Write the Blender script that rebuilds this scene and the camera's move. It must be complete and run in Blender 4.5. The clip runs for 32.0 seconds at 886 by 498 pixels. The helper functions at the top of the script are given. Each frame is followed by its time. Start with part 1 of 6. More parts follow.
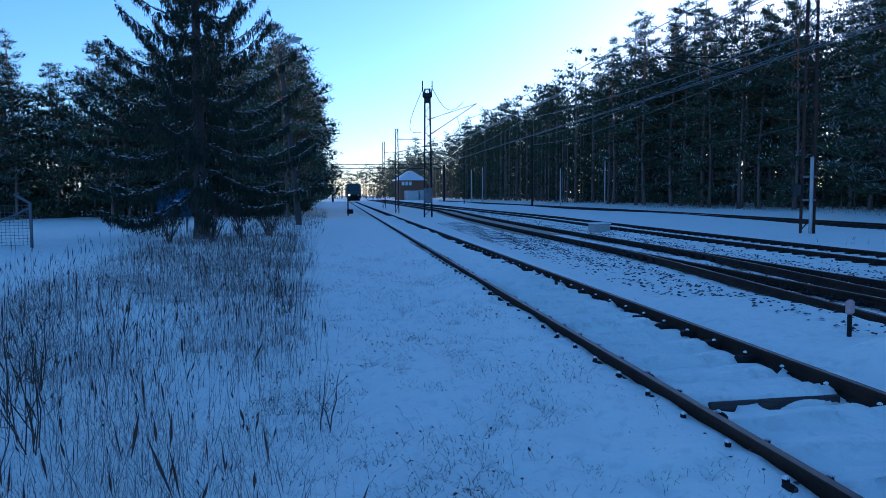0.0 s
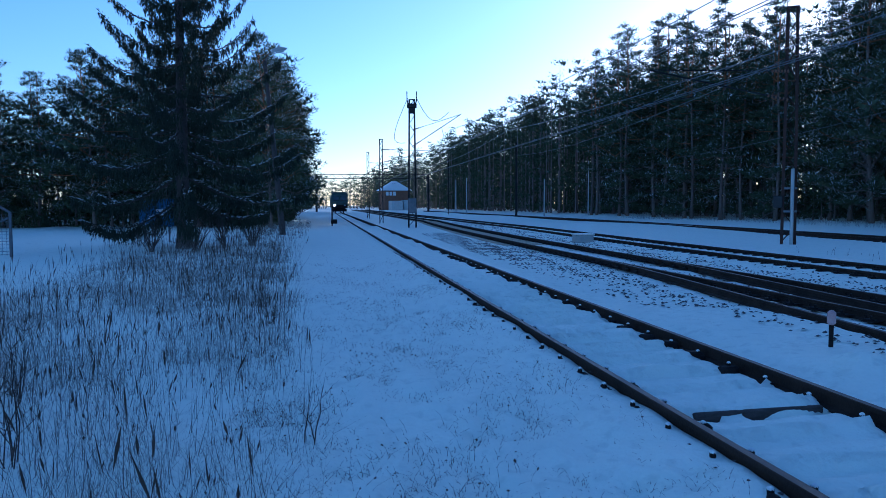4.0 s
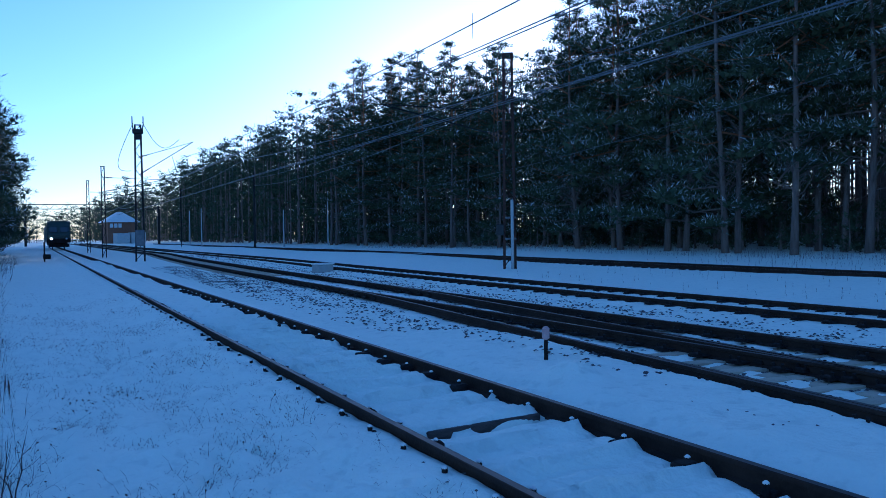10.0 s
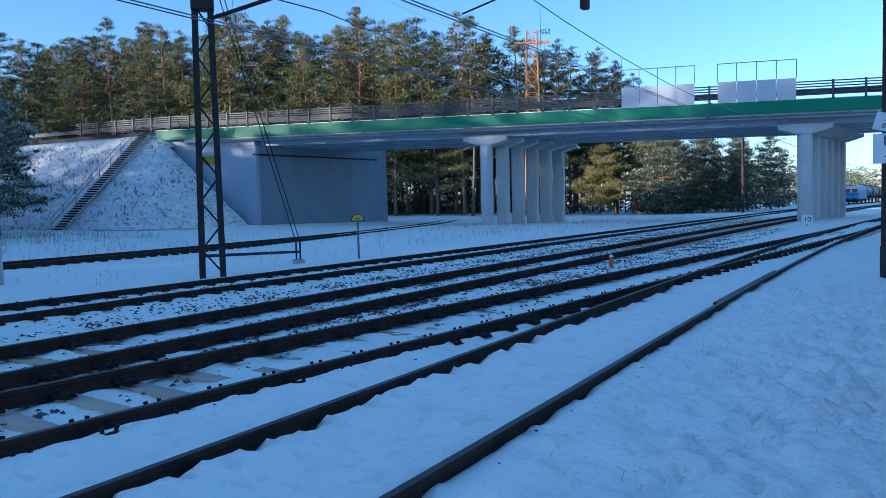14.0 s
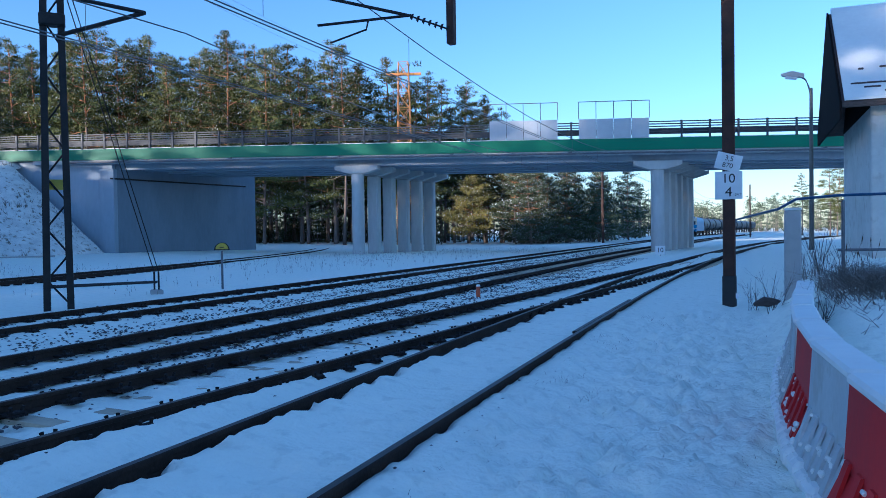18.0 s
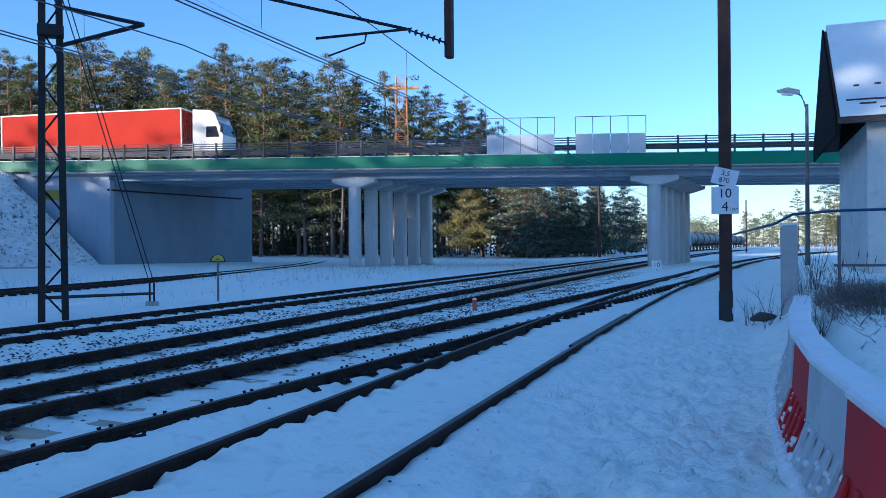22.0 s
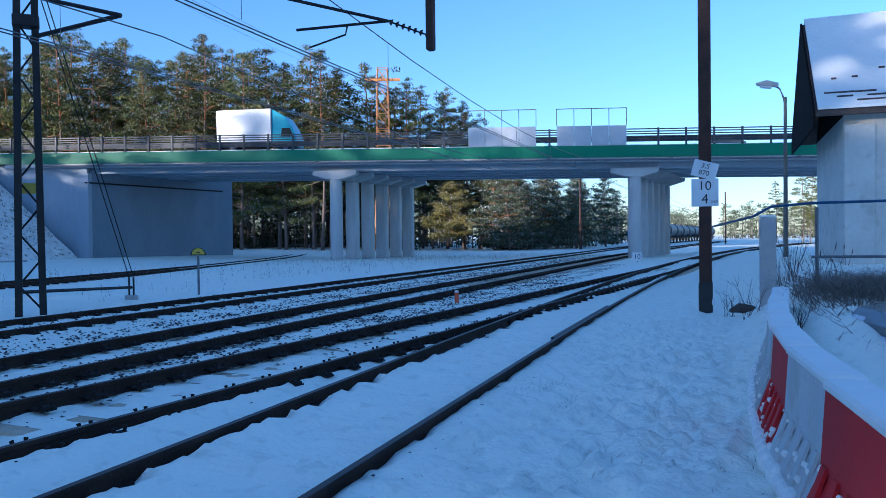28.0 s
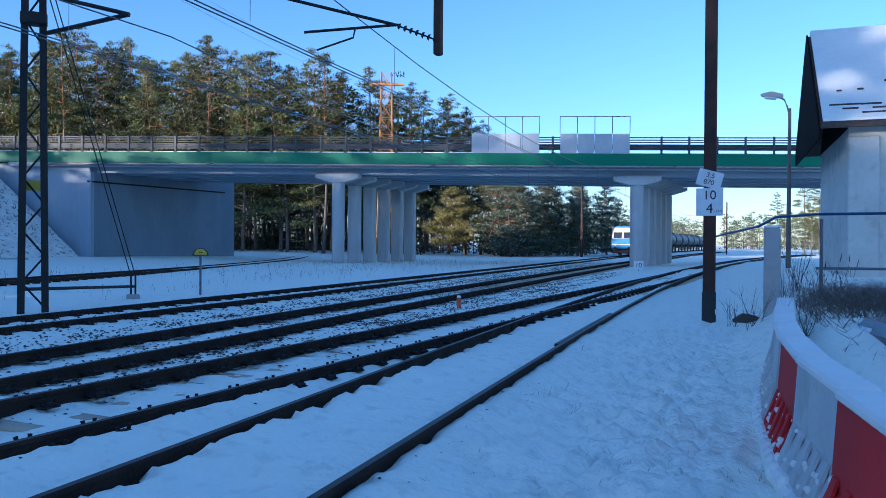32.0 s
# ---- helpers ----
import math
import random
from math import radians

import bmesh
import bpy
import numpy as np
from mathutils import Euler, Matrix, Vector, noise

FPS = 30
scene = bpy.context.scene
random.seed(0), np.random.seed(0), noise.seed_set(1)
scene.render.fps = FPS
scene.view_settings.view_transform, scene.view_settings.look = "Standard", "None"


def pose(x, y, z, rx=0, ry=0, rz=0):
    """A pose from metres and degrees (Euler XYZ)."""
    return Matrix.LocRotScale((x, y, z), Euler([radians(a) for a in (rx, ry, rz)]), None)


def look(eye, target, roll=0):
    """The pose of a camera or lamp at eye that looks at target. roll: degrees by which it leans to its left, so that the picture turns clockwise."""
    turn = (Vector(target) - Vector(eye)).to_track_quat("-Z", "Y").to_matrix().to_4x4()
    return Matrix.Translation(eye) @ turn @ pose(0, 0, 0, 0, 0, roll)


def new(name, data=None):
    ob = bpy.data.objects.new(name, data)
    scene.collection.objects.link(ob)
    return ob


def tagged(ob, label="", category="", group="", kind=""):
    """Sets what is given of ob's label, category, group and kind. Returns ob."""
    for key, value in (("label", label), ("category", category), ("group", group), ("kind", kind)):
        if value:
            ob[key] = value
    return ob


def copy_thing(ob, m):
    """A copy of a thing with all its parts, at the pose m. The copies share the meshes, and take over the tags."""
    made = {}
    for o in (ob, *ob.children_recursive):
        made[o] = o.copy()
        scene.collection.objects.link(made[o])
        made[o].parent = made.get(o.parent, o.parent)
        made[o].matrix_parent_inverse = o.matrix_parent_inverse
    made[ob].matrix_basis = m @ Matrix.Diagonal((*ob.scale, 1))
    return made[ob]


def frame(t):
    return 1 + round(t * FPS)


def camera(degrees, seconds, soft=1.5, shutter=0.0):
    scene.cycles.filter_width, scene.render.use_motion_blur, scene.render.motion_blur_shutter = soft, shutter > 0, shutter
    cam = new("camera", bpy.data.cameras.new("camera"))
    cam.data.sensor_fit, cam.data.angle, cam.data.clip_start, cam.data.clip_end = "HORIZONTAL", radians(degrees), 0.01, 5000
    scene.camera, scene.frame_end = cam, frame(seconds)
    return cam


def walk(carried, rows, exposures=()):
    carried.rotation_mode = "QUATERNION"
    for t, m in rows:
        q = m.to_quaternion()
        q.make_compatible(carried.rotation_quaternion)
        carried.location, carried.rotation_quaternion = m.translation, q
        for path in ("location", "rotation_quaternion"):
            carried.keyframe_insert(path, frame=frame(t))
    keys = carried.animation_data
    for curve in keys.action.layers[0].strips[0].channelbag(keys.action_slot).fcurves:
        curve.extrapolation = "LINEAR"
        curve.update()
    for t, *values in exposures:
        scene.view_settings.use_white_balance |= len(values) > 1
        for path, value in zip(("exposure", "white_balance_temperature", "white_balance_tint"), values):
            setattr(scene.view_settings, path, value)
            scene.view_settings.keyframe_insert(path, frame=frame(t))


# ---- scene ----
cam = camera(60.0, 32.0, soft=0.5)
PATH = [
    (0.0, pose(-0.170, 0.019, 1.654, 85.95, 0.32, -7.76)),
    (0.5, pose(-0.180, 0.026, 1.655, 85.95, 0.30, -6.73)),
    (1.0, pose(-0.180, 0.022, 1.656, 86.00, 0.44, -6.74)),
    (1.5, pose(-0.178, 0.023, 1.655, 86.03, 0.35, -6.85)),
    (2.0, pose(-0.176, 0.027, 1.656, 86.11, 0.25, -8.08)),
    (2.5, pose(-0.173, 0.020, 1.656, 86.26, 0.27, -8.60)),
    (4.5, pose(-0.180, 0.031, 1.659, 86.94, 0.14, -9.02)),
    (5.0, pose(-0.176, 0.031, 1.662, 87.26, 0.17, -9.12)),
    (5.5, pose(-0.171, 0.029, 1.664, 87.65, 0.17, -9.24)),
    (6.0, pose(-0.172, 0.023, 1.664, 88.09, 0.12, -9.29)),
    (6.5, pose(-0.168, 0.020, 1.666, 88.46, 0.14, -9.31)),
    (7.0, pose(-0.164, 0.014, 1.666, 88.77, 0.22, -9.28)),
    (7.5, pose(-0.161, 0.017, 1.667, 89.03, 0.15, -9.31)),
    (8.0, pose(-0.153, 0.013, 1.665, 89.24, 0.13, -9.38)),
    (8.5, pose(-0.137, 0.010, 1.663, 89.37, 0.24, -9.49)),
    (9.0, pose(-0.101, -0.002, 1.657, 89.30, 0.37, -10.99)),
    (9.5, pose(-0.056, 0.026, 1.643, 89.12, 0.58, -17.30)),
    (9.8, pose(-0.095, 0.045, 1.640, 88.96, 0.78, -23.78)),
    (10.0, pose(-0.114, 0.045, 1.633, 88.83, 0.81, -28.13)),
    (10.2, pose(-0.168, 0.056, 1.635, 88.28, 1.55, -33.45)),
    (10.5, pose(-0.074, 0.036, 1.647, 87.87, 1.74, -43.86)),
    (10.6, pose(-0.044, 0.023, 1.664, 87.30, 2.66, -48.06)),
    (10.8, pose(0.055, -0.009, 1.659, 87.28, 2.49, -54.00)),
    (10.9, pose(0.092, -0.001, 1.666, 87.07, 2.56, -57.90)),
    (11.0, pose(0.097, 0.018, 1.663, 86.97, 2.75, -61.57)),
    (11.2, pose(0.112, 0.056, 1.660, 86.54, 2.25, -68.53)),
    (11.5, pose(0.145, 0.123, 1.657, 86.18, 2.19, -78.25)),
    (11.8, pose(0.190, 0.200, 1.656, 85.82, 1.79, -87.77)),
    (12.0, pose(0.168, 0.224, 1.652, 85.76, 1.22, -94.65)),
    (12.4, pose(0.121, 0.218, 1.647, 85.38, 0.46, -110.91)),
    (12.5, pose(0.089, 0.157, 1.649, 85.54, 0.71, -114.75)),
    (12.7, pose(0.094, 0.129, 1.656, 85.97, 0.98, -123.48)),
    (13.0, pose(0.171, 0.146, 1.674, 85.90, 0.98, -132.63)),
    (13.5, pose(0.140, 0.102, 1.662, 86.31, 1.02, -142.35)),
    (14.0, pose(0.054, 0.002, 1.652, 86.80, 1.33, -149.07)),
    (14.5, pose(0.015, -0.073, 1.678, 87.06, 1.26, -154.54)),
    (15.0, pose(-0.008, -0.110, 1.672, 87.26, 1.36, -158.22)),
    (15.5, pose(-0.003, -0.109, 1.669, 87.29, 1.25, -158.49)),
    (17.5, pose(0.009, -0.117, 1.674, 88.47, 0.86, -158.72)),
    (18.0, pose(0.005, -0.111, 1.678, 88.76, 0.84, -158.57)),
    (18.5, pose(0.006, -0.102, 1.678, 89.15, 0.82, -158.49)),
    (19.0, pose(0.001, -0.099, 1.677, 89.46, 0.78, -158.40)),
    (19.5, pose(0.002, -0.108, 1.673, 89.61, 0.75, -158.36)),
    (20.0, pose(0.001, -0.116, 1.671, 89.75, 0.64, -158.40)),
    (20.5, pose(0.004, -0.122, 1.668, 89.81, 0.62, -158.41)),
    (21.0, pose(0.008, -0.119, 1.667, 89.83, 0.59, -158.47)),
    (21.5, pose(0.013, -0.123, 1.666, 89.81, 0.54, -158.62)),
    (22.0, pose(0.013, -0.129, 1.666, 89.77, 0.49, -158.82)),
    (22.5, pose(0.017, -0.126, 1.663, 89.62, 0.46, -159.01)),
    (23.0, pose(0.019, -0.131, 1.662, 89.37, 0.43, -159.16)),
    (23.5, pose(0.019, -0.134, 1.663, 89.12, 0.43, -159.16)),
    (24.0, pose(0.019, -0.130, 1.665, 88.91, 0.47, -159.13)),
    (24.5, pose(0.016, -0.120, 1.668, 88.85, 0.77, -159.08)),
    (25.0, pose(0.012, -0.107, 1.671, 88.91, 1.11, -159.08)),
    (25.5, pose(0.012, -0.116, 1.669, 88.97, 1.45, -159.10)),
    (27.5, pose(0.015, -0.130, 1.675, 88.95, 0.67, -159.98)),
    (28.0, pose(0.019, -0.129, 1.677, 89.18, 0.64, -160.18)),
    (28.5, pose(0.030, -0.118, 1.676, 89.60, 0.53, -160.23)),
    (29.0, pose(0.052, -0.105, 1.674, 89.86, 0.59, -160.09)),
    (29.5, pose(0.052, -0.107, 1.673, 90.06, 0.50, -160.03)),
    (30.0, pose(0.055, -0.116, 1.671, 90.02, 0.36, -160.03)),
    (30.5, pose(0.061, -0.122, 1.669, 89.93, 0.18, -160.06)),
    (31.0, pose(0.066, -0.124, 1.666, 89.90, 0.02, -160.09)),
    (31.5, pose(0.077, -0.124, 1.663, 89.78, -0.20, -160.16)),
    (32.0, pose(0.090, -0.121, 1.660, 89.58, -0.41, -160.14)),
]
EXPOSURES = [(0.0, 0.66, 4260, 17), (9.0, 0.56, 4280, 17), (10.7, 0.85, 4080, 13), (11.2, 1.48, 4750, 9), (12.0, 1.66, 5350, 7), (13.0, 1.3, 4850, 8), (14.0, 1.12, 4620, 14), (32.0, 1.07, 4550, 16)]
walk(cam, PATH, EXPOSURES)

# ---- world, sun, exposure ----
SUN_DIR = Vector((0.545, 0.822, 0.166)).normalized()
world = bpy.data.worlds.new("winter_sky")
scene.world = world
world.use_nodes = True
wn = world.node_tree.nodes
sky = wn.new("ShaderNodeTexSky")
sky.sky_type = 'NISHITA'
sky.sun_disc = False
sky.sun_elevation = math.asin(SUN_DIR.z)
sky.sun_rotation = math.atan2(SUN_DIR.x, SUN_DIR.y)
sky.air_density, sky.dust_density, sky.ozone_density = 1.0, 0.42, 2.3
wn["Background"].inputs["Strength"].default_value = 0.12
world.node_tree.links.new(sky.outputs[0], wn["Background"].inputs["Color"])
sun_data = bpy.data.lights.new("sun", 'SUN')
sun_data.energy, sun_data.angle, sun_data.color = 5.0, radians(0.6), (1.0, 0.74, 0.45)
sun = new("sun", sun_data)
sun.matrix_world = look((0, 0, 0), -SUN_DIR)

# ---- materials ----


def mat(name, c1, c2=None, scale=4.0, rough=0.8, metal=0.0, bump=0.0, bscale=None, vary=0.0, spec=0.5, stretch=(1, 1, 1), c3=None, coat=0.0, bdist=0.02):
    """Two colours mixed by noise at two scales, with bump and a little change from object to object."""
    m = bpy.data.materials.new(name)
    m.use_nodes = True
    nt = m.node_tree
    n, l = nt.nodes, nt.links
    b = n["Principled BSDF"]
    b.inputs["Roughness"].default_value = rough
    b.inputs["Metallic"].default_value = metal
    b.inputs["Specular IOR Level"].default_value = spec
    b.inputs["Coat Weight"].default_value = coat
    c2 = c2 or tuple(v * 0.8 for v in c1)
    tc = n.new("ShaderNodeTexCoord")
    mp = n.new("ShaderNodeMapping")
    mp.inputs["Scale"].default_value = stretch
    l.new(tc.outputs["Object"], mp.inputs["Vector"])
    big, fine = n.new("ShaderNodeTexNoise"), n.new("ShaderNodeTexNoise")
    big.inputs["Scale"].default_value, fine.inputs["Scale"].default_value = scale, scale * 9
    big.inputs["Detail"].default_value, fine.inputs["Detail"].default_value = 4, 3
    for q in (big, fine):
        l.new(mp.outputs[0], q.inputs["Vector"])
    add = n.new("ShaderNodeMath")
    add.operation = 'MULTIPLY_ADD'
    l.new(fine.outputs["Fac"], add.inputs[0])
    add.inputs[1].default_value = 0.5
    l.new(big.outputs["Fac"], add.inputs[2])
    ramp = n.new("ShaderNodeMapRange")
    ramp.inputs["From Min"].default_value, ramp.inputs["From Max"].default_value = 0.55, 0.95
    l.new(add.outputs[0], ramp.inputs["Value"])
    mix = n.new("ShaderNodeMix")
    mix.data_type = 'RGBA'
    mix.inputs["A"].default_value, mix.inputs["B"].default_value = (*c1, 1), (*c2, 1)
    l.new(ramp.outputs[0], mix.inputs["Factor"])
    out = mix.outputs["Result"]
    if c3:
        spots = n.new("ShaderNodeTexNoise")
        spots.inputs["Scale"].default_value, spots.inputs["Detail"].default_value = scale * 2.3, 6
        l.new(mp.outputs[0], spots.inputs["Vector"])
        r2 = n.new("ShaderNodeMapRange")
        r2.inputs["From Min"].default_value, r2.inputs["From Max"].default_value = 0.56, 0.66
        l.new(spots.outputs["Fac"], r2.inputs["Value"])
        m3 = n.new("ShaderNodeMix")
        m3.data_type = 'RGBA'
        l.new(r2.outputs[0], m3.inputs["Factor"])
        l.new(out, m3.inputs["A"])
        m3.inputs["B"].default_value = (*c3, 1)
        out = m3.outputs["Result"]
    if vary:
        info = n.new("ShaderNodeObjectInfo")
        hs = n.new("ShaderNodeHueSaturation")
        mr = n.new("ShaderNodeMapRange")
        mr.inputs["To Min"].default_value, mr.inputs["To Max"].default_value = 1 - vary, 1 + vary
        l.new(info.outputs["Random"], mr.inputs["Value"])
        l.new(mr.outputs[0], hs.inputs["Value"])
        l.new(out, hs.inputs["Color"])
        out = hs.outputs["Color"]
    l.new(out, b.inputs["Base Color"])
    if bump:
        bp = n.new("ShaderNodeBump")
        bp.inputs["Strength"].default_value, bp.inputs["Distance"].default_value = bump, bdist
        if bscale:
            bn = n.new("ShaderNodeTexNoise")
            bn.inputs["Scale"].default_value, bn.inputs["Detail"].default_value = bscale, 5
            l.new(mp.outputs[0], bn.inputs["Vector"])
            l.new(bn.outputs["Fac"], bp.inputs["Height"])
        else:
            l.new(add.outputs[0], bp.inputs["Height"])
        l.new(bp.outputs[0], b.inputs["Normal"])
    return m


def glow(name, c, strength):
    m = bpy.data.materials.new(name)
    m.use_nodes = True
    b = m.node_tree.nodes["Principled BSDF"]
    b.inputs["Base Color"].default_value = (*c, 1)
    b.inputs["Emission Color"].default_value = (*c, 1)
    b.inputs["Emission Strength"].default_value = strength
    return m


# Snow colours lean yellow to offset the blue skylight on them.
SNOW = mat("snow", (0.9, 0.89, 0.83), (0.82, 0.81, 0.76), 0.8, 0.7, bump=0.5, bscale=9, spec=0.3)
# Mottling puts small bump shadows into the colour, besides trodden unevenness.
SNOW_GROUND = mat("tinted_trodden_snow", (0.945, 0.955, 0.82), (0.9, 0.915, 0.785), 2.6, 0.75, bump=1.0, bscale=15, spec=0.3, c3=(0.83, 0.845, 0.725), bdist=0.028)
SNOW_SLOPE = mat("thin_snow_on_turf", (0.84, 0.83, 0.77), (0.62, 0.61, 0.57), 1.3, 0.85, bump=1.0, bscale=4.0, c3=(0.33, 0.31, 0.26))
BALLAST = mat("crushed_stone", (0.05, 0.048, 0.05), (0.11, 0.1, 0.1), 6, 0.9, vary=0.2)
RAIL = mat("rusty_rail_steel", (0.024, 0.017, 0.013), (0.048, 0.032, 0.023), 3, 0.85, 0.0, bump=0.3, bscale=60, spec=0.2)
RAIL_TOP = mat("worn_rail_head", (0.034, 0.028, 0.024), (0.055, 0.045, 0.038), 5, 0.5, 0.15)
IRON = mat("dark_iron", (0.012, 0.011, 0.011), (0.028, 0.022, 0.02), 8, 0.85, 0.0, bump=0.3, spec=0.2)
SLEEPER = mat("weathered_concrete_sleeper", (0.52, 0.45, 0.32), (0.4, 0.35, 0.26), 3, 0.9, bump=0.4, vary=0.12)
TIMBER = mat("old_sleeper_timber", (0.05, 0.04, 0.035), (0.1, 0.08, 0.07), 6, 0.9, bump=0.5, stretch=(1, 6, 6))
RUST = mat("rusted_mast_steel", (0.075, 0.035, 0.022), (0.035, 0.02, 0.016), 3, 0.8, 0.2, bump=0.3, vary=0.15)
MAST = mat("dark_mast_paint", (0.012, 0.011, 0.011), (0.026, 0.023, 0.022), 3, 0.7, 0.2, bump=0.2)
WIRE = mat("copper_wire", (0.16, 0.16, 0.165), (0.1, 0.1, 0.1), 3, 0.5, 0.3)
CONCRETE = mat("grey_concrete", (0.46, 0.45, 0.43), (0.36, 0.36, 0.35), 0.7, 0.88, bump=0.25, bscale=14, c3=(0.4, 0.39, 0.37))
PIER = mat("painted_pier_concrete", (0.52, 0.53, 0.53), (0.42, 0.43, 0.44), 0.6, 0.85, bump=0.15, bscale=12, c3=(0.46, 0.46, 0.46), stretch=(1, 1, 0.3))
# Darker than the wing wall partly to include the shade under the deck.
WALL_SHADED = mat("shade_darkened_wall_paint", (0.22, 0.255, 0.31), (0.18, 0.21, 0.255), 0.5, 0.85, bump=0.15, bscale=14, c3=(0.195, 0.225, 0.275), stretch=(1, 1, 0.3))
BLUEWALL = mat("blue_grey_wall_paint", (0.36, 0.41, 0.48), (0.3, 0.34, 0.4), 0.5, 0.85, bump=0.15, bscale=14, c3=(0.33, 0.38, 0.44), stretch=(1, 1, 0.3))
GREEN = mat("green_fascia_paint", (0.016, 0.185, 0.09), (0.014, 0.15, 0.075), 1.2, 0.55, bump=0.05, stretch=(0.3, 0.3, 2))
GALV = mat("galvanised_steel", (0.12, 0.125, 0.14), (0.2, 0.2, 0.21), 4, 0.55, 0.4)
TOWER = mat("light_galvanised_steel", (0.42, 0.43, 0.45), (0.32, 0.33, 0.35), 4, 0.6, 0.2)
PALE = mat("pale_pole_concrete", (0.5, 0.5, 0.48), (0.4, 0.4, 0.39), 1.5, 0.85, bump=0.15)
POLE = mat("weathered_pole_concrete", (0.2, 0.19, 0.17), (0.14, 0.135, 0.12), 2, 0.9, bump=0.2)
PANEL = mat("noise_panel", (0.5, 0.52, 0.55), (0.44, 0.46, 0.49), 2, 0.5)
BARK = mat("pine_bark", (0.2, 0.155, 0.13), (0.11, 0.085, 0.07), 3, 0.95, bump=0.6, stretch=(3, 3, 0.5), vary=0.25)
BARK_HI = mat("orange_pine_bark", (0.28, 0.12, 0.05), (0.16, 0.08, 0.04), 3, 0.9, bump=0.4, stretch=(2, 2, 0.6), vary=0.2)
# One needle colour twice: golden for stands in sun, cooler for shaded ones.
SUN_NEEDLE = mat("sun_tinted_pine_needles", (0.042, 0.062, 0.022), (0.115, 0.112, 0.03), 0.5, 0.8, vary=0.45, spec=0.2)
# Sunlight on the bushy pine is put into this brighter gold colour.
SUN_GOLD_NEEDLE = mat("sun_gold_pine_needles", (0.13, 0.12, 0.03), (0.2, 0.17, 0.045), 0.6, 0.8, spec=0.2)
SHADE_NEEDLE = mat("shade_tinted_pine_needles", (0.045, 0.062, 0.036), (0.085, 0.1, 0.05), 0.6, 0.8, vary=0.3, spec=0.2)
SPRUCE = mat("spruce_needles", (0.016, 0.024, 0.013), (0.034, 0.043, 0.018), 0.7, 0.8, vary=0.1)
FROST = mat("frosted_needles", (0.74, 0.76, 0.77), (0.55, 0.58, 0.6), 2.0, 0.8)
FROST_THIN = mat("lightly_frosted_needles", (0.2, 0.24, 0.2), (0.3, 0.33, 0.32), 2.0, 0.8)
FROST_GRASS = mat("frosted_dry_grass", (0.46, 0.45, 0.42), (0.28, 0.25, 0.21), 3, 0.9)
RAILING = mat("dark_railing_paint", (0.05, 0.054, 0.062), (0.075, 0.08, 0.088), 4, 0.6, 0.2)
STRAW = mat("dry_grass", (0.24, 0.21, 0.175), (0.15, 0.125, 0.1), 3, 0.9, c3=(0.36, 0.35, 0.33))
SEED = mat("dark_seed_heads", (0.12, 0.09, 0.065), (0.08, 0.06, 0.045), 3, 0.9)
TWIG = mat("bare_twigs", (0.05, 0.035, 0.028), (0.08, 0.06, 0.05), 4, 0.9)
RED = mat("red_plastic", (0.52, 0.018, 0.022), (0.42, 0.022, 0.026), 2, 0.62, bump=0.1, spec=0.25)
WHITEP = mat("white_plastic", (0.6, 0.61, 0.6), (0.5, 0.51, 0.5), 2, 0.5, c3=(0.48, 0.48, 0.45))
PLASTER = mat("stained_white_plaster", (0.66, 0.65, 0.6), (0.55, 0.54, 0.5), 0.8, 0.9, bump=0.2, c3=(0.5, 0.48, 0.43))
BRICK = mat("brown_brick", (0.24, 0.13, 0.08), (0.18, 0.1, 0.06), 2, 0.9)
TILE = mat("dark_roof_tiles", (0.05, 0.04, 0.04), (0.09, 0.06, 0.05), 5, 0.8, bump=0.3)
DARKWOOD = mat("dark_boards", (0.01, 0.008, 0.007), (0.02, 0.015, 0.013), 4, 0.95, spec=0.08, stretch=(6, 6, 1))
BLUEP = mat("blue_pipe_paint", (0.02, 0.06, 0.15), (0.025, 0.08, 0.18), 5, 0.5)
ORANGE = mat("orange_tower_paint", (0.5, 0.22, 0.05), (0.4, 0.17, 0.05), 3, 0.6)
WHITE = mat("white_enamel", (0.78, 0.79, 0.8), (0.7, 0.71, 0.72), 5, 0.5)
BLACK = mat("black_paint", (0.015, 0.015, 0.016), (0.025, 0.025, 0.025), 5, 0.6)
YELLOW = mat("yellow_paint", (0.6, 0.46, 0.05), (0.5, 0.4, 0.05), 5, 0.6)
TARP = mat("red_truck_tarpaulin", (0.4, 0.03, 0.012), (0.34, 0.026, 0.012), 0.6, 0.85, bump=0.1, spec=0.15)
CAB = mat("cream_cab_paint", (0.72, 0.68, 0.58), (0.68, 0.64, 0.55), 2, 0.35, coat=0.3)
CYAN = mat("turquoise_cab_paint", (0.03, 0.3, 0.42), (0.03, 0.26, 0.38), 2, 0.35, coat=0.3)
GLASS = mat("dark_window_glass", (0.02, 0.025, 0.03), (0.03, 0.035, 0.04), 2, 0.08, spec=0.8)
RUBBER = mat("tyre_rubber", (0.02, 0.02, 0.02), (0.03, 0.03, 0.03), 6, 0.9)
TRAIN_G = mat("dark_green_train_paint", (0.03, 0.055, 0.045), (0.045, 0.06, 0.05), 2, 0.5)
TRAIN_B = mat("blue_loco_paint", (0.03, 0.2, 0.42), (0.03, 0.16, 0.35), 2, 0.45)
TANKM = mat("dirty_tank_paint", (0.07, 0.07, 0.075), (0.04, 0.04, 0.045), 0.8, 0.5, 0.2)
ASPHALT = mat("wet_asphalt", (0.05, 0.05, 0.055), (0.08, 0.08, 0.085), 1, 0.8)
LAMPGLOW = glow("train_headlight_glow", (1.0, 0.85, 0.6), 25)
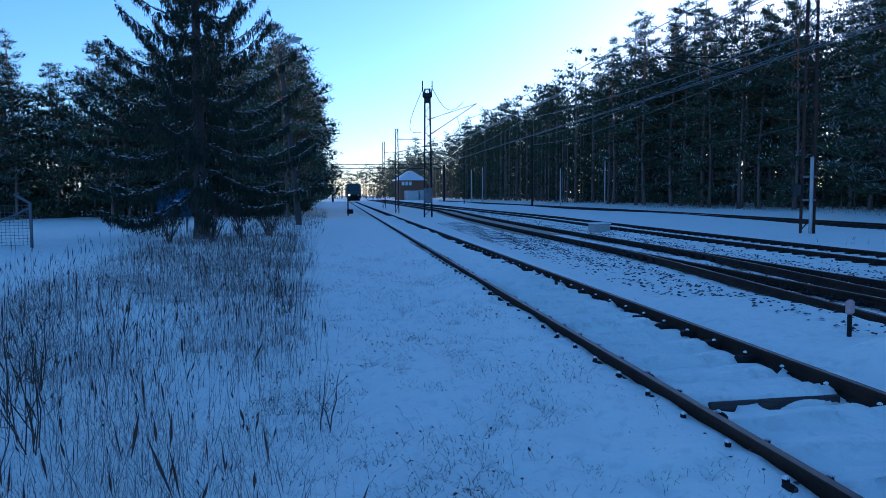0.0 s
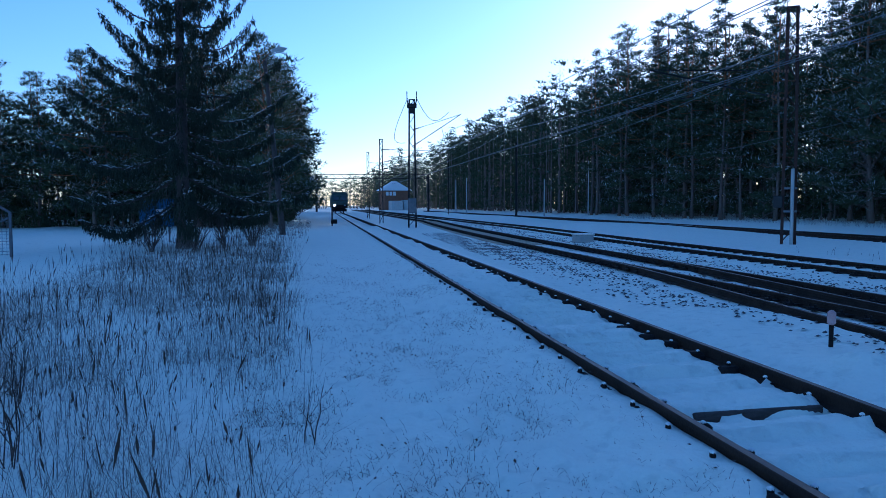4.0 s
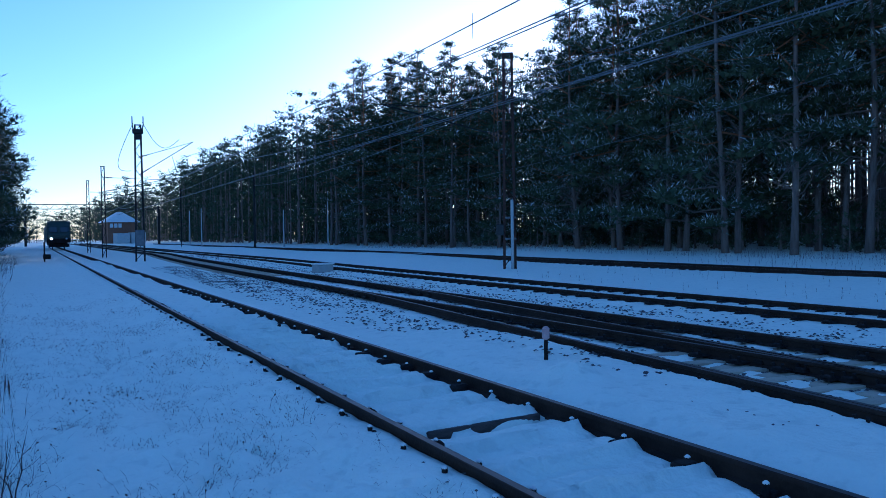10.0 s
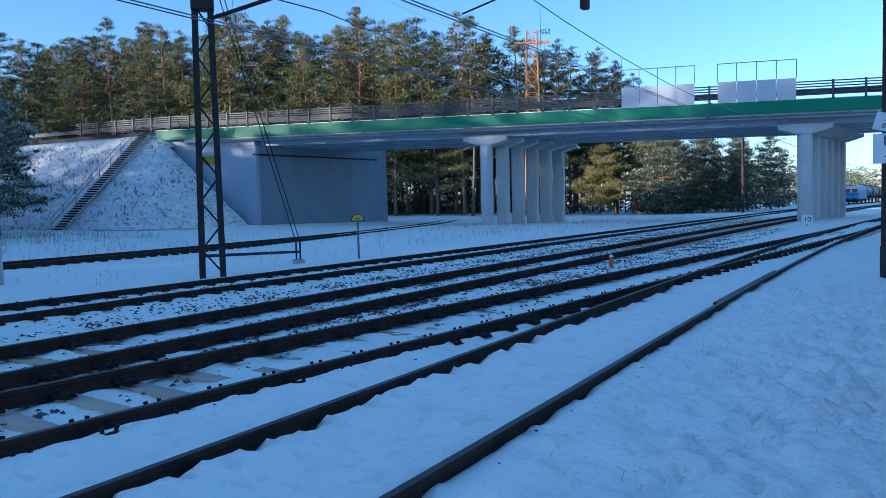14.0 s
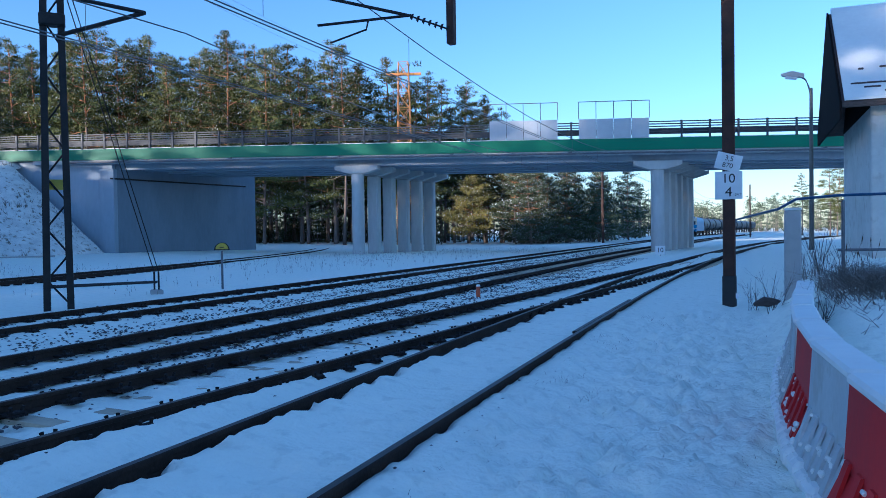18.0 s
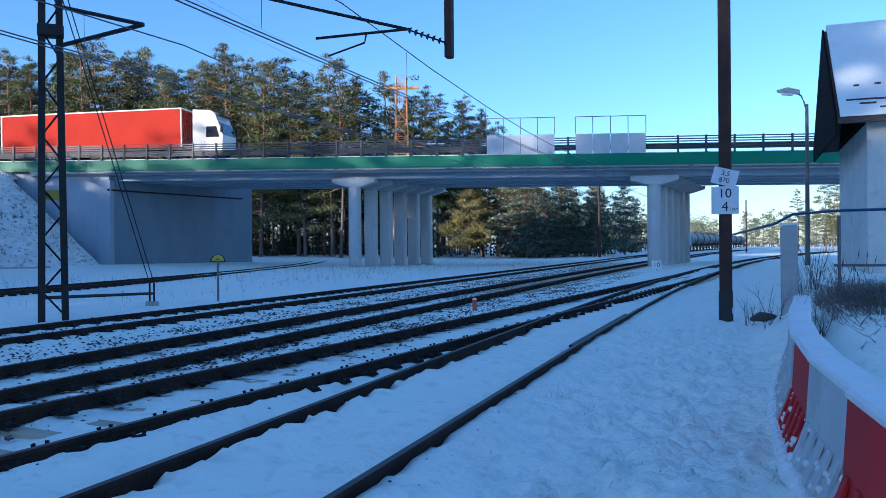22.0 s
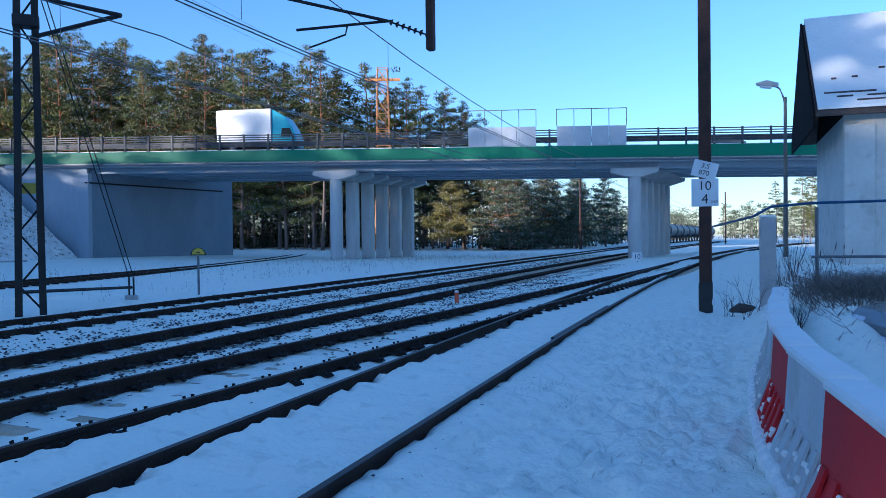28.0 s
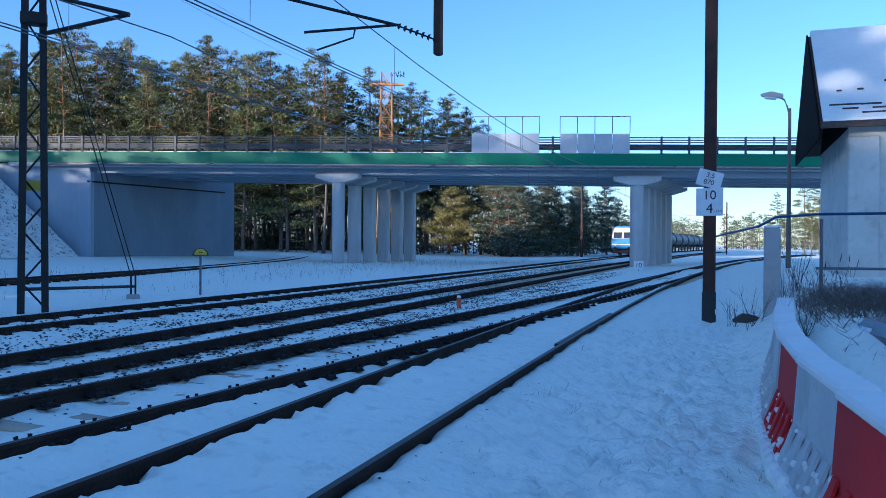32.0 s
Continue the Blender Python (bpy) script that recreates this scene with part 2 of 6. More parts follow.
CARGLOW = glow("car_headlight_glow", (1.0, 0.95, 0.85), 8)
CREAM = mat("cream_train_paint", (0.62, 0.56, 0.4), (0.56, 0.5, 0.36), 2, 0.5)
PINK = mat("faded_pink_paint", (0.5, 0.3, 0.28), (0.55, 0.4, 0.38), 6, 0.7)

# ---- mesh building ----


class MB:
    """Gathers faces for one mesh, with a material slot for each."""

    def __init__(self):
        self.v, self.f, self.m = [], [], []

    def face(self, pts, mi=0):
        i = len(self.v)
        self.v += [tuple(p) for p in pts]
        self.f.append(tuple(range(i, i + len(pts))))
        self.m.append(mi)

    def box(self, c, s, mi=0, rz=0.0, bev=0.0, ry=0.0, rx=0.0):
        """A box, its upright edges and rims chamfered by bev."""
        hx, hy, hz = s[0] / 2, s[1] / 2, s[2] / 2
        b = min(bev, hx * 0.6, hy * 0.6, hz * 0.6)
        rot = Euler((radians(rx), radians(ry), radians(rz))).to_matrix()
        i = len(self.v)
        if not b:
            pts = [(x, y, z) for z in (-hz, hz) for x, y in ((-hx, -hy), (hx, -hy), (hx, hy), (-hx, hy))]
            fs = [(3, 2, 1, 0), (4, 5, 6, 7)] + [(k, (k + 1) % 4, 4 + (k + 1) % 4, 4 + k) for k in range(4)]
        else:
            ring = lambda d, z: [(-hx + d, -hy, z), (hx - d, -hy, z), (hx, -hy + d, z), (hx, hy - d, z), (hx - d, hy, z), (-hx + d, hy, z), (-hx, hy - d, z), (-hx, -hy + d, z)]
            inner = lambda z: [(x * (hx - b) / hx, y * (hy - b) / hy, z) for x, y, z in ring(b, z)]
            pts = inner(-hz) + ring(b, -hz + b) + ring(b, hz - b) + inner(hz)
            fs = [tuple(range(7, -1, -1)), tuple(range(24, 32))]
            fs += [(r * 8 + k, r * 8 + (k + 1) % 8, r * 8 + 8 + (k + 1) % 8, r * 8 + 8 + k) for r in range(3) for k in range(8)]
        cv = Vector(c)
        self.v += [tuple(rot @ Vector(p) + cv) for p in pts]
        self.f += [tuple(i + k for k in q) for q in fs]
        self.m += [mi] * len(fs)

    def tube(self, path, r, n=6, mi=0, cap=True):
        """A round bar along a path; r is one radius or one for each point."""
        path = [Vector(p) for p in path]
        rs = r if isinstance(r, (list, tuple)) else [r] * len(path)
        i = len(self.v)
        for k, p in enumerate(path):
            d = (path[min(k + 1, len(path) - 1)] - path[max(k - 1, 0)]).normalized()
            a = d.cross(Vector((0, 0, 1)) if abs(d.z) < 0.9 else Vector((1, 0, 0))).normalized()
            b = d.cross(a)
            for j in range(n):
                t = 2 * math.pi * j / n
                self.v.append(tuple(p + float(rs[k]) * (math.cos(t) * a + math.sin(t) * b)))
        for k in range(len(path) - 1):
            for j in range(n):
                q = (i + k * n + j, i + k * n + (j + 1) % n, i + (k + 1) * n + (j + 1) % n, i + (k + 1) * n + j)
                self.f.append(q[::-1])
                self.m.append(mi)
        if cap and n > 2:
            self.f.append(tuple(i + j for j in range(n)))
            self.f.append(tuple(i + (len(path) - 1) * n + j for j in range(n - 1, -1, -1)))
            self.m += [mi, mi]

    def sweep(self, prof, path, mi=0, top=None, up=(0, 0, 1)):
        """A profile (sideways, up) carried along a path. Faces listed in top take slot 1."""
        i, n = len(self.v), len(prof)
        path = [Vector(p) for p in path]
        for k, p in enumerate(path):
            d = (path[min(k + 1, len(path) - 1)] - path[max(k - 1, 0)])
            s = Vector((d.y, -d.x, 0)).normalized()
            self.v += [tuple(p + s * a + Vector((0, 0, b))) for a, b in prof]
        for k in range(len(path) - 1):
            for j in range(n):
                self.f.append((i + k * n + j, i + k * n + (j + 1) % n, i + (k + 1) * n + (j + 1) % n, i + (k + 1) * n + j))
                self.m.append(1 if top and j in top else mi)
        self.f += [tuple(i + j for j in range(n - 1, -1, -1)), tuple(i + (len(path) - 1) * n + j for j in range(n))]
        self.m += [mi, mi]

    def prism(self, poly, y0, y1, mi=0, axis='y'):
        """A polygon in (x, z) pulled from y0 to y1 (or in (y, z) along x)."""
        i, n = len(self.v), len(poly)
        for y in (y0, y1):
            self.v += [((a, y, b) if axis == 'y' else (y, a, b)) for a, b in poly]
        self.f += [tuple(range(i, i + n)), tuple(range(i + 2 * n - 1, i + n - 1, -1))]
        self.f += [(i + k, i + n + k, i + n + (k + 1) % n, i + (k + 1) % n) for k in range(n)]
        self.m += [mi] * (n + 2)

    def data(self, name, mats, smooth=False):
        me = bpy.data.meshes.new(name)
        me.from_pydata(self.v, [], self.f)
        for q in mats:
            me.materials.append(q)
        me.polygons.foreach_set("material_index", self.m)
        if smooth:
            me.polygons.foreach_set("use_smooth", [True] * len(self.f))
        me.update()
        return me


def fix(me):
    """Turns a mesh's faces outwards."""
    bm = bmesh.new()
    bm.from_mesh(me)
    bmesh.ops.recalc_face_normals(bm, faces=bm.faces)
    bm.to_mesh(me)
    bm.free()
    return me


def part(name, mb, mats, parent=None, label="", smooth=False, at=None, kind=""):
    mats = mats if isinstance(mats, (list, tuple)) else [mats]
    me = mb if isinstance(mb, bpy.types.Mesh) else fix(mb.data(name, mats, smooth))
    ob = new(name, me)
    ob.parent = parent
    if at is not None:
        ob.matrix_basis = at
    if label or kind:
        tagged(ob, label, kind=kind)
    return ob


def thing(name, label, category, at=None, group="", kind=""):
    ob = new(name)
    ob.empty_display_size = 0.3
    if at is not None:
        ob.matrix_basis = at
    return tagged(ob, label, category, group, kind)


def soup(name, tri, mats, mi=None, smooth=False):
    """A mesh of loose triangles from an array (n, 3, 3)."""
    me = bpy.data.meshes.new(name)
    n = len(tri)
    me.vertices.add(n * 3)
    me.vertices.foreach_set("co", np.asarray(tri, np.float32).ravel())
    me.loops.add(n * 3)
    me.loops.foreach_set("vertex_index", np.arange(n * 3, dtype=np.int32))
    me.polygons.add(n)
    me.polygons.foreach_set("loop_start", np.arange(0, n * 3, 3, dtype=np.int32))
    for q in mats:
        me.materials.append(q)
    if mi is not None:
        me.polygons.foreach_set("material_index", np.asarray(mi, np.int32))
    me.update(calc_edges=True)
    return me


# ---- the lie of the land ----
def sstep(a, b, x):
    t = np.clip((x - a) / (b - a), 0, 1)
    return t * t * (3 - 2 * t)


def track_a(y):
    return 3.07 - 0.0009 * max(0.0, -8 - y) ** 2


def track_b(y):
    return 8.12 - 0.00025 * max(0.0, -10 - y) ** 2 + 0.0006 * min(max(0.0, y - 14), 60) ** 2


def track_c(y):
    return 12.35 + 0.0016 * min(max(0.0, y - 4), 45) ** 2 * 0.35 - 0.0003 * max(0.0, -95 - y) ** 2


def track_d(y):
    return 24.0 + 0.0031 * max(0.0, 5 - y) ** 2 + 0.05 * max(0.0, min(y, 60) - 5)


def track_x(y):
    lo, hi, s = track_a(y), track_b(y), 6.2 + 0.103 * y
    s = lo + 0.12 * math.log1p(math.exp(min(50, (s - lo) / 0.12)))
    return hi - 0.12 * math.log1p(math.exp(min(50, (hi - s) / 0.12)))


RAIL_Z = 0.17


def land(x, y):
    """Height of the snow."""
    x, y = np.asarray(x, float), np.asarray(y, float)
    z = 0.025 * np.sin(x * 1.7 + 0.6 * np.sin(y * 0.9)) * np.sin(y * 1.1 + 0.8) + 0.012 * np.sin(x * 5.1 + y * 2.3) * np.sin(y * 4.3 - x * 1.9)
    side = sstep(-0.4, -2.0, x) * sstep(-3, 3, y)
    z = z + side * (0.05 + 0.06 * np.sin(x * 0.9 + y * 0.35) * np.sin(y * 0.7) + 0.03 * np.sin(x * 3.1) * np.sin(y * 2.7))
    x1 = 5.45 + 0.103 * y
    drift = sstep(4.2, 4.6, x) * sstep(x1 + 0.06, x1 - 0.2, x) * sstep(-14, -11, y) * sstep(13, 9, y)
    bed = sstep(1.6, 2.2, x) * sstep(15.5, 14.3, x)
    z = z * (1 - 0.75 * bed) + 0.11 * drift + 0.055 * sstep(10.9, 11.4, x) * sstep(15.0, 13.6, x) * sstep(120, 80, np.abs(y))
    z = z + 0.085 * sstep(1.5, 2.1, x) * sstep(2.36, 2.28, x) + 0.03 * sstep(3.8, 3.9, x) * sstep(4.6, 4.1, x)
    far = sstep(15, 22, x)
    z = z + far * 0.12 * np.sin(y * 0.12 + 1) * 0.5
    bank = sstep(0.0, -1.6, x) * sstep(-7.5, -10.5, y) * sstep(-70, -45, y)
    z = z + bank * 0.75 + sstep(32, 60, x) * 0.45
    hill = sstep(70, 160, x) * sstep(45, 5, y)
    return z + hill * 3.0
# ---- ground ----
def noise(X, Y, cell, seed):
    """Smooth value noise from -1 to 1."""
    tab = np.random.RandomState(seed).uniform(-1, 1, (256, 256))
    u, w = X / cell, Y / cell
    a, b = np.floor(u).astype(np.int64), np.floor(w).astype(np.int64)
    fu, fw = u - a, w - b
    fu, fw = fu * fu * (3 - 2 * fu), fw * fw * (3 - 2 * fw)
    g = lambda p, q: tab[p % 256, q % 256]
    return (g(a, b) * (1 - fu) + g(a + 1, b) * fu) * (1 - fw) + (g(a, b + 1) * (1 - fu) + g(a + 1, b + 1) * fu) * fw


def spaced(lo, hi, step, grow, reach):
    """Even spacing from lo to hi, widening outwards."""
    mid = np.arange(lo, hi + step / 2, step)
    out, s, p = [], step, 0.0
    while p < reach:
        s *= grow
        p += s
        out.append(p)
    out = np.array(out)
    return np.concatenate([lo - out[::-1], mid, mid[-1] + out])


def prints(X, Y, Z, gx, gy, spots, rng, depth, w=0.065, l=0.15):
    for px, py in spots:
        a = rng.normal(0, 0.35)
        ix, iy = np.where(np.abs(gx - px) < 0.45)[0], np.where(np.abs(gy - py) < 0.55)[0]
        if len(ix) == 0 or len(iy) == 0:
            continue
        sx, sy = X[np.ix_(iy, ix)] - px, Y[np.ix_(iy, ix)] - py
        u, v = sx * math.cos(a) + sy * math.sin(a), -sx * math.sin(a) + sy * math.cos(a)
        r = (u / w) ** 2 + (v / l) ** 2
        k = depth * rng.uniform(0.5, 1.3)
        Z[np.ix_(iy, ix)] += -k * np.exp(-r ** 2) + 0.45 * k * np.exp(-(np.sqrt(r) - 1.55) ** 2 * 6)


def build_ground():
    gx = spaced(-1.5, 9.3, 0.054, 1.11, 2600)
    gy = spaced(-13.5, 13.0, 0.062, 1.08, 2600)
    X, Y = np.meshgrid(gx, gy)
    Z = land(X, Y)
    rng = np.random.RandomState(3)
    close = np.exp(-(np.maximum(0, np.abs(Y - 0.5) - 14) / 8) ** 2) * np.exp(-(np.maximum(0, np.abs(X - 3) - 6) / 4) ** 2)
    path = sstep(-1.4, -0.6, X) * sstep(2.25, 1.9, X)
    rough = 0.85 + 0.25 * sstep(0, -3, Y)
    Z += close * path * rough * (0.034 * noise(X, Y, 0.34, 1) + 0.034 * noise(X, Y * 0.6, 0.15, 2) + 0.022 * noise(X, Y, 0.09, 12))
    Z += close * (1 - path) * (0.02 * noise(X, Y, 0.5, 3) + 0.012 * noise(X, Y, 0.16, 4))
    # snow ridges over the sleepers of the snowed-in siding, dipping where a sleeper end shows
    dx = X - 3.07
    bed = (np.abs(dx) < 0.72) * np.clip((0.72 - np.abs(dx)) / 0.08, 0, 1) * (np.abs(Y) < 60)
    drift = 0.6 * np.sin(X * 2 + 0.4 * Y) + 0.6 * noise(X, Y, 1.3, 6)
    wave = np.cos(2 * np.pi * (Y - 5.05) / 0.62 + drift)
    saw = ((Y - 4.9) / 0.62 + drift / 6.283) % 1.0
    amp = 0.35 + 0.65 * sstep(-2.0, 1.5, Y)
    wave2 = np.cos(2 * np.pi * (Y - 5.05 - 0.12 * X) / 0.29 + 1.6 * noise(X, Y, 0.7, 16))
    Z += bed * amp * 0.026 * wave2 * (0.6 + 0.4 * noise(X, Y, 0.4, 17))
    Z += bed * (amp * 0.1 * np.exp(-2.6 * saw) * (1 + 0.35 * noise(X, Y, 0.5, 18)) + 0.04 + 0.012 * noise(X, Y, 0.3, 7))
    Z += bed * 0.075 * sstep(0.0, 0.6, dx) * sstep(2.0, -0.5, Y) * sstep(-12, -7, Y)
    edge = sstep(0.48, 0.6, np.abs(dx)) * (np.abs(dx) < 0.7) * (wave > 0.3) * (noise(X, Y * 0 + np.floor((Y - 4.74) / 0.62), 1.0, 8) + noise(Y, X * 0, 0.62, 9) > -0.25)
    Z -= edge * 0.075 * (np.abs(Y) < 30)
    slot = np.exp(-((Y - 5.38 - 0.03 * np.sin(X * 7)) / 0.035) ** 2) * (np.abs(dx) < 0.7) * (noise(X, X * 0, 0.22, 10) > -0.5)
    Z -= slot * 0.2
    # bare sleepers of the crossover and the main line: snow lies between and partly over them
    lane = sstep(5.5 + 0.103 * Y, 5.6 + 0.103 * Y, X) * sstep(9.1, 8.9, X) * (np.abs(Y) < 40)
    Z += lane * (0.002 + 0.024 * noise(X, Y, 0.4, 13) + 0.014 * noise(X, Y, 0.14, 14))
    Z += 0.16 * np.exp(-((X - 4.85) / 0.26) ** 2 - ((Y - 6.5) / 0.32) ** 2)
    # footprints
    spots = [(rng.normal(0.8, 0.6), rng.uniform(-16, -2.2)) for _ in range(900)]
    prints(X, Y, Z, gx, gy, spots, rng, 0.03)
    prints(X, Y, Z, gx, gy, [(rng.normal(0.7, 0.6), rng.uniform(2.2, 14)) for _ in range(110)], rng, 0.022)
    walkers = [(4.55 + 0.12 * (k % 2) + 0.02 * k, -9.0 + 0.62 * k) for k in range(13)] + [(3.0 + 0.15 * (k % 2) + 0.07 * k, -12.0 + 0.6 * k) for k in range(12)]
    prints(X, Y, Z, gx, gy, walkers, rng, 0.03)
    n, m = X.shape
    v = np.stack([X.ravel(), Y.ravel(), Z.ravel()], 1)
    me = bpy.data.meshes.new("ground")
    i = np.arange(n * m).reshape(n, m)
    f = np.stack([i[:-1, :-1], i[:-1, 1:], i[1:, 1:], i[1:, :-1]], -1).reshape(-1, 4)
    me.from_pydata(v.tolist(), [], f.tolist())
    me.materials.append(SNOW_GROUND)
    me.polygons.foreach_set("use_smooth", [True] * len(f))
    ob = new("ground", me)
    tagged(ob, "wide snow-covered ground with trodden snow beside the tracks", "ground", kind="structure")


build_ground()

# ---- railway tracks ----
RAIL_PROF = [(-0.07, -0.15), (0.07, -0.15), (0.07, -0.138), (0.012, -0.12), (0.01, -0.045), (0.036, -0.035), (0.036, -0.006),
             (0.028, 0.0), (-0.028, 0.0), (-0.036, -0.006), (-0.036, -0.035), (-0.01, -0.045), (-0.012, -0.12), (-0.07, -0.138)]


def fastening_mesh(snowy=False):
    b = MB()
    if snowy:
        b.box((0, 0, 0.0), (0.3, 0.12, 0.02))
        for s in (-1, 1):
            b.box((s * 0.09, 0, 0.03), (0.06, 0.1, 0.05), bev=0.008)
            b.tube([(s * 0.125, 0, 0.0), (s * 0.13, 0, 0.1)], 0.02, 6)
            b.tube([(s * 0.13, 0, 0.095), (s * 0.13, 0, 0.105), (s * 0.13, 0, 0.115)], [0.02, 0.021, 0.008], 7, 1)
        return fix(b.data("fastening", [IRON, SNOW]))
    b.box((0, 0, 0.01), (0.52, 0.15, 0.02))
    for s in (-1, 1):
        b.box((s * 0.2, 0, 0.032), (0.1, 0.13, 0.035), bev=0.01)
        for y in (-0.05, 0.05):
            b.tube([(s * 0.2, y, 0.03), (s * 0.205, y * 1.1, 0.065), (s * 0.21, y * 1.25, 0.092)], [0.02, 0.016, 0.02], 5)
    return fix(b.data("fastening", [IRON, SNOW]))


def sleeper_mesh(w, h, mats):
    b = MB()
    x = w / 2
    b.prism([(-x, -0.2), (x, -0.2), (x, 0), (x - 0.5, 0.008), (0.35, 0.004), (-0.35, 0.004), (-x + 0.5, 0.008), (-x, 0)], -h / 2, h / 2)
    return fix(b.data("sleeper", mats))


FAST = fastening_mesh()
FAST_SNOWY = fastening_mesh(True)
SLEEP_C = sleeper_mesh(2.5, 0.2, [SLEEPER])
SLEEP_T = sleeper_mesh(2.6, 0.25, [TIMBER])


def track(fn, y0, y1, label, sleeper, top_z, near=(-32, 34), spacing=0.6, fast=True, skip=None, step=2.0, z0=RAIL_Z, fz=None, bare=None, fmesh=None):
    t = thing("railway_track", label, "track")
    ys = list(np.arange(y0, y1 + 0.01, step))
    for side in (-0.75, 0.75):
        b = MB()
        b.sweep(RAIL_PROF, [(fn(y) + side, y, z0) for y in ys], 0, top=(7,))
        part("rail", b, [RAIL, RAIL_TOP], t)
    far = MB()
    farf = MB()
    rng = random.Random(5)
    y = y0
    while y < y1:
        y += spacing
        if skip and skip(y):
            continue
        x = fn(y)
        a = math.atan2(fn(y - 0.3) - fn(y + 0.3), 0.6)
        tz = top_z if bare is None or bare[0] < y < bare[1] else top_z - 0.045
        if near[0] < y < near[1]:
            ob = part("sleeper", sleeper, [], t, at=Matrix.Translation((x, y, tz + rng.uniform(-0.012, 0.008))) @ pose(0, 0, 0, 0, 0, math.degrees(a) + rng.uniform(-0.8, 0.8)))
            if fast:
                for s in (-0.75, 0.75):
                    part("fastening", fmesh or FAST, [], t, at=Matrix.Translation((x + s, y, top_z if fz is None else fz)) @ pose(0, 0, 0, 0, 0, math.degrees(a)))
        else:
            far.box((x, y, top_z - 0.1), (2.5, 0.27, 0.2))
            for s in (-0.75, 0.75):
                farf.box((x + s, y, top_z + 0.03), (0.3, 0.14, 0.07))
    if far.v:
        part("far_sleeper_strip", far, [sleeper.materials[0]], t, kind="stuff")
        part("far_fastening_strip", farf, [IRON], t, kind="stuff")
    return t


def rail_piece(fn, off, y0, y1, parent, name="check_rail"):
    b = MB()
    b.sweep(RAIL_PROF, [(fn(y) + off, y, RAIL_Z) for y in np.arange(y0, y1 + 0.01, 0.5)], 0, top=(7,))
    return part(name, b, [RAIL, RAIL_TOP], parent)


TA = track(track_a, -150, 175, "snowed-in siding track with dark rusty rails on buried sleepers", SLEEP_T, -0.05, near=(0.4, 24), spacing=0.62, fz=0.025, fmesh=FAST_SNOWY)
TB = track(track_b, -200, 260, "main line track on concrete sleepers in snowy ballast", SLEEP_C, 0.02, near=(-26, 30), bare=(-6, 7), fz=0.045)
TC = track(track_c, -260, 260, "second main line track on concrete sleepers in snowy ballast", SLEEP_C, 0.01, near=(-26, 34), fz=0.055)
TX = track(track_x, -46, 22, "crossover track between siding and main line on bare concrete sleepers", SLEEP_C, 0.028, near=(-30, 20), skip=lambda y: y > 8, bare=(-5.5, 8), fz=0.05)
TD = track(track_d, -120, 200, "outer siding track nearly buried in snow", SLEEP_T, -0.08, near=(-1, 1), fast=False, z0=0.13)
rail_piece(track_x, -0.75 + 0.07, 1.6, 7.5, TX)
rail_piece(track_b, 0.75 - 0.07, 1.0, 7.0, TX)
rail_piece(track_a, -0.75 + 0.07, -17.0, -11.5, TX)
rail_piece(track_x, 0.75 - 0.11, 4.6, 8.5, TX, "wing_rail")
rail_piece(track_b, -0.75 - 0.1, -1.5, 4.0, TX, "wing_rail")


def stones():
    """Ballast that shows through the snow."""
    rng = np.random.RandomState(11)
    zones = [(9.1, 11.3, -70, 70, 11000), (10.0, 10.7, -40, 40, 2500), (7.5, 8.8, -60, 60, 2600), (11.7, 13.0, -60, 60, 1800), (13.3, 14.3, -60, 60, 1600),
             (5.4, 7.2, 6, 45, 3000), (4.9, 6.5, 11, 44, 2600), (6.0, 7.2, -34, 5, 2600), (7.0, 7.3, -30, 10, 900), (5.2, 7.2, -46, -9, 4200), (8.9, 11.6, -60, -8, 6500), (7.5, 8.9, -50, -8, 2600), (11.7, 13.0, -50, -8, 1800), (2.0, 2.3, -9, 14, 160), (4.2, 5.6, -12, 12, 60), (5.9, 7.2, -6, 9, 1300), (4.9, 5.25, -6, 6, 120)]
    tri = []
    for x0, x1, y0, y1, n in zones:
        x, y = rng.uniform(x0, x1, n), rng.uniform(-1, 1, n)
        y = (y0 + y1) / 2 + np.sign(y) * np.abs(y) ** 1.35 * (y1 - y0) / 2
        keep = (np.sin(x * 4.1 + y * 1.3) * np.sin(y * 2.1 - x * 2.7) + rng.uniform(-0.9, 1.1, n)) > 0
        x, y = x[keep], y[keep]
        if (x0, x1) != (2.0, 2.3) and (x0, x1) != (4.2, 5.6):
            x = x + np.where(y > 14, 0.0006 * np.minimum(y - 14, 60) ** 2, 0)
        k = len(x)
        r = rng.uniform(0.018, 0.042, k)[:, None] * (0.45 if x0 < 4.5 or n < 200 else 1.0)
        a = rng.uniform(0, 6.28, k)
        c = np.stack([x, y, land(x, y) + 0.008], 1)
        ring = [c + r * np.stack([np.cos(a + j * 1.571) * rng.uniform(0.7, 1.3, k), np.sin(a + j * 1.571) * rng.uniform(0.7, 1.3, k), rng.uniform(-0.3, 0.3, k)], 1) for j in range(4)]
        top = c + r * np.stack([rng.uniform(-0.3, 0.3, k), rng.uniform(-0.3, 0.3, k), rng.uniform(0.3, 0.65, k)], 1)
        for j in range(4):
            tri.append(np.stack([ring[j], ring[(j + 1) % 4], top], 1))
    me = soup("ballast_stones", np.concatenate(tri), [BALLAST])
    tagged(new("ballast_stones", me), "dark crushed ballast stones poking through thin snow", "ballast", kind="stuff")


stones()

# ---- trees ----


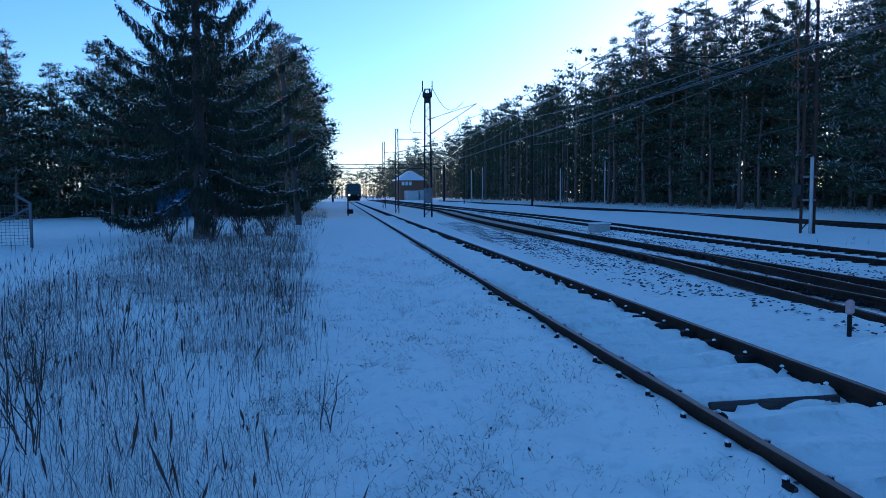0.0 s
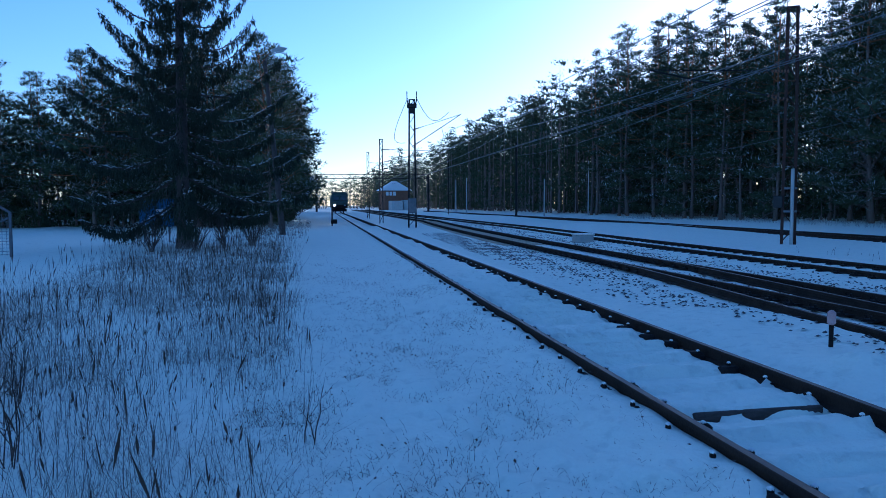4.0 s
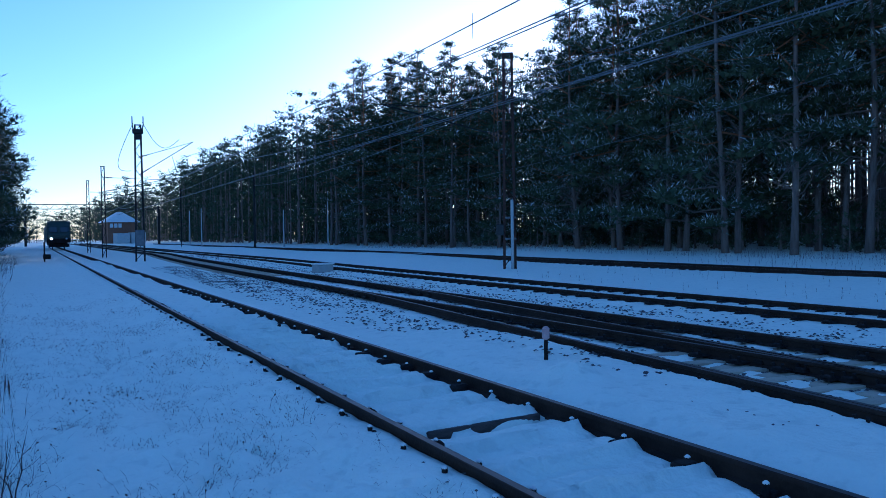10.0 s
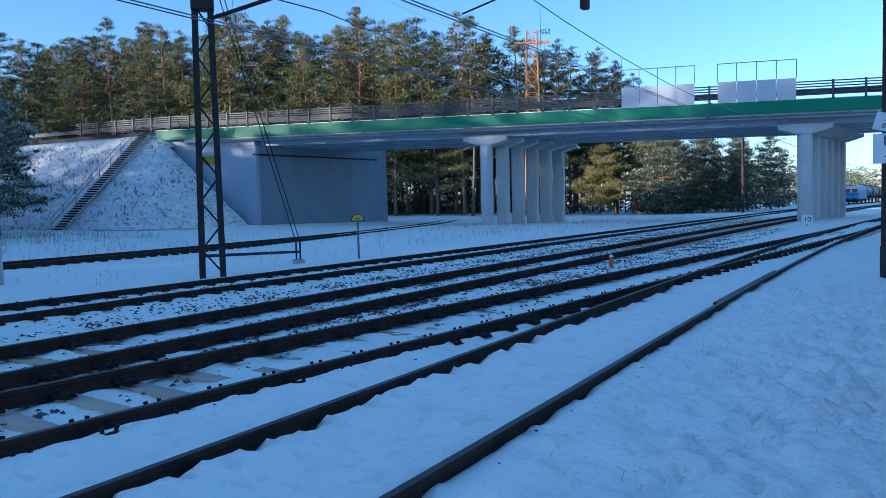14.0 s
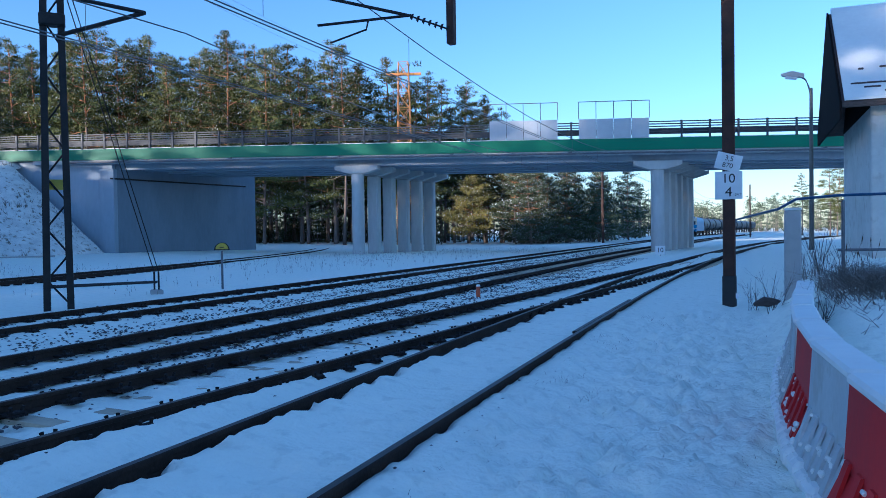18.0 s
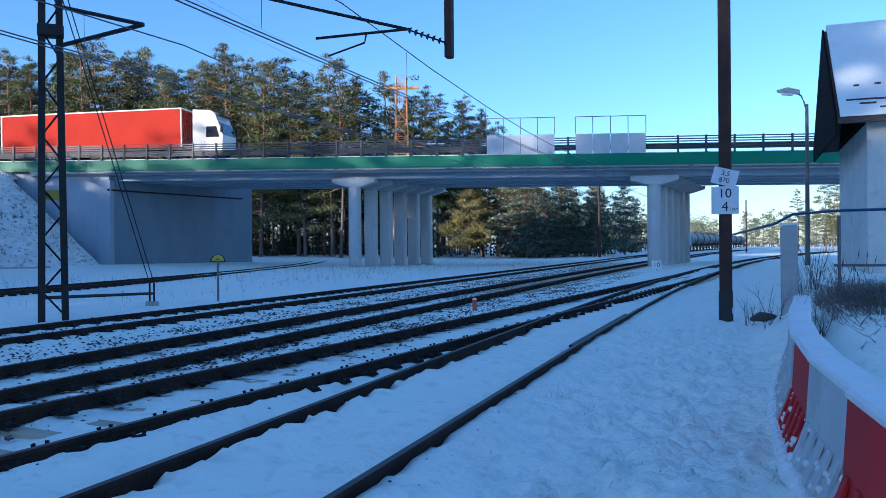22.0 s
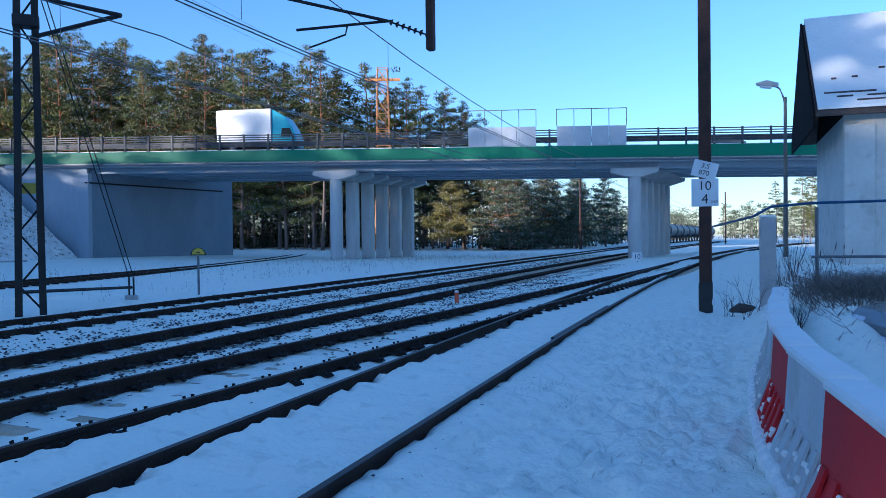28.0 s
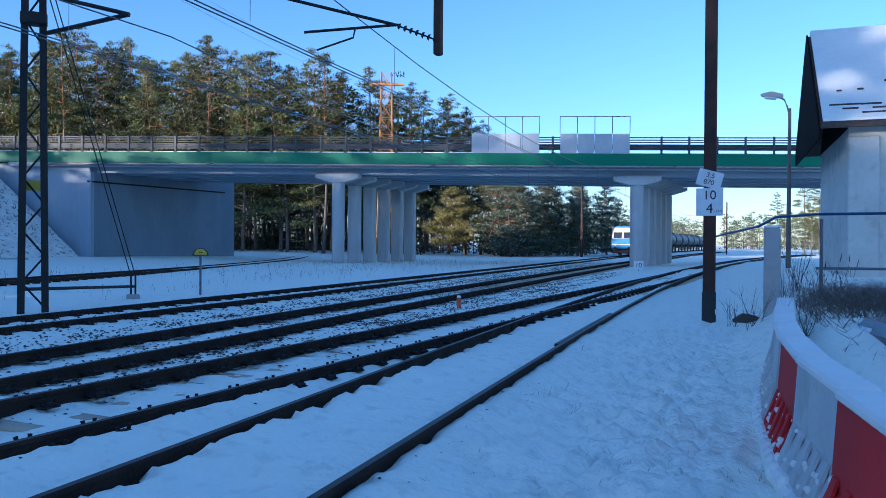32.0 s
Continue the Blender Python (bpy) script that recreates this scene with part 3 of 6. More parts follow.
def tufts(rng, c, d, size, k, width=0.16, spread=0.8, loose=0.1):
    """Needle blades round the points c, leaning towards d."""
    n = len(c)
    c = np.repeat(c, k, 0)
    d = np.repeat(d, k, 0)
    s = np.repeat(size, k)[:, None] * rng.uniform(0.55, 1.15, (n * k, 1))
    w = d + rng.normal(0, spread, (n * k, 3))
    w /= np.linalg.norm(w, axis=1)[:, None] + 1e-6
    side = np.cross(w, rng.normal(0, 1, (n * k, 3)))
    side /= np.linalg.norm(side, axis=1)[:, None] + 1e-6
    base = c + rng.normal(0, loose, (n * k, 3)) * s
    tip = base + w * s
    mid = base + w * s * 0.45
    b0 = base + w * s * 0.15
    return np.stack([b0 - side * s * width, tip, b0 + side * s * width], 1)


def boughs(rng, c, w, n, size, width, flat=0.5, hearts=10):
    """Needle sprays over the upper side of the flat pads round the points c, of half-width w; also says which face up and which lie deep inside."""
    m = len(c)
    c, w = np.repeat(c, n, 0), np.repeat(w, n)[:, None]
    d = rng.normal(0, 1, (m * n, 3))
    d /= np.linalg.norm(d, axis=1)[:, None] + 1e-6
    d[:, 2] = np.where(rng.uniform(0, 1, m * n) < 0.8, np.abs(d[:, 2]), d[:, 2])
    p = c + d * np.array([1, 1, flat]) * w * rng.uniform(0.55, 1.05, (m * n, 1))
    out = d * np.array([1, 1, 1 / flat])
    out /= np.linalg.norm(out, axis=1)[:, None] + 1e-6
    way = out * 0.4 + d * np.array([0.5, 0.5, 0]) + np.array([0, 0, 0.3]) + rng.normal(0, 0.42, (m * n, 3))
    way /= np.linalg.norm(way, axis=1)[:, None] + 1e-6
    side = np.cross(way, out + rng.normal(0, 0.45, (m * n, 3)))
    side /= np.linalg.norm(side, axis=1)[:, None] + 1e-6
    s = size * rng.uniform(0.55, 1.25, (m * n, 1))
    core = np.arange(m * n) % n < hearts
    p = np.where(core[:, None], c + (p - c) * 0.6 - way * w * 0.2, p)
    s = np.where(core[:, None], w * rng.uniform(0.28, 0.45, (m * n, 1)), s)
    side = np.where(core[:, None], side * 0.42 / width, side)
    return np.stack([p - side * s * width, p + way * s, p + side * s * width], 1), (d[:, 2] > 0.3) & ~core, core


def pine_data(seed, H, crown_from, spread, limbs, per, frost, size=0.42, blades=9, bare=6, width=0.12, needle=None, whorl=1):
    """Trunk and crown of a pine: limbs that carry flat pads of needles, with dead stubs below."""
    rng = np.random.RandomState(seed)
    lean = rng.normal(0, 0.02, 2)
    wob = rng.uniform(0, 6, 2)
    axis = lambda z: np.array([lean[0] * z + 0.14 * math.sin(z * 0.35 + wob[0]), lean[1] * z + 0.14 * math.sin(z * 0.3 + wob[1]), z])
    r0 = 0.0065 * H + 0.03
    b = MB()
    zs = np.linspace(-0.3, H * 0.97, 9)
    lo = [z for z in zs if z < H * 0.5]
    b.tube([axis(z) for z in zs[:len(lo) + 1]], [r0 * (1 - 0.85 * z / H) + (0.05 if z < 0.3 else 0) for z in zs[:len(lo) + 1]], 8, 0)
    b.tube([axis(z) for z in zs[len(lo):]], [r0 * (1 - 0.85 * z / H) for z in zs[len(lo):]], 7, 1)
    cs, ws = [], []
    for i in range(limbs + bare):
        dead = i >= limbs
        u = (whorl * (i // whorl) + rng.uniform(0, 1) * (1 if whorl == 1 else 0.9)) / limbs
        z = H * (crown_from + (0.97 - crown_from) * u) if not dead else H * rng.uniform(0.12, max(0.25, crown_from))
        a = i * 2.4 + rng.normal(0, 0.4)
        env = spread * (0.16 + 0.84 * math.sin(math.pi * min(1, 0.3 + 0.72 * u)) ** 0.8 if whorl == 1 else 0.07 + 0.95 * min(1, (1.05 - u) / 0.75) ** 0.9) * rng.uniform(0.55, 1.2)
        L = env if not dead else rng.uniform(0.7, 2.2)
        rise = rng.uniform(-0.2, 0.25) + 0.5 * u * u
        p0 = axis(z)
        d = np.array([math.cos(a), math.sin(a), rise])
        kink = rng.normal(0, 0.12, 3) * L
        p1, p2 = p0 + d * L * 0.5 + np.array([0, 0, -0.06 * L]) + kink, p0 + d * L
        b.tube([p0, p1, p2], [0.02 + 0.012 * L, 0.014 + 0.006 * L, 0.008], 3, 1 if not dead and u > 0.2 else 0, cap=False)
        if dead:
            continue
        pads = max(2, int(round(1.7 * L)))
        side = np.array([-d[1], d[0], 0])
        for k in range(pads):
            q = 0.3 + 0.72 * (k + rng.uniform(0.2, 0.8)) / pads
            cs.append(p0 + (p2 - p0) * q + side * rng.normal(0, 0.2) * L * q + np.array([0, 0, rng.normal(0.05, 0.1)]))
            ws.append(rng.uniform(0.7, 1.25) * (0.34 + 0.13 * L))
    c, w = np.array(cs), np.array(ws)
    n = max(12, int(round(limbs * per * blades * (1.35 if size < 0.4 else 1.0) / len(c))))
    tri, up, core = boughs(rng, c, w * 1.08, n, size * 0.8, width * 0.7, 0.6)
    dust = np.repeat(rng.uniform(0.2, 1.8, len(c)), n) * frost
    roll = rng.uniform(0, 1, len(up))
    mi = np.where(up & (roll < 1.6 * dust), 1, np.where((roll < 3.4 * dust) & ~core, 2, 0))
    return fix(b.data("trunk", [BARK, BARK_HI], True)), soup("crown", tri, [needle or SHADE_NEEDLE, FROST, FROST_THIN], mi), H


TALL = [pine_data(20 + i, h, cf, sp, 42, 28, fr, 0.33, 9, bare=24, width=0.13) for i, (h, cf, sp, fr) in enumerate(
    [(21, 0.55, 2.7, 0.06), (22, 0.6, 2.5, 0.05), (20, 0.2, 3.0, 0.06), (23, 0.56, 2.8, 0.05), (19, 0.05, 3.3, 0.07)])]
TALL_FAR = [pine_data(30 + i, h, cf, 2.9, 36, 18, 0.04, 0.36, 7, bare=8, width=0.16) for i, (h, cf) in enumerate([(21, 0.55), (20, 0.25), (19, 0.03)])]
FROSTY = [pine_data(40 + i, h, cf, sp, 55, 28, 0.2, 0.3, 9, bare=3, whorl=5) for i, (h, cf, sp) in enumerate([(11, 0.15, 3.1), (10, 0.18, 2.9), (12, 0.13, 3.2), (11, 0.22, 2.6)])]
# Little frost and the cooler needles stand in for the shade here.
SHADED = [pine_data(50 + i, h, 0.06, sp, 50, 24, 0.06, 0.32, 9, bare=2, whorl=5) for i, (h, sp) in enumerate([(11, 3.2), (10, 3.0), (12, 3.3)])]
SUNNY = [pine_data(60 + i, h, cf, sp, 46, 28, 0.03, 0.23, 11, width=0.15, needle=SUN_NEEDLE) for i, (h, cf, sp) in enumerate([(20, 0.3, 3.1), (18, 0.22, 3.0), (22, 0.34, 3.2), (17, 0.15, 3.0)])]
SUNNY_FAR = [pine_data(90 + i, h, cf, 3.1, 40, 18, 0.02, 0.3, 10, bare=2, width=0.16, needle=SUN_NEEDLE) for i, (h, cf) in enumerate([(20, 0.3), (18, 0.2)])]
LINE = [pine_data(70 + i, h, cf, sp, 46, 20, 0.07, 0.33, 9, width=0.13) for i, (h, cf, sp) in enumerate([(19, 0.12, 3.4), (17, 0.08, 3.4), (18, 0.1, 3.2), (12, 0.06, 3.0)])]
BUSHY = [pine_data(80, 8.0, 0.04, 3.4, 60, 36, 0.03, 0.3, 12, bare=0, width=0.15, needle=SUN_GOLD_NEEDLE)]


def pine(data, x, y, s, turn, label, group, z=None):
    t = thing("pine_tree", label, "tree", pose(x, y, (float(land(x, y)) if z is None else z) - 0.05, 0, 0, turn), group)
    t.scale = (s, s, s)
    part("trunk", data[0], [], t)
    part("crown", data[1], [], t)
    return t


def deep_wood(name, label, spots, seed, hmin, hmax, frost=0.05, low=0.3, blade=0.95, k=42, width=2.6, needle=None):
    """Trees inside a wood, joined: a thin trunk and a ragged crown each."""
    rng = np.random.RandomState(seed)
    T, M = [], []
    for x, y, z in spots:
        H = rng.uniform(hmin, hmax)
        r = 0.09 + 0.004 * H
        p = np.array([x, y, z - 0.1])
        for j in range(4):
            a, c = j * 1.571, (j + 1) * 1.571
            q0, q1 = p + [r * math.cos(a), r * math.sin(a), 0], p + [r * math.cos(c), r * math.sin(c), 0]
            T.append(np.array([[q0, q1, p + [0, 0, H]]]))
            M.append(np.array([1]))
        m = k // 3
        u = rng.uniform(low, 1.0, m)
        rad = width * np.sin(np.pi * np.clip(u * 0.75 + 0.2, 0, 1)) * np.sqrt(rng.uniform(0.05, 1, m)) * 0.85
        a = rng.uniform(0, 6.283, m)
        c = p + np.stack([rad * np.cos(a), rad * np.sin(a), u * H], 1)
        t, up, _ = boughs(rng, c, rng.uniform(0.3, 0.5, m) * width, 21, 0.52 * blade, 0.2, hearts=7)
        T.append(t)
        M.append(np.where(up & (rng.uniform(0, 1, len(up)) < frost), 2, 0))
    me = soup(name, np.concatenate(T), [needle or SHADE_NEEDLE, BARK, FROST_THIN], np.concatenate(M))
    tagged(new(name, me), label, "forest", kind="stuff")


def forests():
    rng = random.Random(4)
    # tall wood beside the outer siding
    lab = "tall dark pine with thin frosted crown at the wood's edge"
    y = 9.0
    while y < 112:
        # Near tops, out of view, are heightened to shade the bridge and house.
        tall = float(np.interp(y, [9, 32, 47, 56, 75, 90, 112], [27.5, 27.5, 26.5, 21.5, 22.5, 26.0, 25.0]))
        for row in range(4 if y < 60 else 3):
            x = 41.5 + row * 4.4 + rng.uniform(-1.8, 1.8) - max(0, y - 60) * 0.02
            low = y > 34 and row < 2
            yy = y + rng.uniform(-1.6, 1.6)
            if abs(yy / x - 0.558) < 0.034 and x < 48:
                continue
            if row > 1 or y > 62:
                data = TALL_FAR[(1, 2, 2)[rng.randrange(3)] if low or y > 45 else 0]
            else:
                data = TALL[(2, 4, 4)[rng.randrange(3)]] if low else TALL[(0, 1, 3, 2)[rng.randrange(4)]]
            pine(data, x, yy, tall * rng.uniform(0.86, 1.02) / data[2], rng.uniform(0, 360), lab, "pines of the tall wood")
        y += 3.1
    # its end, where the side road leaves, drawn tall to shade the bridge
    for i in range(16):
        x = 46 + i * 3.0
        data = TALL[(4, 4, 2, 4)[i % 4]] if i < 6 else TALL_FAR[i % 2]
        pine(data, x + rng.uniform(-1, 1), 0.15 * x + 3.8 + rng.uniform(0, 6), rng.uniform(25.5, 28) / data[2], rng.uniform(0, 360), lab, "pines of the tall wood")
    # Depth of the wood, partly added and heightened to shade bank and bridge.
    spots = []
    for _ in range(600):
        x, y = rng.uniform(60, 125), rng.uniform(4, 260)
        if y < 0.15 * x + 3.5:
            continue
        spots.append((x, y, float(land(x, y))))
    deep_wood("deep_pine_wood", "dark depth of the pine wood beyond the first rows", spots + [(rng.uniform(72, 130), rng.uniform(23, 70), 0.4) for _ in range(210)], 71, 23, 27, low=0.5)
    spots = [(rng.uniform(39, 60), rng.uniform(112, 290), 0.3) for _ in range(400)] + [(rng.uniform(58, 75), rng.uniform(62, 150), 0.3) for _ in range(120)]
    spots += [(rng.uniform(30, 62), rng.uniform(290, 620), 0.3) for _ in range(240)]
    deep_wood("far_wood_edge", "far edge of the tall pine wood along the line", spots, 76, 20, 25.5, low=0.02, blade=0.8, k=75, width=3.6)
    under = []
    for _ in range(560):
        x, y = rng.uniform(42.5, 64), 9 + 130 * rng.random()
        if y > 0.15 * x + 4:
            under.append((x, y, 0.3))
    deep_wood("wood_undergrowth", "low young pines and undergrowth inside the wood", under, 72, 0.8, 3.2, 0.16, 0.03, 0.36, 46, 1.2)
    under, thick = [], []
    for _ in range(420):
        x, y = rng.uniform(78, 130), rng.uniform(14, 110)
        if y > 0.15 * x + 4:
            under.append((x, y, 0.3))
    for _ in range(240):
        x = rng.uniform(70, 110)
        y = x * rng.uniform(0.68, 1.4) if rng.random() < 0.62 else rng.uniform(0.15 * x + 4, 0.36 * x)
        thick.append((x, y, 0.3))
    deep_wood("close_pine_stand", "close dark stand of pines deep in the wood", thick, 84, 11, 17, 0.05, 0.03, k=60, width=3.1)
    deep_wood("young_pine_thicket", "dark thicket of young pines deep in the wood", under, 78, 3.0, 6.5, 0.05, 0.02)
    # frosted young pines below the road bank
    lab = "young dark pine heavily dusted with snow beyond the barriers"
    for x, y, h in [(60, -0.4, 7.6), (58, -3.5, 8.9), (56, -6.5, 9.4), (60, -8.5, 10.2), (55, -10, 10.0), (58, -13, 11.6), (62, -15, 12.2), (54.5, -15.5, 11.8), (58.5, -18, 12.6), (53, -19, 12.6), (56.5, -21.5, 13.0),
                    (60, -22.5, 13.4), (51.5, -23, 13.0), (54.5, -25.5, 13.2), (57.5, -27.5, 13.0), (51, -27, 11.6), (61, -27, 13.2), (53.5, -29.5, 10.6), (65, -20, 13.4), (66, -12, 11.4), (68, -4, 9.6),
                    (63, -25, 13.6), (64.5, -29, 13.0), (69, -26, 14.2), (71, -17, 13.0)]:
        data = FROSTY[rng.randrange(4)]
        pine(data, x, y, (h - 0.3) / data[2], rng.uniform(0, 360), lab, "frosted young pines")
    # wood behind the bridge, in the sun
    lab = "tall sunlit pine with orange upper trunk behind the bridge"
    for i in range(111):
        row = i // 37
        x = 28.5 + (i % 37) * 3.0 + rng.uniform(-1.2, 1.2)
        y = -87 - row * 8 + rng.uniform(-2.0, 2.0) + (x - 60) * 0.15
        if row == 0 and 35.5 < x < 43.5:
            y -= 9
        if 0.28 < -x / y < 0.41 and y > -104:
            y = -105 - rng.uniform(0, 4)
        data = SUNNY[rng.randrange(4)] if row == 0 else SUNNY_FAR[rng.randrange(2)]
        h = float(np.interp(x, [28, 36, 48, 64, 80, 96, 136], [16.0, 21, 25, 27.5, 30.5, 31.5, 30])) * (rng.uniform(0.9, 1.08) + 0.03 * row)
        pine(data, x, y, h / data[2], rng.uniform(0, 360), lab, "sunlit pines", 0.0)
    lab = "pine on the high ground beyond the road bank"
    for i in range(17):
        pine(SUNNY[rng.randrange(4)], 78 + (i % 17) * 4.4 + rng.uniform(-2, 2), -60 + (i % 17) * 3.6 - (i // 17) * 8 + rng.uniform(-3, 3), rng.uniform(0.72, 0.9), rng.uniform(0, 360), lab, "sunlit pines", 3.0)
    for x, y in ((84, -38), (86, -43), (82, -46), (89, -36), (80, -50), (92, -41)):
        pine(SUNNY[rng.randrange(4)], x, y, rng.uniform(0.92, 1.05), rng.uniform(0, 360), lab, "sunlit pines", 3.0)
    spots = [(rng.uniform(42, 135), rng.uniform(-128, -102), 0.0) for _ in range(220)] + [(rng.uniform(52, 80), rng.uniform(-104, -94), 0.0) for _ in range(30)]
    deep_wood("far_pine_wood", "dense pine wood in the distance", spots, 73, 20, 27, low=0.05, needle=SUN_NEEDLE)
    spots = [(track_c(y) + rng.uniform(6.5, 24), y, 0.0) for y in [rng.uniform(-330, -112) for _ in range(170)]] + [(rng.uniform(30, 95), rng.uniform(-134, -112), 0.0) for _ in range(130)]
    deep_wood("dark_pine_belt", "dark belt of lower pines beyond the bridge", spots, 85, 8, 12.5, 0.1, 0.02, 0.6, 60, 2.2)
    spots = [(rng.uniform(165, 240), rng.uniform(-70, 40), 2.5) for _ in range(380)]
    deep_wood("hillside_wood", "low sunlit pine wood on the far hillside", spots, 79, 10, 14.5, low=0.02, needle=SUN_NEEDLE, k=60, width=3.9)
    # Wood added below the young pines' skyline to shade the trees beyond the bridge.
    spots = [(rng.uniform(92, 165), rng.uniform(-48, -6), 2.0) for _ in range(250)]
    deep_wood("bank_wood", "pine wood added behind the young pines to block the low sun", spots, 83, 13, 17, low=0.05, needle=SUN_NEEDLE, k=54, width=3.2)
    under = [(x, y, 0.0) for x, y in [(rng.uniform(20, 75), rng.uniform(-125, -92)) for _ in range(150)] if not 0.29 < -x / y < 0.4]
    deep_wood("bridge_undergrowth", "low dark pines and brush beyond the bridge", under, 77, 1.5, 5.0, 0.25, 0.03, 0.5, 46, 1.6)
    # lower wood beyond the bridge
    lab = "dark frosted pine in the shade beyond the bridge"
    for x, y, s in [(23, -92, 0.75), (19.5, -96, 0.7), (26, -96, 0.8), (16, -112, 0.8), (21, -104, 0.85), (13.5, -125, 0.8), (28, -104, 0.9), (17, -118, 0.9), (18, -100, 0.7), (15, -106, 0.7), (20, -111, 0.85), (24, -100, 0.8)]:
        pine(SHADED[rng.randrange(3)], x + (1.5 if x > 20 else 3.6), y, s * 1.25, rng.uniform(0, 360), lab, "shaded pines beyond the bridge", 0.0)
    pine(BUSHY[0], 34.4, -99.2, 1.03, 40, "broad bushy pine catching the sun below the bridge", "", 0.95)
    for x, y in ((27, -100), (24.5, -97), (22, -100), (26, -108)):
        pine(SHADED[rng.randrange(3)], x, y, 0.95, rng.uniform(0, 360), lab, "shaded pines beyond the bridge", 0.4)
    for x, y, s in [(-14, -150, 0.9), (-18, -165, 1.0), (-11, -172, 0.8), (-24, -150, 1.1), (-20, -140, 1.0), (-30, -160, 1.1), (-16, -158, 0.9), (-21, -158, 1.0), (-26, -170, 1.1)]:
        pine(SUNNY_FAR[rng.randrange(2)], x, y, s * 0.8, rng.uniform(0, 360), "distant pine lit gold by the low sun", "distant sunlit pines", 0.0)
    # pines on the other side of the line
    lab = "dense dark green lineside pine with hoar frost"
    y = 58.0
    while y < 102:
        for row in range(4):
            pine(LINE[rng.randrange(3)] if row else LINE[3], -4.6 - row * 3.4 + rng.uniform(-0.8, 0.8), y + rng.uniform(-1.5, 1.5), (rng.uniform(0.68, 0.8) if row else rng.uniform(1.05, 1.2)) * (1 + 0.004 * (y - 58)), rng.uniform(0, 360), lab, "lineside pines")
        y += 3.6
    for i in range(30):
        c = i % 15
        pine(LINE[rng.randrange(3)] if i % 3 else LINE[3], -9 - c * 2.8 + rng.uniform(-1, 1), 62 + (i // 15) * 5 - c * 0.4 + rng.uniform(-1.5, 1.5), (rng.uniform(0.66, 0.8) if i % 3 else 1.2) * (1.3 if c > 9 else 1.1 if c > 6 else 0.9), rng.uniform(0, 360), lab, "lineside pines")
    spots = [(rng.uniform(-70, -18), rng.uniform(70, 110), 0.0) for _ in range(140)] + [(rng.uniform(-60, -16), rng.uniform(66, 72), 0.0) for _ in range(50)] + [(rng.uniform(-20, -4.5), rng.uniform(102, 190), 0.0) for _ in range(110)] + [(rng.uniform(-26, -5.5), rng.uniform(190, 420), 0.0) for _ in range(110)]
    deep_wood("lineside_wood", "dark depth of the lineside wood", spots, 74, 8, 12.5, low=0.05)
    spots = [(rng.uniform(-80, 60), rng.uniform(330, 420), 0.0) for _ in range(170)] + [(rng.uniform(-90, 0), rng.uniform(-420, -330), 0.0) for _ in range(150)]
    brush = [(rng.uniform(-60, -4.2), rng.uniform(60, 68), 0.0) for _ in range(150)] + [(-4.6 + rng.uniform(-1.5, 0.6), rng.uniform(58, 110), 0.0) for _ in range(50)]
    deep_wood("lineside_brush", "low dark brush at the foot of the lineside pines", brush, 86, 1.2, 3.2, 0.12, 0.02, 0.45, 45, 1.5)
    deep_wood("distant_wood", "hazy wood on the horizon", spots, 75, 12, 16, low=0.02, k=60, width=3.4)


forests()


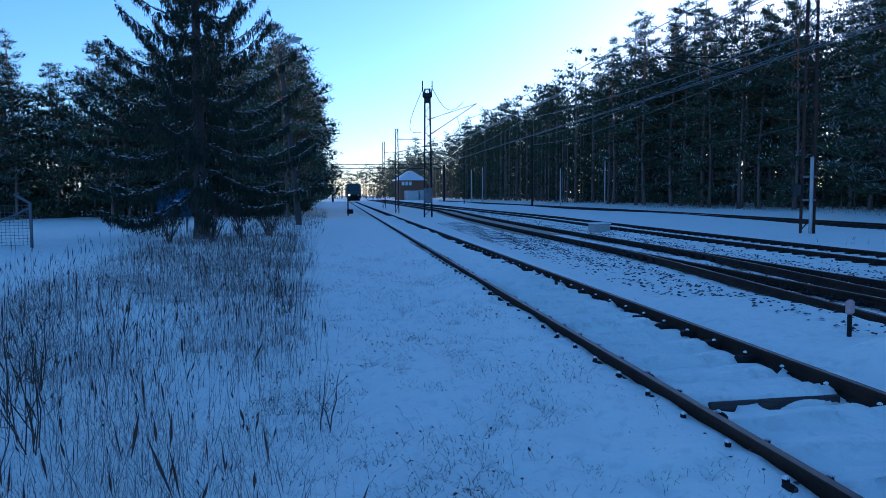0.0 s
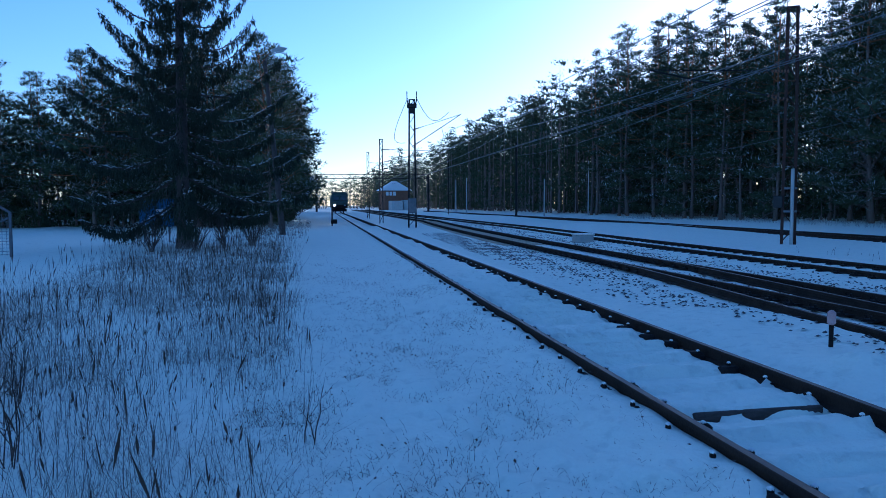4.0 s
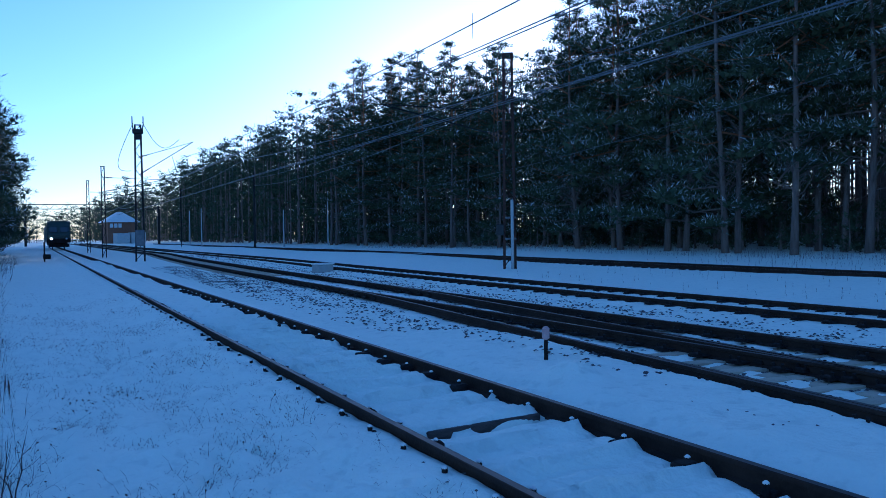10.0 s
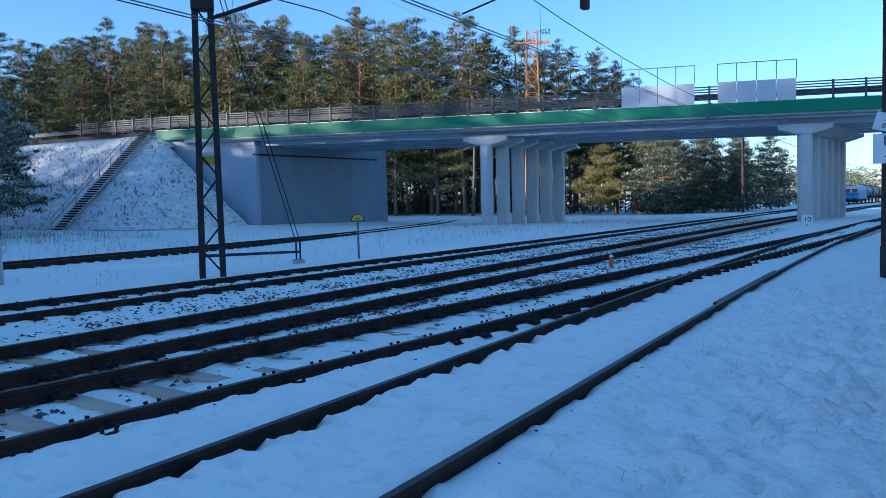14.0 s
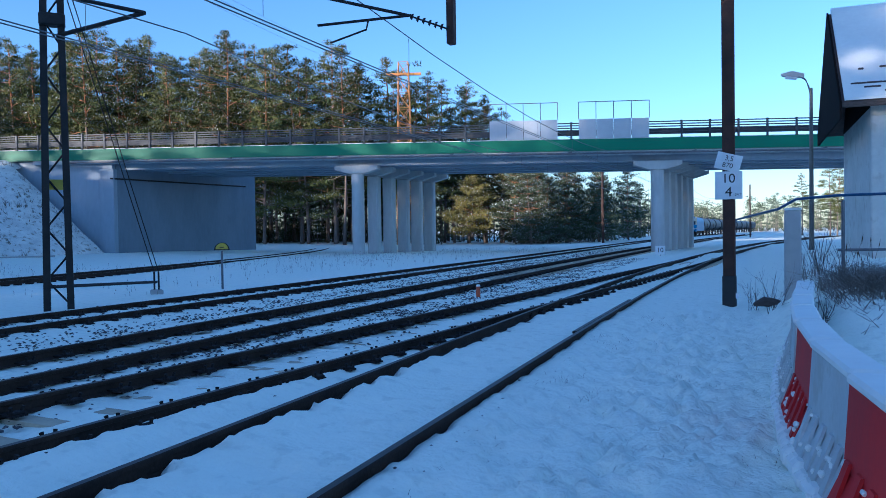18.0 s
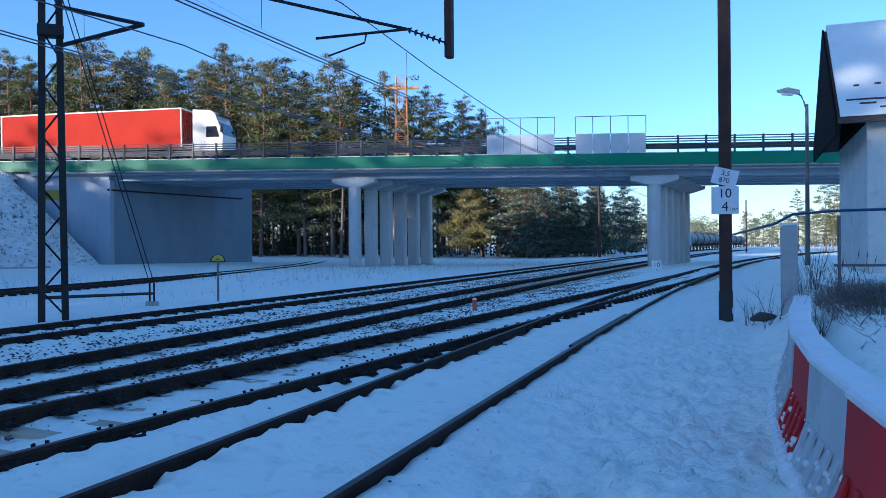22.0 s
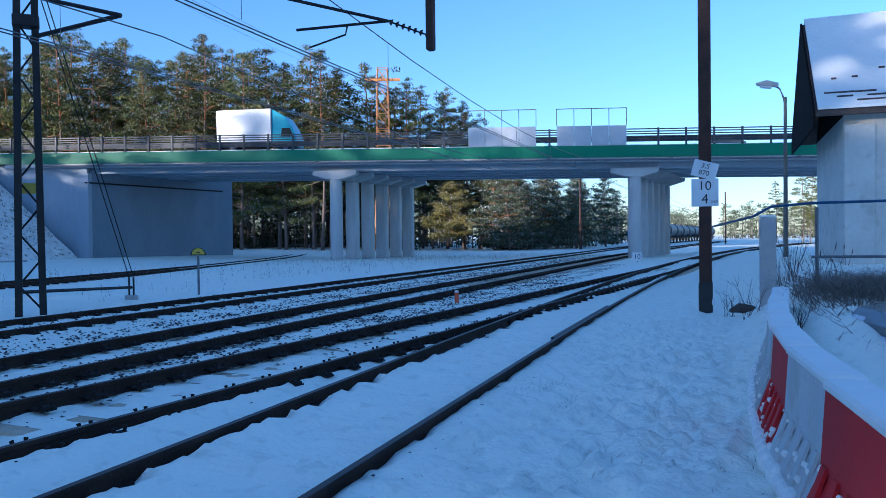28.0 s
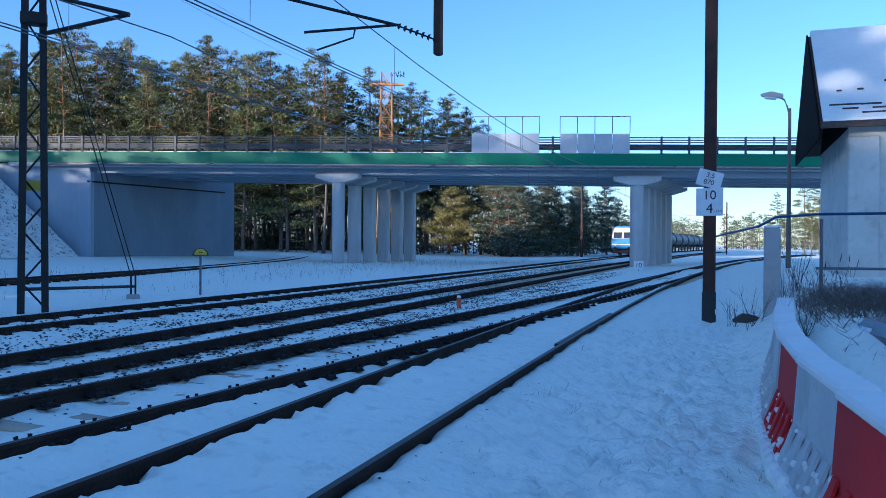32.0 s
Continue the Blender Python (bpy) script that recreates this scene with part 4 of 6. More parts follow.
def spruce_tree():
    """Tiers of limbs that sink and lift again at the tips, hung with curtains of twigs."""
    rng = np.random.RandomState(9)
    H = 15.8
    t = thing("spruce_tree", "tall lone spruce with drooping dark branches and traces of snow", "tree", pose(-5.4, 30.3, -0.05, 0, 0, 20))
    b = MB()
    b.tube([(0, 0, -0.2), (0.02, 0, 0.6), (0.05, 0.03, 6), (0, 0, H)], [0.34, 0.25, 0.19, 0.03], 10)
    part("trunk", b, TIMBER, t, smooth=True)
    lim = MB()
    T, M = [], []
    z = 2.0
    while z < H - 0.4:
        for j in range(6):
            a = j * 6.283 / 6 + z * 2.3 + rng.normal(0, 0.2)
            zz = z + rng.normal(0, 0.12)
            L = (float(np.interp(zz, [2, 4, 6, 8.7, 11, H], [4.4, 4.4, 3.6, 2.5, 1.6, 0.15]))) * rng.uniform(0.7, 1.1)
            rise = float(np.interp(zz, [2.5, 4.5, 6.5, 9], [-0.25, -0.02, 0.18, 0.34])) + rng.normal(0, 0.06)
            d = np.array([math.cos(a), math.sin(a), 0])
            u = np.linspace(0, 1, 8)
            lift = rise * L * u ** 1.7 + 0.07 * L * u ** 4 - 0.16 * L * np.sin(u * 3.1)
            pts = np.array([0, 0, zz]) + d * L * u[:, None] + np.stack([0 * u, 0 * u, lift], 1)
            lim.tube(pts.tolist(), [0.04, 0.034, 0.03, 0.025, 0.02, 0.015, 0.01, 0.006], 4, cap=False)
            # twigs to both sides, hung with strands
            side = np.array([-d[1], d[0], 0])
            n = int(18 + 28 * L)
            q = rng.uniform(0.06, 1.0, n) ** 0.85
            c = np.stack([np.interp(q, u, pts[:, m]) for m in range(3)], 1)
            off = rng.normal(0, 0.45, n) * (0.05 + 0.16 * (1.02 - q)) * min(L, 3.0)
            c = c + side * off[:, None] + d * np.abs(off)[:, None] * 0.4 - np.array([0, 0, 1]) * (0.15 * np.abs(off))[:, None]
            hang = rng.uniform(0.15, 0.75, n) * (0.55 + 0.12 * L) * np.clip(1.35 - q, 0.5, 1)
            for k in range(6):
                f = (k + 0.5) / 6
                cc = c - np.array([0, 0, 1.0]) * (hang * f)[:, None] + rng.normal(0, 0.02, (n, 3))
                T.append(tufts(rng, cc, np.tile(d * 0.12 + np.array([0, 0, -1.0]), (n, 1)), np.full(n, 0.22 - 0.08 * f), 2, 0.1, 0.2))
                M.append(np.full(2 * n, 0))
            # short needles along the bough itself and its lifted tip
            qq = np.linspace(0.1, 1.0, int(8 + 7 * L))
            cb = np.stack([np.interp(qq, u, pts[:, m]) for m in range(3)], 1)
            T.append(tufts(rng, cb, np.tile(d * 0.8 + np.array([0, 0, 0.25]), (len(qq), 1)), np.full(len(qq), 0.2), 4, 0.13, 0.45))
            M.append(np.full(4 * len(qq), 0))
            top = rng.uniform(0, 1, len(qq)) < (0.75 if zz < 6 else 0.3)
            if top.any():
                T.append(tufts(rng, cb[top] + np.array([0, 0, 0.06]), np.tile(d, (int(top.sum()), 1)), np.full(int(top.sum()), 0.17), 2, 0.12, 0.3))
                M.append(np.full(2 * int(top.sum()), 1 if zz < 6.5 else 2))
        z += 0.92 - 0.02 * z
    part("limb", lim, TIMBER, t, kind="stuff")
    part("crown", soup("crown", np.concatenate(T), [SPRUCE, FROST, FROST_THIN], np.concatenate(M)), [], t)


spruce_tree()
# ---- road bridge ----
BR = pose(6.2, -58.8, 0, 0, 0, 12.83)


def deck_z(x):
    return 8.45 + 0.0115 * min(x, 55.0) - 0.02 * max(0.0, x - 55.0)


def bridge_pt(x, y, z):
    return BR @ Vector((x, y, z))


def strip(b, x0, x1, y0, y1, ztop, zbot, n=12, mi=0):
    """A long box that follows the deck's slope; heights are from the deck's top."""
    xs = np.linspace(x0, x1, n + 1)
    i = len(b.v)
    for x in xs:
        b.v += [(x, y0, deck_z(x) + zbot), (x, y1, deck_z(x) + zbot), (x, y1, deck_z(x) + ztop), (x, y0, deck_z(x) + ztop)]
    for k in range(n):
        for j in range(4):
            b.f.append((i + k * 4 + j, i + k * 4 + (j + 1) % 4, i + k * 4 + 4 + (j + 1) % 4, i + k * 4 + 4 + j))
            b.m.append(mi)
    b.f += [(i, i + 1, i + 2, i + 3), (i + n * 4 + 3, i + n * 4 + 2, i + n * 4 + 1, i + n * 4)]
    b.m += [mi, mi]


def road_bridge():
    t = thing("road_bridge", "long concrete road bridge with a green fascia over the railway", "bridge", BR)
    X0, X1, W = -60.0, 53.6, -12.5
    b = MB()
    strip(b, X0, X1, W + 0.3, -0.85, 0.1, -0.75)
    part("deck", b, ASPHALT, t)
    for y0, y1, nm in ((-0.3, 0.0, "fascia"), (W, W + 0.3, "fascia")):
        b = MB()
        strip(b, X0, X1, y0, y1, 0.0, -0.88)
        part(nm, b, GREEN, t, "bright green painted fascia")
    b = MB()
    strip(b, X0, X1, -0.28, -0.002, 0.05, 0.002, 60)
    part("snow_on_kerb", b, SNOW, t)
    b = MB()
    strip(b, X0, X1 - 3, -0.55, -0.1, -0.882, -1.2)
    part("deck_edge", b, PIER, t)
    b = MB()
    strip(b, X0, X1 - 5, W + 0.6, -0.6, -0.76, -1.0)
    part("soffit", b, PIER, t)
    for k in range(5):
        y = -1.6 - k * 2.35
        b = MB()
        strip(b, X0, X1 - 9.0, y - 0.35, y + 0.35, -1.0, -1.62)
        part("girder", b, BLUEWALL, t)
    b = MB()
    b.tube([(x, 0.12, deck_z(x) - 1.08) for x in np.linspace(X0, X1 - 6, 20)], 0.07, 8)
    part("drain_pipe", b, GALV, t)
    for x in np.arange(X0 + 3, X1 - 6, 9.0):
        b = MB()
        b.tube([(x, -0.1, deck_z(x) - 0.86), (x, 0.1, deck_z(x) - 0.98), (x + 0.3, 0.14, deck_z(x) - 1.05)], 0.06, 8)
        part("drain_elbow", b, GALV, t)
    # railing
    post = MB()
    post.box((0, 0, 0.64), (0.15, 0.1, 1.28), bev=0.012)
    post.box((0, 0, 0.02), (0.2, 0.2, 0.03))
    pm = fix(post.data("post", [RAILING]))
    xs = np.arange(X0, X1 + 9, 2.0)
    for x in xs:
        if -0.5 < x < 5.5 or 7.2 < x < 12.2:
            continue
        part("post", pm, [], t, at=Matrix.Translation((x, 0.0, deck_z(x))))
    for yy, zs in ((-0.08, (0.3, 0.48, 0.66, 0.84, 1.02, 1.2)),):
        for z in zs:
            b = MB()
            strip(b, X0, X1 + 9, yy - 0.03, yy + 0.03, z + 0.04, z - 0.04)
            part("railing_bar", b, RAILING, t)
    b = MB()
    strip(b, X0, X1 + 40, -0.75, -0.6, 0.75, 0.42)
    part("guard_rail", b, RAILING, t)
    b = MB()
    strip(b, X0, X1 + 40, W + 0.4, W + 0.55, 0.75, 0.42)
    part("guard_rail", b, RAILING, t)
    for k, (x0, n) in enumerate(((7.0, 4), (0.3, 4))):
        for j in range(n):
            x = x0 + j * 1.29
            b = MB()
            b.box((x + 0.645, 0.02, deck_z(x) + 0.76), (1.25, 0.06, 1.46), bev=0.01)
            part("noise_panel", b, PANEL, t, "pale grey noise panel")
            b = MB()
            for dx in (0.0, 1.29):
                b.box((x + dx, 0.02, deck_z(x) + 2.15), (0.05, 0.05, 1.3))
            b.box((x + 0.645, 0.02, deck_z(x) + 2.78), (1.29, 0.05, 0.05))
            part("panel_frame", b, GALV, t)
    # piers, their rows in line with the tracks
    for x, ybase in ((23.3, -0.6), (0.0, -0.6), (-23.5, -0.6)):
        for j in range(6):
            px, py = x - j * 0.79 - 0.4, ybase - j * 2.2 - 0.7
            top = deck_z(px) - 1.62
            b = MB()
            if j == 0:
                b.tube([(px, py, -0.3), (px, py, top - 0.62)], 0.5, 20)
            else:
                b.box((px, py, (top - 0.62 - 0.3) / 2), (1.0, 0.75, top - 0.62 + 0.3), bev=0.12, rz=-12.83)
            part("column", b, PIER, t, smooth=False)
            b = MB()
            b.prism([(px - 0.6, top - 0.65), (px + 0.6, top - 0.65), (px + 1.75, top - 0.3), (px + 1.75, top), (px - 1.75, top), (px - 1.75, top - 0.3)], py - 0.55, py + 0.55)
            part("pier_cap", b, PIER, t)
    # abutment: front wall in line with the tracks, wing wall along the bank
    fx = 43.6
    z1 = deck_z(fx) - 1.3
    b = MB()
    f0, f1 = Vector((fx, -0.9, 0)), Vector((fx - 6.0, -16.0, 0))
    for p, q in ((f0, f1),):
        d = (q - p).normalized()
        s = Vector((-d.y, d.x, 0)) * 1.2
        base = [p, q, q + s, p + s]
        b.v += [(c.x, c.y, zz) for zz in (-0.5, z1) for c in base]
        b.f += [(0, 1, 2, 3), (7, 6, 5, 4)] + [(k, (k + 1) % 4, 4 + (k + 1) % 4, 4 + k) for k in range(4)]
        b.m += [0] * 6
    part("abutment_wall", b, WALL_SHADED, t, "blue-grey abutment wall, its paint deepened for the shade under the bridge")
    b = MB()
    b.prism([(fx + 0.1, -0.5), (fx + 1.4, -0.5), (fx + 2.0, 0.3), (fx + 10.0, z1 - 0.1), (fx + 10, deck_z(fx + 8) - 0.9), (fx + 0.1, deck_z(fx) - 0.9)], -0.95, -0.55)
    part("wing_wall", b, BLUEWALL, t, "pale blue wing wall cut by the bank")
    b = MB()
    b.box((fx + 0.6, -0.75, z1 / 2 - 0.2), (1.3, 0.55, z1 - 0.2), bev=0.03)
    part("corner_pier", b, BLUEWALL, t)
    b = MB()
    d = (f1 - f0).normalized()
    nrm = Vector((d.y, -d.x, 0))
    pts = [f0 + d * u + nrm * 0.1 + Vector((0, 0, z1 - 1.1)) for u in (-0.6, 2, 5, 8, 11, 14.8)]
    b.tube(pts, 0.07, 6)
    part("cable_duct", b, MAST, t)
    b = MB()
    b.sweep([(-0.09, -0.1), (0.09, -0.1), (0.09, 0.12), (-0.09, 0.12)], [(fx + 1.6 + u, -0.4, 0.1 + u * 0.9) for u in np.linspace(0, 8.3, 6)])
    part("slope_kerb", b, CONCRETE, t)
    return t


road_bridge()


def embankment():
    """Road bank that falls to the ground before and beside the abutment."""
    us, vs = np.linspace(34, 190, 157), np.concatenate([np.linspace(22, 0.2, 45), [-0.6, -6, -12, -13], np.linspace(-14, -34, 12)])
    U, V = np.meshgrid(us, vs)
    dx = np.maximum(0, 53.2 - U)
    dy = np.maximum(0, np.maximum(V + 0.5, -12.5 - V))
    top = 8.45 + 0.0115 * np.minimum(U, 55) - 0.02 * np.maximum(0, U - 55) - 0.3
    rng = np.random.RandomState(2)
    Z = top - np.hypot(dx / 1.1, dy / 1.3) + rng.normal(0, 0.05, U.shape) * (dy > 0.3)
    Z = np.maximum(Z, -1.0)
    m = np.array(BR)
    P = np.stack([U, V, Z], -1)
    n, k = U.shape
    i = np.arange(n * k).reshape(n, k)
    f = np.stack([i[:-1, :-1], i[:-1, 1:], i[1:, 1:], i[1:, :-1]], -1).reshape(-1, 4)
    inside = ((U < 53.0) & (V < -0.35))
    ok = ~(inside[:-1, :-1] | inside[1:, 1:]).reshape(-1) & (Z[:-1, :-1].reshape(-1) > -0.99)
    me = bpy.data.meshes.new("road_embankment")
    me.from_pydata(P.reshape(-1, 3).tolist(), [], f[ok].tolist())
    me.materials.append(SNOW_SLOPE)
    me.polygons.foreach_set("use_smooth", [True] * int(ok.sum()))
    fix(me)
    ob = new("road_embankment", me)
    ob.matrix_basis = BR
    tagged(ob, "steep snow-dusted road embankment beside the bridge", "embankment", kind="structure")


embankment()


def bank_grass():
    """Tufts of dead grass that stand out of the thin snow on the bank."""
    rng = np.random.RandomState(21)
    n = 2600
    u, v = rng.uniform(46, 92, n), rng.uniform(0.3, 12.0, n)
    z = 8.15 + 0.0115 * np.minimum(u, 55) - 0.02 * np.maximum(0, u - 55) - np.hypot(np.maximum(0, 53.2 - u) / 1.1, (v + 0.5) / 1.3)
    k = (z > 0.1) & (noise(u, v, 1.6, 51) + rng.uniform(-0.6, 0.6, n) > 0) & (np.abs(u - 54.6) > 0.8)
    c = np.stack([u, v, z - 0.05], 1)[k]
    tri = tufts(rng, c, np.tile((0.0, 0.3, 1.0), (len(c), 1)), rng.uniform(0.2, 0.6, len(c)), 5, 0.05, 0.3)
    ob = new("bank_grass", soup("bank_grass", tri, [STRAW]))
    ob.matrix_basis = BR
    tagged(ob, "dead grass tufts poking through the snow of the embankment", "grass", kind="stuff")


bank_grass()


def approach_roads():
    for x0, x1 in ((53.6, 190.0), (-200.0, -60.0)):
        b = MB()
        strip(b, x0, x1, -12.2, -0.85, 0.1, -0.9, 20)
        ob = part("approach_road", b, ASPHALT, at=BR)
        tagged(ob, "dark wet approach road on the embankment", "road", kind="structure")
    b = MB()
    b.prism([(22.0, -0.5), (-35.0, -0.5), (-13.0, 7.3), (-0.3, 7.3)], -200.0, -62.0, axis='x')
    ob = part("road_embankment", b, SNOW_SLOPE, at=BR)
    tagged(ob, "snowy road embankment beyond the house", "embankment", kind="structure")


approach_roads()


def far_guard_rail():
    t = thing("guard_rail", "dark steel guard rail along the far rising side road", "guard rail")
    pts = [(118, 15.4, 1.9), (139, 12.6, 2.9), (170, 6.7, 3.9), (190, -2.2, 4.8)]
    b = MB()
    b.sweep([(-0.06, 0.0), (0.06, 0.0), (0.06, 0.3), (-0.06, 0.3)], pts)
    part("beam", b, IRON, t)
    for p, q in zip(pts, pts[1:]):
        for u in np.arange(0, 1, 0.14):
            c = Vector(p).lerp(Vector(q), u)
            b = MB()
            b.box((c.x, c.y, c.z - 0.7), (0.14, 0.14, 1.6))
            part("post", b, IRON, t)


far_guard_rail()


def bank_stairs():
    t = thing("bank_stairs", "narrow concrete maintenance stair up the snowy embankment with a pipe handrail", "stairs", BR)
    x = 54.6
    n = 44
    for i in range(n):
        u = i / (n - 1)
        b = MB()
        b.box((x, 10.9 - u * 10.9, 0.35 + u * 8.6), (1.0, 0.34, 0.14), bev=0.01)
        part("step", b, CONCRETE, t)
        b2 = MB()
        b2.box((x, 10.9 - u * 10.9 + 0.172, 0.33 + u * 8.6), (0.98, 0.012, 0.1))
        part("riser", b2, DARKWOOD, t)
    for s in (-0.55,):
        for z in (0.55, 1.0):
            b = MB()
            b.tube([(x - s, 10.9, 0.4 + z), (x - s, 0.0, 9.0 + z)], 0.025, 6)
            part("handrail", b, GALV, t)
        for u in np.linspace(0, 1, 9):
            b = MB()
            b.tube([(x - s, 10.9 - u * 10.9, 0.2 + u * 8.6), (x - s, 10.9 - u * 10.9, 1.4 + u * 8.6)], 0.025, 6)
            part("post", b, GALV, t)


bank_stairs()


def toe_kerb():
    b = MB()
    b.sweep([(-0.2, -0.2), (0.2, -0.2), (0.2, 0.12), (-0.2, 0.12)], [tuple(bridge_pt(x, 11.6 - max(0, 47 - x) * 1.2, 0.3)) for x in np.linspace(43.5, 66, 10)])
    ob = part("toe_kerb", b, CONCRETE)
    tagged(ob, "dark concrete kerb along the foot of the bank", "kerb", kind="structure")


toe_kerb()

# ---- masts and wires ----


def lattice_mast(x, y, H, turn, label, material, w0=0.5, w1=0.3, bays=11, z=0.0, leg=0.06):
    t = thing("catenary_mast", label, "mast", pose(x, y, z, 0, 0, turn), "catenary masts")
    for s in (-1, 1):
        b = MB()
        i = len(b.v)
        for zz, w in ((-0.3, w0), (H, w1)):
            cx = s * w / 2
            b.v += [(cx - leg, -0.08, zz), (cx + leg, -0.08, zz), (cx + leg, 0.08, zz), (cx - leg, 0.08, zz)]
        b.f += [(0, 1, 2, 3), (7, 6, 5, 4)] + [(k, (k + 1) % 4, 4 + (k + 1) % 4, 4 + k) for k in range(4)]
        b.m += [0] * 6
        part("leg", b, material, t)
    for k in range(bays):
        za, zb = H * k / bays + 0.1, H * (k + 1) / bays + 0.1
        wa, wb = w0 + (w1 - w0) * za / H, w0 + (w1 - w0) * zb / H
        s = 1 if k % 2 else -1
        b = MB()
        b.tube([(s * wa / 2, -0.06, za), (-s * wb / 2, -0.06, min(zb, H))], 0.022, 4)
        part("lacing_bar", b, material, t)
    b = MB()
    b.box((0, 0, H), (w1 + 0.12, 0.2, 0.06))
    part("cap_plate", b, material, t)
    return t


def insulator(b, p, q, n=6, r=0.07):
    p, q = Vector(p), Vector(q)
    b.tube([p, q], 0.02, 5)
    for i in range(n):
        c = p.lerp(q, (i + 0.5) / n)
        d = (q - p).normalized() * 0.025
        b.tube([c - d, c + d], [r, r * 0.6], 8)


ML = lattice_mast(14.83, -13.41, 10.2, 46, "dark lattice catenary mast with guy wires beside the outer main track", MAST, bays=17, leg=0.075)
MR = lattice_mast(18.95, 29.3, 9.7, -33, "dark rusty lattice catenary mast before the pine wood", RUST, 0.5, 0.36, bays=16)
MA = lattice_mast(6.35, 56.0, 9.3, -8, "slender dark catenary mast carrying switchgear and jumper cables", MAST, 0.55, 0.36, bays=15)
lattice_mast(27.0, 106.0, 10.5, 60, "distant dark catenary mast with a small white plate", MAST)
lattice_mast(5.15, 70.0, 7.6, 5, "distant catenary mast beside the siding", MAST, 0.3, 0.24, leg=0.03)
lattice_mast(5.5, 96.0, 8.2, 5, "distant catenary mast beside the siding", MAST, 0.3, 0.24, leg=0.03)
lattice_mast(22.5, 138.0, 10.0, 80, "distant catenary mast beside the siding", MAST, 0.5, 0.3)
lattice_mast(17.0, -100.0, 9.5, 80, "distant rusty catenary mast beyond the bridge", RUST, 0.5, 0.3)
lattice_mast(-1.0, -150.0, 9.5, 80, "distant rusty catenary mast beyond the bridge", RUST, 0.5, 0.3)


def mast_details():
    # plate, cable tube and guys on the near mast
    b = MB()
    b.box((0.06, -0.11, 2.92), (0.42, 0.02, 0.24))
    part("number_plate", b, YELLOW, ML, "faded yellow plate")
    b = MB()
    m = ML.matrix_basis.inverted()
    tip = m @ Vector((12.3, -13.6, 6.62))
    for zz in (7.3, 6.35):
        b = MB()
        b.tube([(-0.1, 0, zz), tuple(tip)], 0.05, 6)
        part("bracket_arm", b, MAST, ML)
    b = MB()
    b.box((0, 0, 6.7), (0.55, 0.34, 0.28), bev=0.03)
    part("cross_box", b, MAST, ML)
    m = ML.matrix_basis.inverted()
    foot = m @ Vector((16.05, -17.95, 0.25))
    for dx in (-0.06, 0.06):
        b = MB()
        b.tube([(dx, 0, 8.6), (foot.x + dx, foot.y, foot.z + 0.4)], 0.014, 5)
        b.tube([(foot.x + dx, foot.y, foot.z + 0.4), (foot.x + dx, foot.y, foot.z - 0.2)], 0.03, 6)
        part("guy_wire", b, MAST, ML)
    b = MB()
    b.box(tuple(foot - Vector((0, 0, 0.25))), (0.35, 0.35, 0.25), bev=0.03)
    part("guy_anchor", b, CONCRETE, ML)
    b = MB()
    b.tube([(0.2, 0, 0.55), (foot.x, foot.y, 0.35)], 0.045, 6)
    part("cable_conduit", b, MAST, ML)
    # pale cable post and boxes on the mast before the wood
    b = MB()
    b.tube([(0.12, -0.2, -0.2), (0.12, -0.2, 3.1)], 0.07, 8)
    part("cable_post", b, PALE, MR)
    for zz in (1.35, 2.3):
        b = MB()
        b.box((0.05, -0.15, zz), (0.5, 0.2, 0.08))
        part("clamp", b, GALV, MR)
    b = MB()
    b.box((-0.42, -0.1, 1.75), (0.36, 0.3, 0.5), bev=0.03)
    part("control_box", b, BLACK, MR)
    # switchgear on the slender mast
    b = MB()
    for s in (-0.35, 0.35):
        b.tube([(s * 0.6, 0, 8.7), (s, 0, 9.3)], 0.05, 6)
        b.tube([(s, 0, 9.3), (s, 0, 9.9)], 0.04, 6)
    b.box((0, 0, 8.85), (0.7, 0.4, 0.3), bev=0.03)
    b.box((0, 0, 8.5), (0.4, 0.3, 0.4), bev=0.03)
    part("switch_box", b, MAST, MA)
    b = MB()
    b.box((0, 0, 1.6), (0.6, 0.35, 1.1), bev=0.04)
    part("control_cabinet", b, GALV, MA)
    for s, e in (((0.3, 0, 9.5), (2.6, -2.4, 8.1)), ((-0.3, 0, 9.4), (-0.5, 0.3, 6.2))):
        b = MB()
        pts = []
        for u in np.linspace(0, 1, 9):
            p = Vector(s).lerp(Vector(e), u)
            p.z -= 1.1 * math.sin(math.pi * u)
            p.x -= 0.9 * math.sin(math.pi * u) * (1 if s[0] < 0 else 0)
            pts.append(p)
        b.tube(pts, 0.02, 5)
        part("jumper_cable", b, MAST, MA)


mast_details()


def cantilever(x, y, mx, my, zc, label, up=1.1):
    """A bracket from a mast to above a track, with insulators and a steady arm."""
    t = thing("cantilever_bracket", label, "bracket", None, "cantilever brackets")
    b = MB()
    p, q = Vector((mx, my, zc + 0.2)), Vector((x, y, zc + 0.2 + up))
    b.tube([p, q], 0.03, 6)
    b.tube([Vector((mx, my, zc + 1.4)), q], 0.022, 6)
    part("tube", b, MAST, t)
    b = MB()
    insulator(b, p.lerp(q, 0.02), p.lerp(q, 0.18))
    part("insulator", b, BRICK, t)
    b = MB()
    insulator(b, Vector((mx, my, zc + 1.4)).lerp(q, 0.02), Vector((mx, my, zc + 1.4)).lerp(q, 0.15))
    part("insulator", b, BRICK, t)
    b = MB()
    b.tube([p.lerp(q, 0.6), (x + (mx - x) * 0.3, y, zc + 0.25), (x, y, zc)], 0.018, 6)
    part("steady_arm", b, MAST, t)


